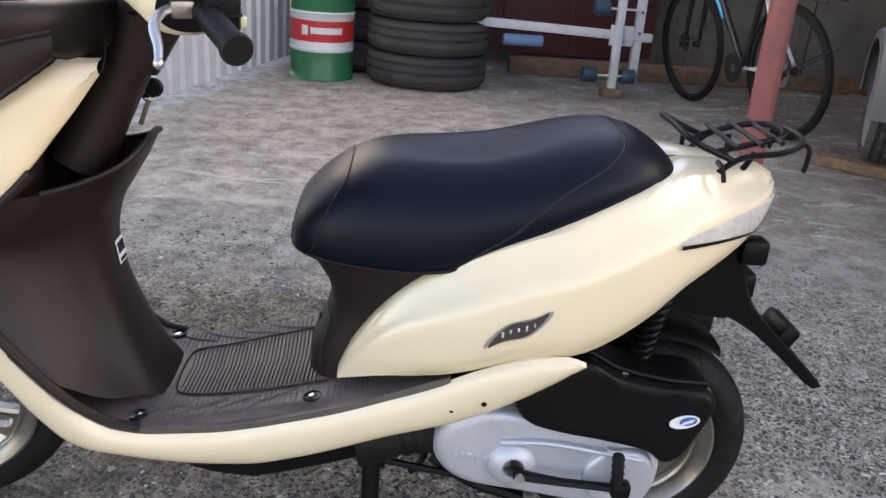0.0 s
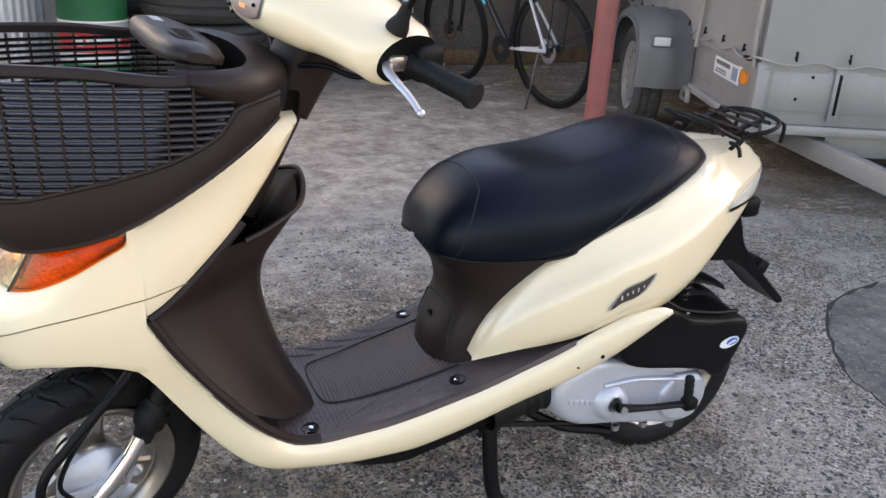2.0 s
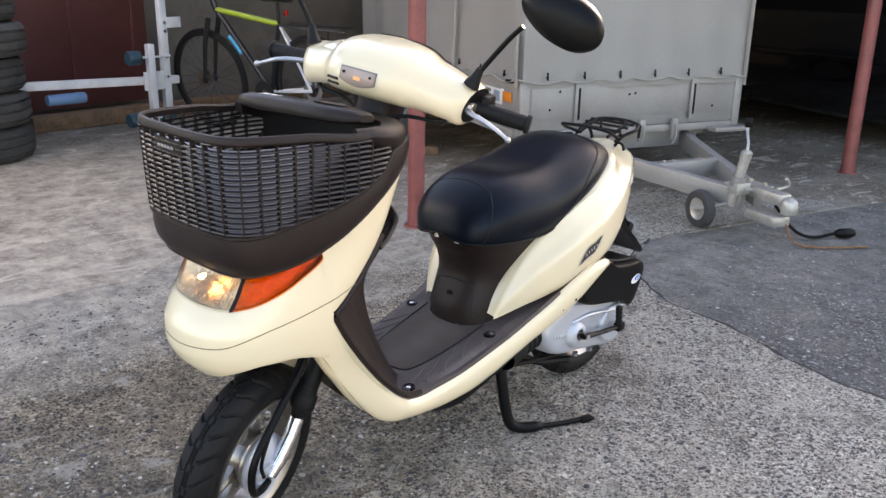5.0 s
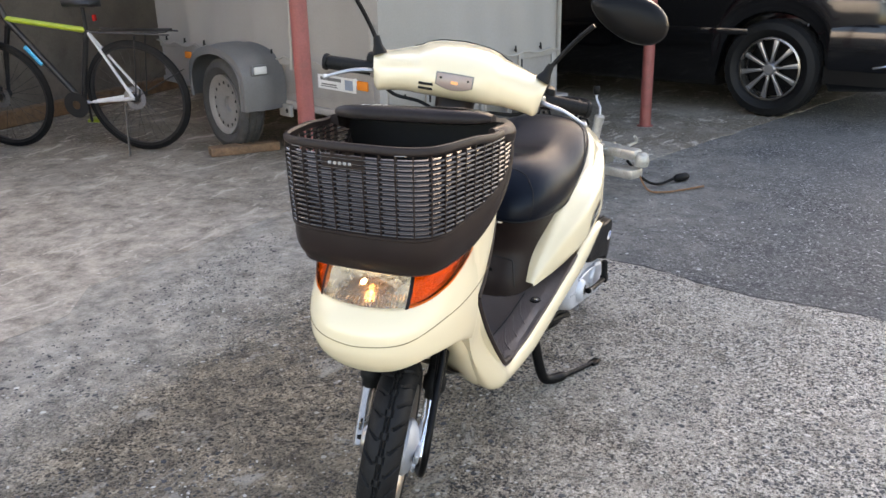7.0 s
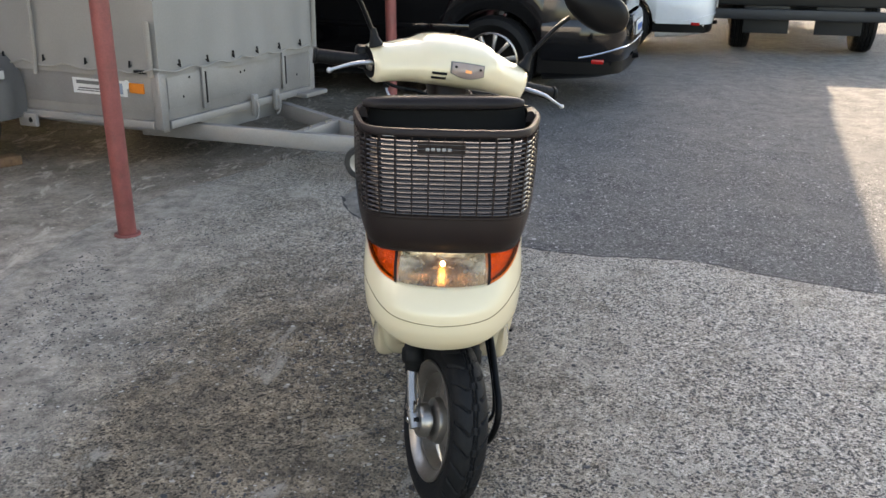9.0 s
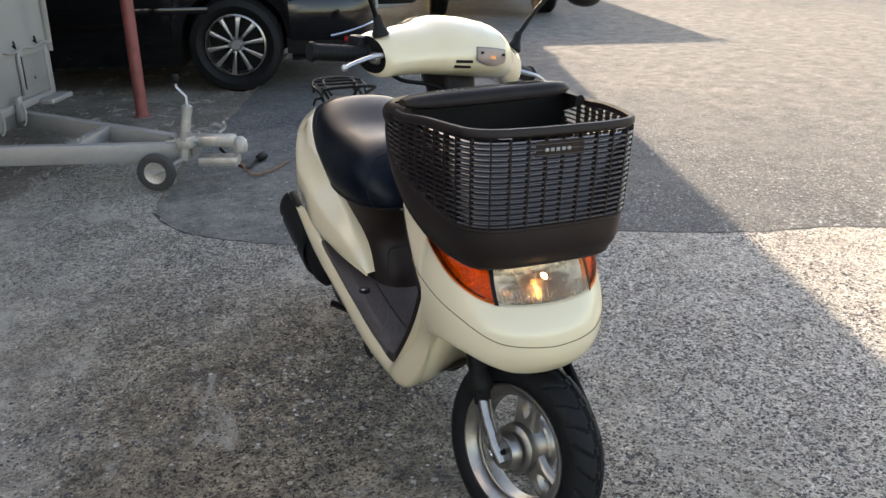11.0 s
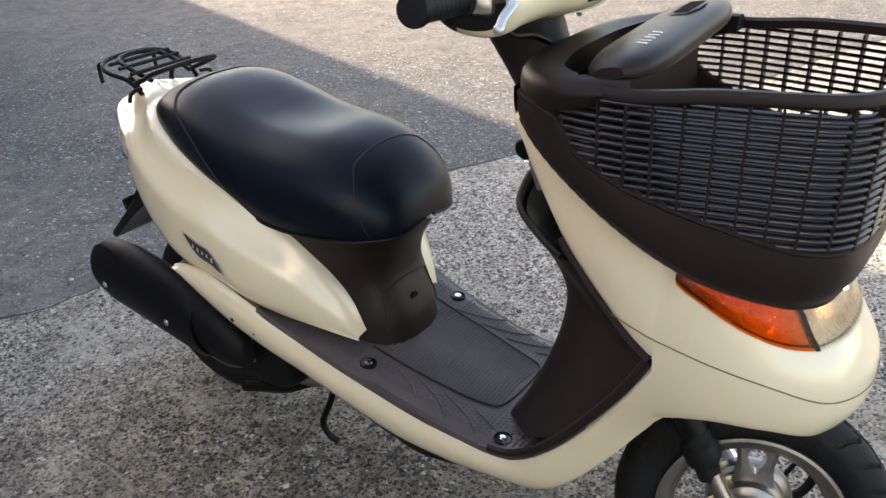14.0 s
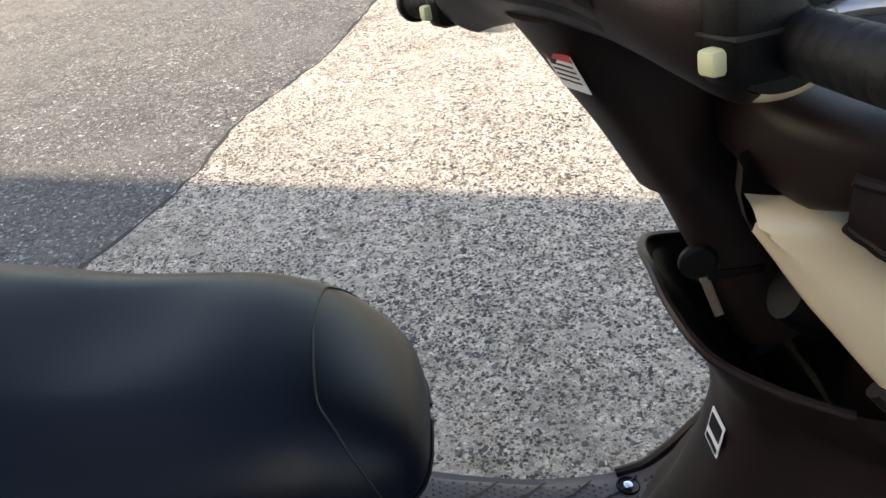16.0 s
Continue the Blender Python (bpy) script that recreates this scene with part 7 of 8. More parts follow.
# ---- covered box trailer ----
M_TGREY = mat("grey_galvanised_steel", (0.29, 0.275, 0.26), rough=0.5, metal=0.3, var=0.12, scale=4, dirt=0.3, dirt_col=(0.22, 0.2, 0.18))
M_TARP = mat("grey_tarpaulin", (0.27, 0.255, 0.235), rough=0.55, var=0.08, scale=2.0, bump=0.35, bump_scale=6, dirt=0.2, dirt_col=(0.25, 0.24, 0.22))
M_TGUARD = mat("grey_plastic_mudguard", (0.13, 0.128, 0.125), rough=0.55, var=0.12, scale=6, dirt=0.3, dirt_col=(0.14, 0.13, 0.12))
M_WORN = mat("worn_zinc_steel", (0.42, 0.40, 0.36), rough=0.45, metal=0.5, var=0.2, scale=14, dirt=0.55, dirt_col=(0.20, 0.17, 0.13))
M_ROPE = mat("grey_rope", (0.30, 0.28, 0.25), rough=0.9)
M_DECAL = mat("pale_decal", (0.62, 0.62, 0.6), rough=0.5)
M_BLUEGREY = mat("faded_blue_print", (0.22, 0.27, 0.34), rough=0.5)
M_ORANGE = mat("orange_reflector", (0.75, 0.22, 0.03), rough=0.25)
TR = axes((2.24, 1.53, 0), (0.907, -0.42, 0), (0.42, 0.907, 0))
trailer = thing("box_trailer", "grey steel box trailer under a grey tarpaulin cover", "trailer", TR)
TW, TL, ZB, ZM, ZT = 1.50, 2.9, 0.345, 0.610, 1.80


def tbox(name, x0, x1, y0, y1, z0, z1, material, parent=None, bevel=0.006, label=""):
    return part(name, box((x0 + x1) / 2, (y0 + y1) / 2, (z0 + z1) / 2, x1 - x0, y1 - y0, z1 - z0, bevel), material, parent or trailer, label)


tbox("floor_panel", 0.02, TW - 0.02, 0.02, TL - 0.02, ZB + 0.02, ZB + 0.05, M_TGREY)
for nm, a in (("side_board", (0, 0.03, 0, TL)), ("side_board", (TW - 0.03, TW, 0, TL)), ("front_board", (0.03, TW - 0.03, 0, 0.03)), ("rear_board", (0.03, TW - 0.03, TL - 0.03, TL))):
    tbox(nm, a[0], a[1], a[2], a[3], ZB, ZM, M_TGREY)
# pressed panel fields, corner posts and the folded lower flange of the boards
tbox("panel_field", 0.06, TW - 0.08, -0.006, 0.0, 0.405, ZM - 0.02, M_TGREY, bevel=0.003)
tbox("panel_field", -0.006, 0.0, 0.05, 1.0, 0.40, ZM - 0.02, M_TGREY, bevel=0.003)
tbox("corner_post", -0.010, 0.045, -0.012, 0.05, 0.30, ZM, M_TGREY, bevel=0.008)
tbox("corner_post", TW - 0.045, TW + 0.010, -0.012, 0.05, 0.30, ZM, M_TGREY, bevel=0.008)
tbox("bottom_rail", -0.018, 0.05, 0.051, TL, ZB - 0.045, ZB - 0.001, M_TGREY)
tbox("bottom_rail", 0.051, TW - 0.05, -0.020, 0.04, ZB - 0.045, ZB - 0.001, M_TGREY)
for x in (0.33, 1.12):
    tbox("stake", x, x + 0.05, -0.026, -0.007, 0.37, ZM + 0.004, M_TGREY)
    tbox("stake_slot", x + 0.018, x + 0.032, -0.028, -0.024, 0.40, ZM - 0.03, M_BLACK, bevel=0.001)
for x in (0.76, 0.99):
    la = tbox("latch", x, x + 0.045, -0.050, -0.022, 0.255, 0.385, M_TGREY)
    part("latch_hook", tube(spline([(x + 0.02, -0.055, 0.35), (x + 0.025, -0.064, 0.30), (x + 0.015, -0.060, 0.245), (x, -0.052, 0.232)], 8), 0.006, 6), M_TGREY, la)
part("towing_step", box(1.40, -0.05, 0.305, 0.26, 0.10, 0.030, 0.008, m=None), M_TGREY, trailer)
tbox("front_beam", 0.38, 1.26, 0.06, 0.12, 0.195, 0.297, M_TGREY)
for x in (0.14, TW - 0.20):
    tbox("chassis_beam", x, x + 0.06, 0.125, TL, ZB - 0.10, ZB + 0.018, M_TGREY)
for x, z in ((0.24, 0.56), (0.70, 0.53), (0.74, 0.535), (0.57, 0.585), (1.30, 0.44), (0.18, 0.46)):
    part("rust_spot", lathe([(0, 0.003), (0.006, 0.002), (0.008, 0.0)], 8, pose(x, -0.006, z, 90)), M_BLACK, trailer)
lash = tbox("lashing_plate", -0.045, -0.019, 0.92, 1.06, 0.245, 0.325, M_TGREY, bevel=0.006)
part("lashing_hole", lathe([(0, 0.0), (0.016, 0.0)], 12, pose(-0.046, 0.96, 0.285, 0, -90)), M_BLACK, lash)
part("corner_latch", box(-0.024, 0.10, 0.615, 0.026, 0.07, 0.018, 0.004), M_BLACK, trailer)
for a, b in (((-0.020, 0.03, ZM - 0.02), (-0.030, 0.02, 0.88)), ((TW + 0.012, -0.014, ZM - 0.05), (TW + 0.016, -0.016, ZT - 0.05))):
    part("corner_strap", tube([a, tuple((Vector(a) + Vector(b)) / 2 + Vector((-0.012, -0.012, 0))), b], 0.020, 8, flat=0.35), M_ROPE, trailer)
# tarpaulin: a sagging, softly creased cover over hoops
rows = []
_nz = 22
for k in range(_nz + 1):
    z = ZM - 0.03 + (ZT - ZM + 0.03) * k / _nz
    ring = []
    for (ax, ay), (bx, by), cnt in (((0, 0), (TW, 0), 26), ((TW, 0), (TW, TL), 30), ((TW, TL), (0, TL), 26), ((0, TL), (0, 0), 44)):
        for j in range(cnt):
            u = j / cnt
            x, y = ax + (bx - ax) * u, ay + (by - ay) * u
            nx, ny = (by - ay), -(bx - ax)
            ln = math.hypot(nx, ny)
            nx, ny = nx / ln, ny / ln
            w = noise.noise(Vector((x * 2.2 + z * 0.7, y * 2.2, z * 1.3))) * 0.034 + noise.noise(Vector((x * 7, y * 7, z * 2.5 + 4))) * 0.014
            e = min(u, 1 - u)
            out = 0.012 + w * min(1, e * 10)
            out += 0.012 * abs(math.sin(u * math.pi * (4 if cnt < 40 else 8))) * max(0, 1 - k / 5)
            ring.append((x + nx * out, y + ny * out, z))
    rows.append(ring)
rows.append([(TW / 2 + (p[0] - TW / 2) * 0.9, TL / 2 + (p[1] - TL / 2) * 0.95, ZT + 0.05) for p in rows[-1]])
part("tarpaulin", skin(rows, True, True), M_TARP, trailer, "grey creased tarpaulin cover", smooth=70)
for k in range(9):
    y = 0.16 + k * 0.32
    part("rope_hook", tube([(-0.022, y, ZM + 0.035), (-0.034, y, ZM + 0.025), (-0.030, y, ZM + 0.06)], 0.006, 6), M_BLACK, trailer)
for k in range(6):
    x = 0.14 + k * 0.235
    part("rope_hook", tube([(x, -0.024, ZM + 0.035), (x, -0.038, ZM + 0.02), (x, -0.032, ZM + 0.06)], 0.006, 6), M_BLACK, trailer)
rope = []
for k in range(49):
    y = TL - TL * k / 48
    rope.append((-0.032, y, ZM + 0.025 - 0.03 * abs(math.sin(y / 0.32 * math.pi))))
for k in range(1, 31):
    x = TW * k / 30
    rope.append((x, -0.034, ZM + 0.02 - 0.022 * abs(math.sin(x / 0.235 * math.pi))))
part("cover_rope", tube(rope, 0.006, 6), M_ROPE, trailer)
part("strap_end", tube([(-0.034, 0.83, 1.25), (-0.05, 0.83, 1.0), (-0.046, 0.85, 0.68), (-0.05, 0.86, 0.56)], 0.012, 6), M_ROPE, trailer)
dcl = part("decal", box(-0.0085, 0.42, 0.510, 0.002, 0.40, 0.085, 0), M_DECAL, trailer)
for y, z, w, h in ((0.48, 0.530, 0.22, 0.020), (0.50, 0.497, 0.16, 0.008), (0.50, 0.484, 0.18, 0.006)):
    part("decal_bar", box(-0.0100, y, z, 0.002, w, h, 0), M_TGUARD, dcl)
part("decal_picture", box(-0.0100, 0.29, 0.510, 0.002, 0.08, 0.060, 0), M_BLUEGREY, dcl)
part("side_reflector", box(-0.014, 0.145, 0.521, 0.014, 0.10, 0.055, 0.004), M_ORANGE, trailer)
part("round_seal", lathe([(0, 0.003), (0.022, 0.003), (0.024, 0)], 16, pose(-0.006, 0.222, 0.535, 0, -90)), M_DECAL, trailer)
part("side_reflector", box(-0.014, TL - 0.5, 0.54, 0.014, 0.10, 0.05, 0.004), M_ORANGE, trailer)
# wheels and mudguards
for yy in (1.40,):
    for sx in (-0.20, TW + 0.20):
        w = part("wheel", tyre_mesh(0.305, 0.17, 0.19, 3), M_OLDTYRE, trailer)
        w.matrix_local = pose(sx - 0.085, yy, 0.305, 0, 90)
        d = part("wheel_disc", lathe([(0.0, 0.075), (0.05, 0.075), (0.055, 0.055), (0.10, 0.055), (0.125, 0.035), (0.165, 0.035), (0.185, 0.015), (0.20, 0.012), (0.20, 0.03), (0.19, 0.09)], 40), M_TGREY, w, "dull grey steel wheel disc")
        for k in range(14):
            a = 2 * math.pi * k / 14
            part("vent_hole", lathe([(0, 0.031), (0.011, 0.031)], 10, pose(0.145 * math.cos(a), 0.145 * math.sin(a), 0)), M_BLACK, d)
    for x0, x1 in ((-0.315, -0.012), (TW + 0.315, TW + 0.012)):
        # boxy plastic guard: straight flanks, arched top, a turned-in outer lip and a raised band
        arch = spline([(yy - 0.385, 0.30), (yy - 0.395, 0.42), (yy - 0.385, 0.54), (yy - 0.30, 0.635), (yy - 0.15, 0.685), (yy, 0.70), (yy + 0.15, 0.685), (yy + 0.30, 0.635), (yy + 0.385, 0.54), (yy + 0.395, 0.42), (yy + 0.385, 0.34)], 36)
        g = []
        for y, z in arch:
            q = Vector((yy - y, 0.33 - z)).normalized()
            g.append([(x0, y + q.x * 0.055, z + q.y * 0.055), (x0, y + q.x * 0.012, z + q.y * 0.012), (x0 + (x1 - x0) * 0.05, y, z), (x0 + (x1 - x0) * 0.30, y, z), (x0 + (x1 - x0) * 0.34, y - q.x * 0.010, z - q.y * 0.010), (x0 + (x1 - x0) * 0.70, y - q.x * 0.010, z - q.y * 0.010), (x0 + (x1 - x0) * 0.74, y, z), (x1, y, z)])
        mg = part("mudguard", thick(skin(g), 0.006), M_TGUARD, trailer, "scuffed grey plastic mudguard")
        part("guard_edge", tube([(x0 - 0.002, y + (yy - y) * 0.14, z + (0.33 - z) * 0.14) for y, z in arch], 0.006, 6), M_TGUARD, mg)
lampb = part("marker_lamp", box(-0.20, 1.005, 0.560, 0.12, 0.030, 0.070, 0.012), M_TGUARD, trailer)
part("lamp_lens", box(-0.20, 0.988, 0.560, 0.090, 0.010, 0.046, 0.004), M_DECAL, lampb)
# drawbar, jockey wheel, coupling
CPL = Vector((0.735, -1.13, 0.165))
for x in (0.22, TW - 0.24):
    a, b = Vector((x, 0.35, 0.255)), CPL + Vector((-0.050 if x < 0.7 else 0.050, 0.08, 0.0))
    d = (b - a)
    part("drawbar", box(0, 0, 0, d.length, 0.055, 0.095, 0.008, m=axes((a + b) / 2, d, (0, 0, 1)) @ pose(0, 0, 0, 90)), M_TGREY, trailer)
cm = part("cross_member", box(0.74, -0.52, 0.205, 0.42, 0.06, 0.080, 0.006), M_TGREY, trailer)
for x in (0.60, 0.66, 0.83, 0.88):
    part("member_bolt", lathe([(0, 0.008), (0.008, 0.008), (0.009, 0)], 6, pose(x, -0.52, 0.245)), M_RIM, cm)
part("coupling_body", box(CPL.x, CPL.y - 0.03, CPL.z + 0.045, 0.075, 0.24, 0.060, 0.018), M_WORN, trailer)
part("coupling_head", lathe([(0, -0.045), (0.034, -0.045), (0.040, -0.02), (0.036, 0.012), (0.02, 0.030), (0, 0.034)], 20, pose(CPL.x + 0.005, CPL.y - 0.165, CPL.z + 0.030)), M_WORN, trailer)
part("coupling_handle", tube(spline([(CPL.x, CPL.y - 0.12, CPL.z + 0.065), (CPL.x + 0.02, CPL.y - 0.06, CPL.z + 0.075), (CPL.x + 0.05, CPL.y - 0.06, CPL.z + 0.080), (CPL.x + 0.075, CPL.y - 0.075, CPL.z + 0.095), (CPL.x + 0.062, CPL.y - 0.078, CPL.z + 0.118), (CPL.x + 0.048, CPL.y - 0.080, CPL.z + 0.128)], 16), 0.008, 8), M_WORN, trailer)
part("coupling_plate", box(CPL.x, CPL.y + 0.11, CPL.z + 0.056, 0.17, 0.16, 0.016, 0.004), M_WORN, trailer)
part("coupling_skid", box(CPL.x - 0.02, CPL.y - 0.06, CPL.z - 0.055, 0.10, 0.20, 0.050, 0.010), M_WORN, trailer)
for dx in (-0.055, 0.055):
    for dy in (0.06, 0.16):
        part("coupling_bolt", lathe([(0, 0.014), (0.010, 0.014), (0.012, 0.0)], 6, pose(CPL.x + dx, CPL.y + dy, CPL.z + 0.064)), M_RIM, trailer)
J0, J1 = Vector((0.628, -1.03, 0.135)), Vector((0.652, -1.075, 0.405))
JD = (J1 - J0)
jm = Matrix.Translation(J0) @ JD.to_track_quat("Z", "Y").to_matrix().to_4x4()
jt = part("jack_tube", lathe([(0, 0.0), (0.020, 0.0), (0.020, 0.12), (0.024, 0.12), (0.024, 0.235), (0.027, 0.237), (0.027, 0.272), (0.016, 0.282), (0, 0.282)], 18, jm), M_WORN, trailer)
part("jack_collar", lathe([(0.028, 0.10), (0.033, 0.10), (0.033, 0.15), (0.028, 0.15)], 18, jm), M_TGREY, jt)
part("jack_crank", tube([J1, J1 + Vector((0.0, 0.0, 0.045)), J1 + Vector((0.035, 0.055, 0.085)), J1 + Vector((0.037, 0.057, 0.115))], 0.007, 6), M_SILVER, trailer)
part("crank_knob", lathe([(0, 0), (0.015, 0), (0.018, 0.012), (0.018, 0.038), (0.014, 0.045), (0, 0.045)], 14, pose(J1.x + 0.037, J1.y + 0.057, J1.z + 0.105)), M_BLACK, trailer)
part("jack_clamp", box(0.650, -1.05, 0.225, 0.085, 0.075, 0.060, 0.010), M_WORN, trailer)
WJ = Vector((0.545, -0.917, 0.096))
for dx in (-0.036, 0.036):
    part("wheel_fork", tube([J0 + Vector((dx * 0.6, 0, 0.01)), (J0 + WJ) / 2 + Vector((dx, 0, 0.0)), WJ + Vector((dx, 0, 0))], [0.016, 0.015, 0.013], 8, flat=0.5), M_WORN, trailer)
jw = part("jockey_wheel", lathe([(0.055, -0.022), (0.075, -0.026), (0.090, -0.022), (0.096, 0.0), (0.090, 0.022), (0.075, 0.026), (0.055, 0.022)], 30, axes(WJ, (0, 1, 0), (0, 0, 1))), M_OLDTYRE, trailer)
part("hub_disc", lathe([(0.0, -0.030), (0.014, -0.030), (0.016, -0.012), (0.040, -0.010), (0.056, -0.020), (0.056, 0.020), (0.040, 0.010), (0.016, 0.012), (0.014, 0.030), (0, 0.030)], 24, axes(WJ, (0, 1, 0), (0, 0, 1))), M_WORN, jw)
PLG = Vector((1.045, -1.30, 0.026))
cable = [(CPL.x + 0.03, CPL.y - 0.05, 0.16), (CPL.x + 0.10, CPL.y - 0.12, 0.05), (CPL.x + 0.19, CPL.y - 0.15, 0.014), tuple(PLG)]
part("light_cable", tube(spline(cable, 20), 0.008, 8), M_BLACK, trailer)
part("plug", lathe([(0, 0), (0.012, 0), (0.022, 0.02), (0.024, 0.08), (0.016, 0.10), (0, 0.10)], 16, Matrix.Translation(PLG) @ Vector((0.9, -0.2, 0)).to_track_quat("Z", "Y").to_matrix().to_4x4()), M_BLACK, trailer)
chain = [(CPL.x, CPL.y - 0.14, 0.13), (CPL.x + 0.03, CPL.y - 0.20, 0.02), (CPL.x + 0.10, CPL.y - 0.26, 0.008), (CPL.x + 0.20, CPL.y - 0.30, 0.008), (CPL.x + 0.34, CPL.y - 0.34, 0.008)]
M_RUST = mat("rusty_chain", (0.20, 0.10, 0.05), rough=0.8, var=0.3, scale=50)
_c = spline(chain, 26)
for a, b in zip(_c, _c[1:]):
    part("chain_link", tube([a, b], 0.0055, 5), M_RUST, trailer)


# ---- parked vehicles ----
M_CARBLACK = mat("black_car_paint", (0.003, 0.003, 0.0036), rough=0.10, var=0.1, spec=0.35, coat=0.25)
M_CARWHITE = mat("white_car_paint", (0.72, 0.73, 0.74), rough=0.2, var=0.02, coat=0.6, dirt=0.1)
M_GLASSD = mat("dark_car_glass", (0.01, 0.011, 0.012), rough=0.05)
M_ALLOY = mat("bright_alloy", (0.30, 0.30, 0.305), rough=0.30, metal=0.8, var=0.06)
M_PLATE = mat("plate_white", (0.6, 0.61, 0.6), rough=0.4)


def road_wheel(parent, x, y, r, side, spokes=10):
    """side: -1 faces -y, 1 faces +y."""
    w = part("wheel", tyre_mesh(r, 0.25, r * 0.63, 4), M_TYRE, parent)
    w.matrix_local = pose(x, y, r, 90 if side < 0 else -90)
    rim = part("rim", lathe([(r * 0.63, 0.06), (r * 0.635, 0.215), (r * 0.655, 0.225), (r * 0.615, 0.23), (r * 0.595, 0.20), (r * 0.595, 0.13)], 44), M_SLIDER, w)
    part("wheel_back", lathe([(0, 0.10), (r * 0.60, 0.10)], 40), M_BLACK, w)
    part("brake_disc", lathe([(0.05, 0.11), (r * 0.5, 0.11), (r * 0.5, 0.12), (0.05, 0.12)], 30), M_BLACK, w)
    for k in range(spokes):
        part("spoke", slab([(0.04, -0.009), (r * 0.30, -0.011), (r * 0.60, -0.019), (r * 0.60, 0.019), (r * 0.30, 0.011), (0.04, 0.009)], 0.03, pose(0, 0, 0.185, 0, 0, 360 * k / spokes + 9), 0.005), M_ALLOY, rim)
    part("hub_cap", lathe([(0, 0.225), (0.035, 0.225), (0.05, 0.21), (0.06, 0.18)], 24), M_ALLOY, rim)
    for k in range(5):
        a = 2 * math.pi * k / 5
        part("wheel_nut", lathe([(0, 0.22), (0.01, 0.22), (0.012, 0.20)], 8, pose(0.055 * math.cos(a), 0.055 * math.sin(a), 0)), M_CHROME, rim)
    return w


def car(name, label, at, paint, r):
    """A tall estate car: x runs from the rear bumper forwards, y = 0 on its near side, 1.85 m wide."""
    c = thing(name, label, "car", at)
    WX = (1.02, 3.75)
    st = [(0.0, 0.36, 0.80, 0.12), (0.04, 0.28, 0.98, 0.06), (0.15, 0.25, 1.10, 0.02), (0.5, 0.22, 1.12, 0.0), (1.02, 0.20, 1.10, -0.01), (2.2, 0.18, 1.06, 0.0), (3.6, 0.20, 1.02, 0.01), (4.3, 0.34, 0.92, 0.06), (4.6, 0.40, 0.75, 0.25)]
    rows = []
    for k in range(93):
        x = 4.6 * k / 92
        zb, zt, tuck = (itp(x, [(s[0], s[i]) for s in st]) for i in (1, 2, 3))
        for wx in WX:
            if abs(x - wx) < r + 0.045:
                zb = max(zb, r + math.sqrt(max(0, (r + 0.045) ** 2 - (x - wx) ** 2)))
        h = zt - zb
        near = [(0.10 + tuck, zb), (0.03 + tuck, zb + 0.06 * h), (0.0 + tuck, zb + 0.35 * h), (0.0 + tuck, zb + 0.6 * h), (0.035 + tuck, zb + 0.9 * h), (0.09 + tuck, zt)]
        rows.append([(x, y, z) for y, z in near] + [(x, 1.85 - y, z) for y, z in reversed(near)])
    body = part("body", skin(rows, True, True), paint, c, smooth=50)
    cab = [(0.12, 1.10, 0.10), (0.30, 1.55, 0.2), (0.55, 1.70, 0.25), (2.2, 1.72, 0.25), (2.9, 1.60, 0.22), (3.6, 1.05, 0.12)]
    rows = []
    for x, zt, tuck in cab:
        rows.append([(x, 0.10, 1.02), (x, 0.10 + tuck * 0.3, 1.02 + (zt - 1.02) * 0.4), (x, 0.08 + tuck, zt - 0.03), (x, 0.2 + tuck, zt), (x, 1.65 - tuck, zt), (x, 1.77 - tuck, zt - 0.03), (x, 1.75 - tuck * 0.3, 1.02 + (zt - 1.02) * 0.4), (x, 1.75, 1.02)])
    part("cabin", skin(rows, False, True), M_GLASSD, c)
    for wx in WX:
        road_wheel(c, wx, 0.235, r, -1)
        part("arch_liner", lathe([(r + 0.044, 0.03), (r + 0.044, 0.30)], 24, pose(wx, 0.03, r, -90, 0, 0), 0.5), M_BLACK, c)
        road_wheel(c, wx, 1.615, r, 1)
    # bumper wrapped round both rear corners, with a bright strip along its lower edge
    def bumper_line(o):
        half = [(0.60, 1.853 + o), (0.40, 1.856 + o), (0.16, 1.850 + o), (0.03, 1.800 + o * 0.8), (-0.035 - o * 0.8, 1.68 + o * 0.3), (-0.060 - o, 1.40), (-0.068 - o, 0.925)]
        return spline(half + [(x, 1.85 - y) for x, y in reversed(half[:-1])], 48)

    rows = [[(x, y, z) for x, y in bumper_line(o)] for o, z in ((-0.03, 0.375), (-0.006, 0.38), (0.004, 0.42), (0.010, 0.50), (0.012, 0.58), (0.006, 0.65), (-0.010, 0.70), (-0.035, 0.715))]
    bumper = part("bumper", skin(rows), paint, c)
    line = bumper_line(0.010)
    part("bumper_strip", tube([(x, y, 0.405 + 0.085 * min(1.0, max(0.0, (0.34 - x) / 0.36)) ** 1.3) for x, y in line if x < 0.33], 0.008, 6), M_CHROME if paint is M_CARBLACK else paint, bumper, "bright strip")
    part("valance", skin([[(x + 0.03, 0.925 + (y - 0.925) * 0.97, z) for x, y in line] for z in (0.28, 0.40)]), M_BLACK, bumper)
    part("tow_bar", tube([(0.30, 0.95, 0.34), (0.0, 0.95, 0.33), (-0.10, 0.95, 0.35)], 0.025, 8), M_BLACK, c)
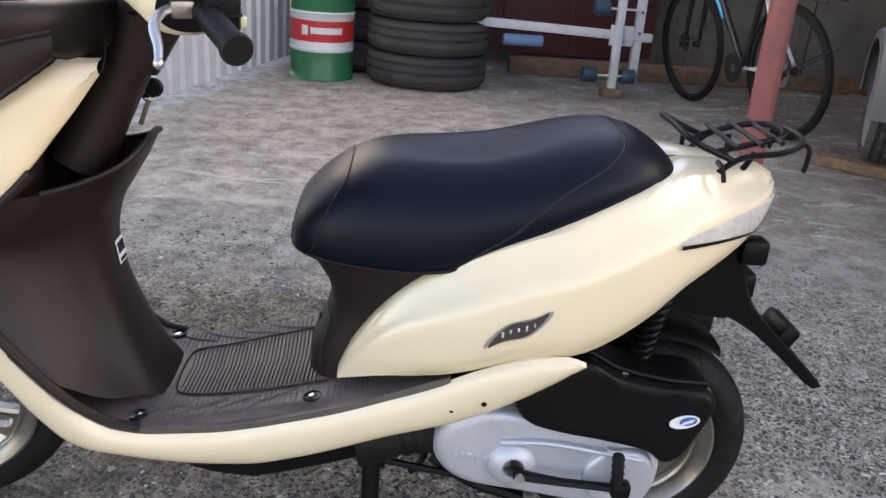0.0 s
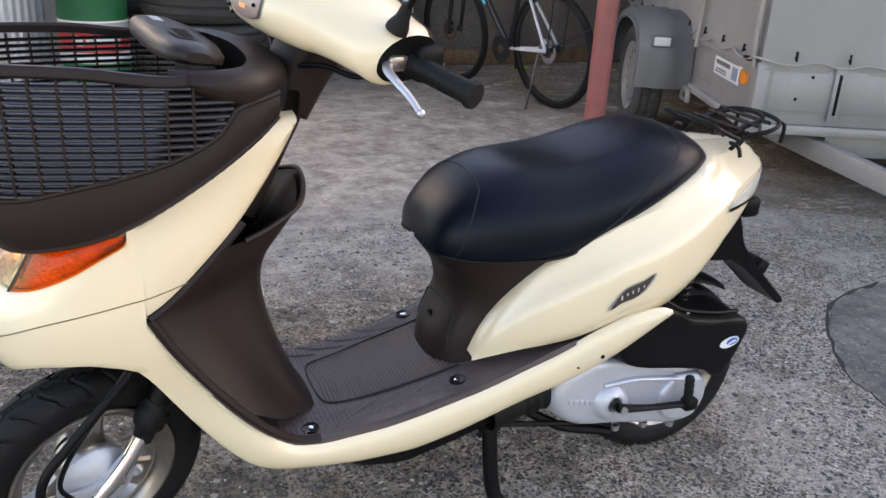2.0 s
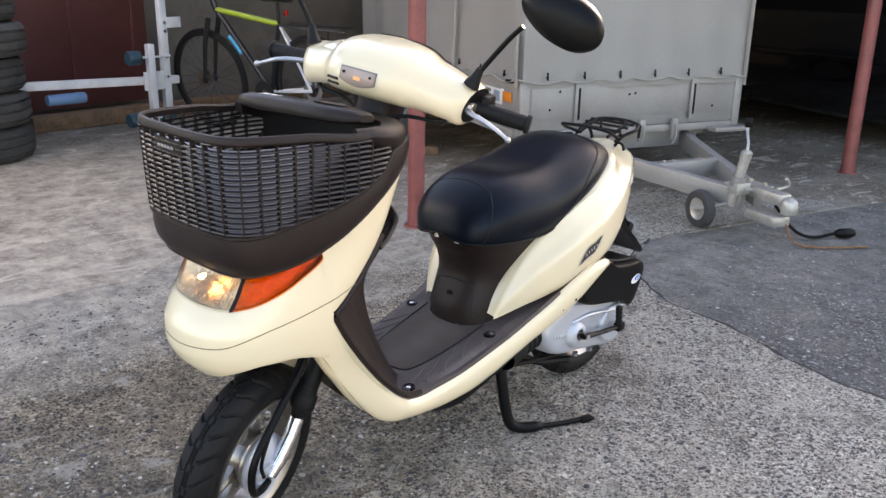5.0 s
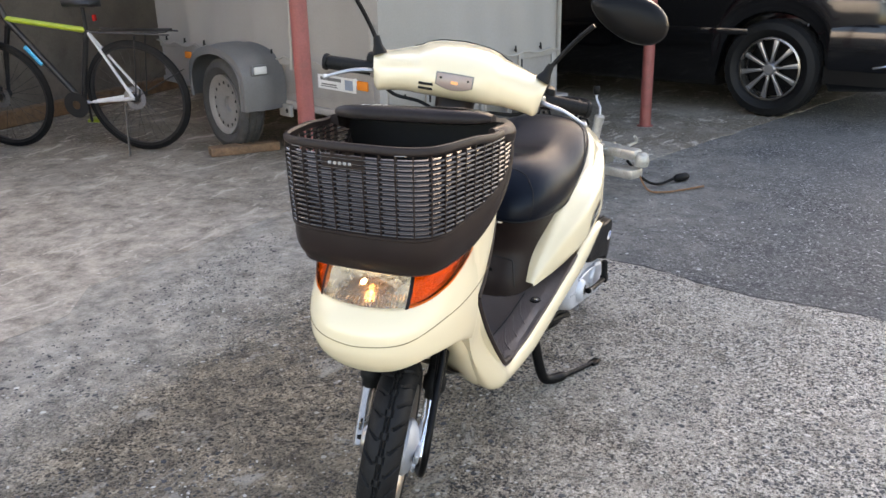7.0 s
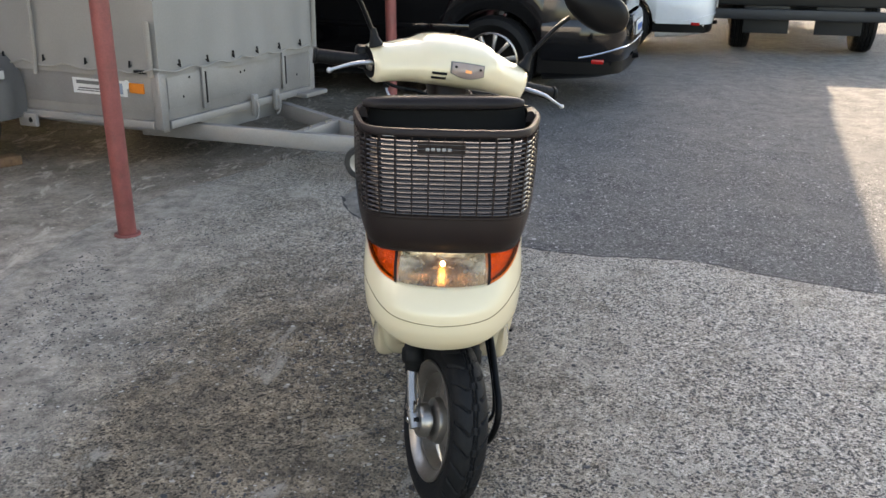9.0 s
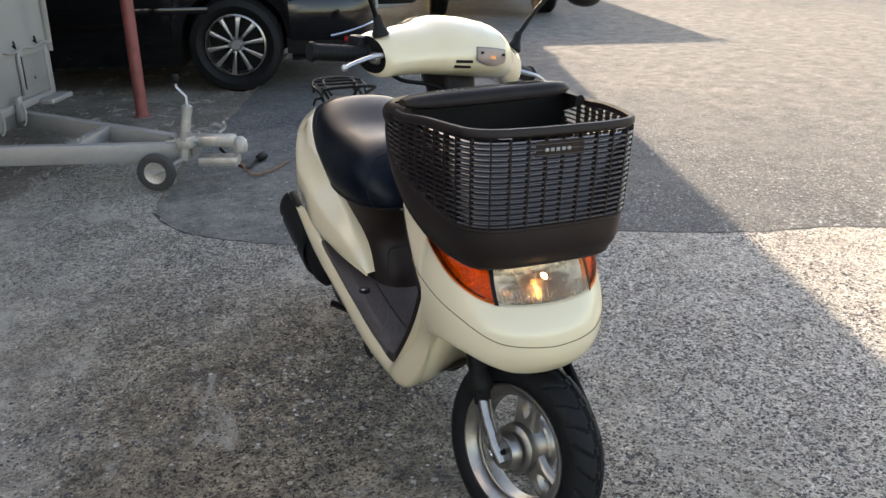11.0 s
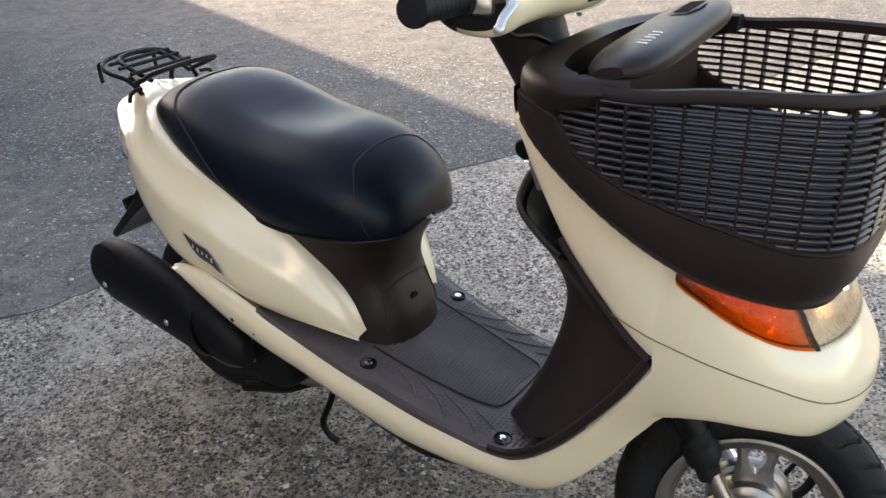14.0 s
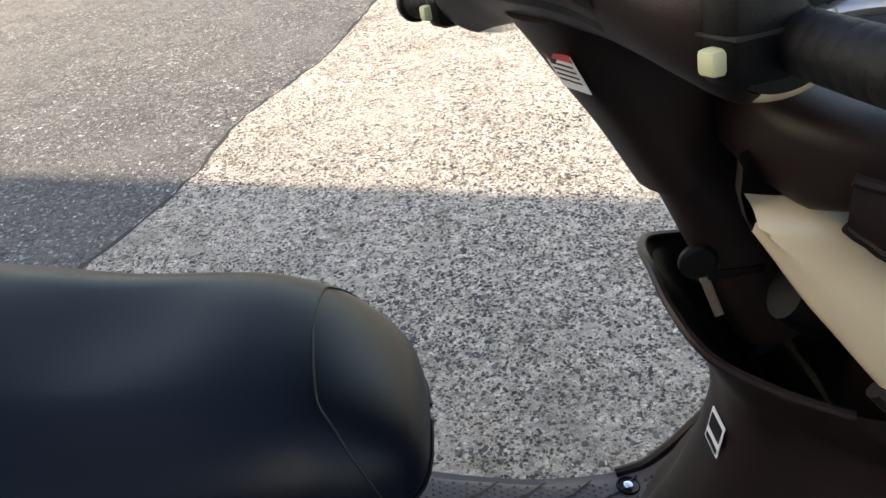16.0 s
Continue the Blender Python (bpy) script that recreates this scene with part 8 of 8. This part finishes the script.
    for near in (True, False):
        f = (lambda y: 1.85 - y) if near else (lambda y: y)
        part("lower_trim", box(0.40, f(0.06), 0.33, 0.42, 0.05, 0.07, 0.01), M_BLACK, c)
        part("reflector", box(0.14, f(-0.004), 0.385, 0.10, 0.02, 0.035, 0.006), M_RED, c)
        around = ((0.44, -0.006), (0.30, -0.004), (0.17, 0.006), (0.09, 0.035), (0.040, 0.10), (0.026, 0.24))
        tl = part("tail_lamp", thick(skin([[(x, f(y + 0.05 * max(0.0, z - 1.0)), z + 0.05 * x) for z in (0.865, 0.92, 1.00, 1.10)] for x, y in around]), 0.012), M_RED, c, "red tail lamp")
        part("reversing_lens", thick(skin([[(x, f(y - 0.002), z + 0.05 * x) for z in (0.832, 0.845, 0.864)] for x, y in around[1:]]), 0.012), M_CLEAR, tl, "clear lower lens")
        part("lamp_trim", tube([(x, f(y - 0.003), 0.880 + 0.05 * x) for x, y in around], 0.003, 6), M_CHROME, tl)
        part("side_strip", box(2.3, f(-0.004), 0.62, 2.2, 0.016, 0.05, 0.006), paint, c)
    pl = part("number_plate", box(-0.086, 0.95, 0.60, 0.012, 0.50, 0.115, 0.004), M_PLATE, c)
    part("plate_bar", box(-0.0935, 0.95, 0.60, 0.003, 0.38, 0.05, 0), M_BLUE, pl)
    return c


HX = Vector((0.30, 0.954, 0))
ACROSS = Vector((-0.954, 0.30, 0))
CARAT = axes(Vector((4.80, -0.40, 0.006)) - HX * 1.02 - ACROSS * 1.83, HX, ACROSS)
car("black_car", "glossy black estate car on bright multi-spoke wheels", CARAT, M_CARBLACK, 0.355)
CAR2 = axes(Vector((8.3, -2.15, 0.006)) - HX * 1.02 - ACROSS * 1.83, HX, ACROSS)
car("white_car", "white estate car parked beyond the black one", CAR2, M_CARWHITE, 0.34)

M_TRUCK = mat("dark_truck_paint", (0.015, 0.016, 0.018), rough=0.5, var=0.15)
tk = thing("lorry", "dark grey flatbed lorry with hanging mudflaps", "lorry", axes((7.85, -5.31, -0.002), (0.954, -0.30, 0), (0.30, 0.954, 0)))
part("bed", box(2.65, 1.1, 0.98, 5.1, 2.2, 0.14, 0.02), M_TRUCK, tk)
part("chassis", box(2.9, 1.1, 0.70, 4.4, 1.2, 0.40, 0.03), M_TRUCK, tk)
# two added boxes that block the bright ground beyond, below the bed
part("gap_block_1", box(2.5, 1.80, 0.62, 1.6, 0.50, 0.52, 0.03), M_TRUCK, tk)
part("gap_block_2", box(2.5, 0.40, 0.62, 1.6, 0.50, 0.52, 0.06), M_TRUCK, tk)
part("rear_chassis", box(0.55, 1.1, 0.74, 0.6, 2.0, 0.34, 0.03), M_TRUCK, tk)
part("tail_bar", box(0.10, 1.1, 0.48, 0.08, 2.1, 0.12, 0.01), M_TRUCK, tk)
for x in (0.9, 4.3):
    for y in (0.27, 1.74):
        w = part("wheel", tyre_mesh(0.45, 0.26, 0.26, 4), M_TYRE, tk)
        w.matrix_local = pose(x, y + 0.13, 0.45, 90)
        part("wheel_disc", lathe([(0, 0.14), (0.1, 0.14), (0.14, 0.06), (0.27, 0.06)], 24), M_TRUCK, w)
for y in (0.62, 1.45):
    part("mudflap", box(0.30, y, 0.57, 0.02, 0.53, 0.66, 0.004), M_TRUCK, tk)
# raised loading ramp at the rear: a steel sheet with rows of holes
_rb = bmesh.new()
_hn, _vn = 66, 21
_rv = [[_rb.verts.new((-0.03, 2.2 * i / _hn, 0.72 + 0.46 * j / _vn)) for j in range(_vn + 1)] for i in range(_hn + 1)]
_rr = random.Random(5)
for i in range(_hn):
    for j in range(_vn):
        if j % 3 == 1 and i % 3 == 1 and 0 < i < _hn - 2 and _rr.random() < 0.75:
            continue
        _rb.faces.new((_rv[i][j], _rv[i + 1][j], _rv[i + 1][j + 1], _rv[i][j + 1]))
part("loading_ramp", thick(_rb, 0.012), M_TRUCK, tk, "raised dark steel ramp with rows of holes", smooth=0)
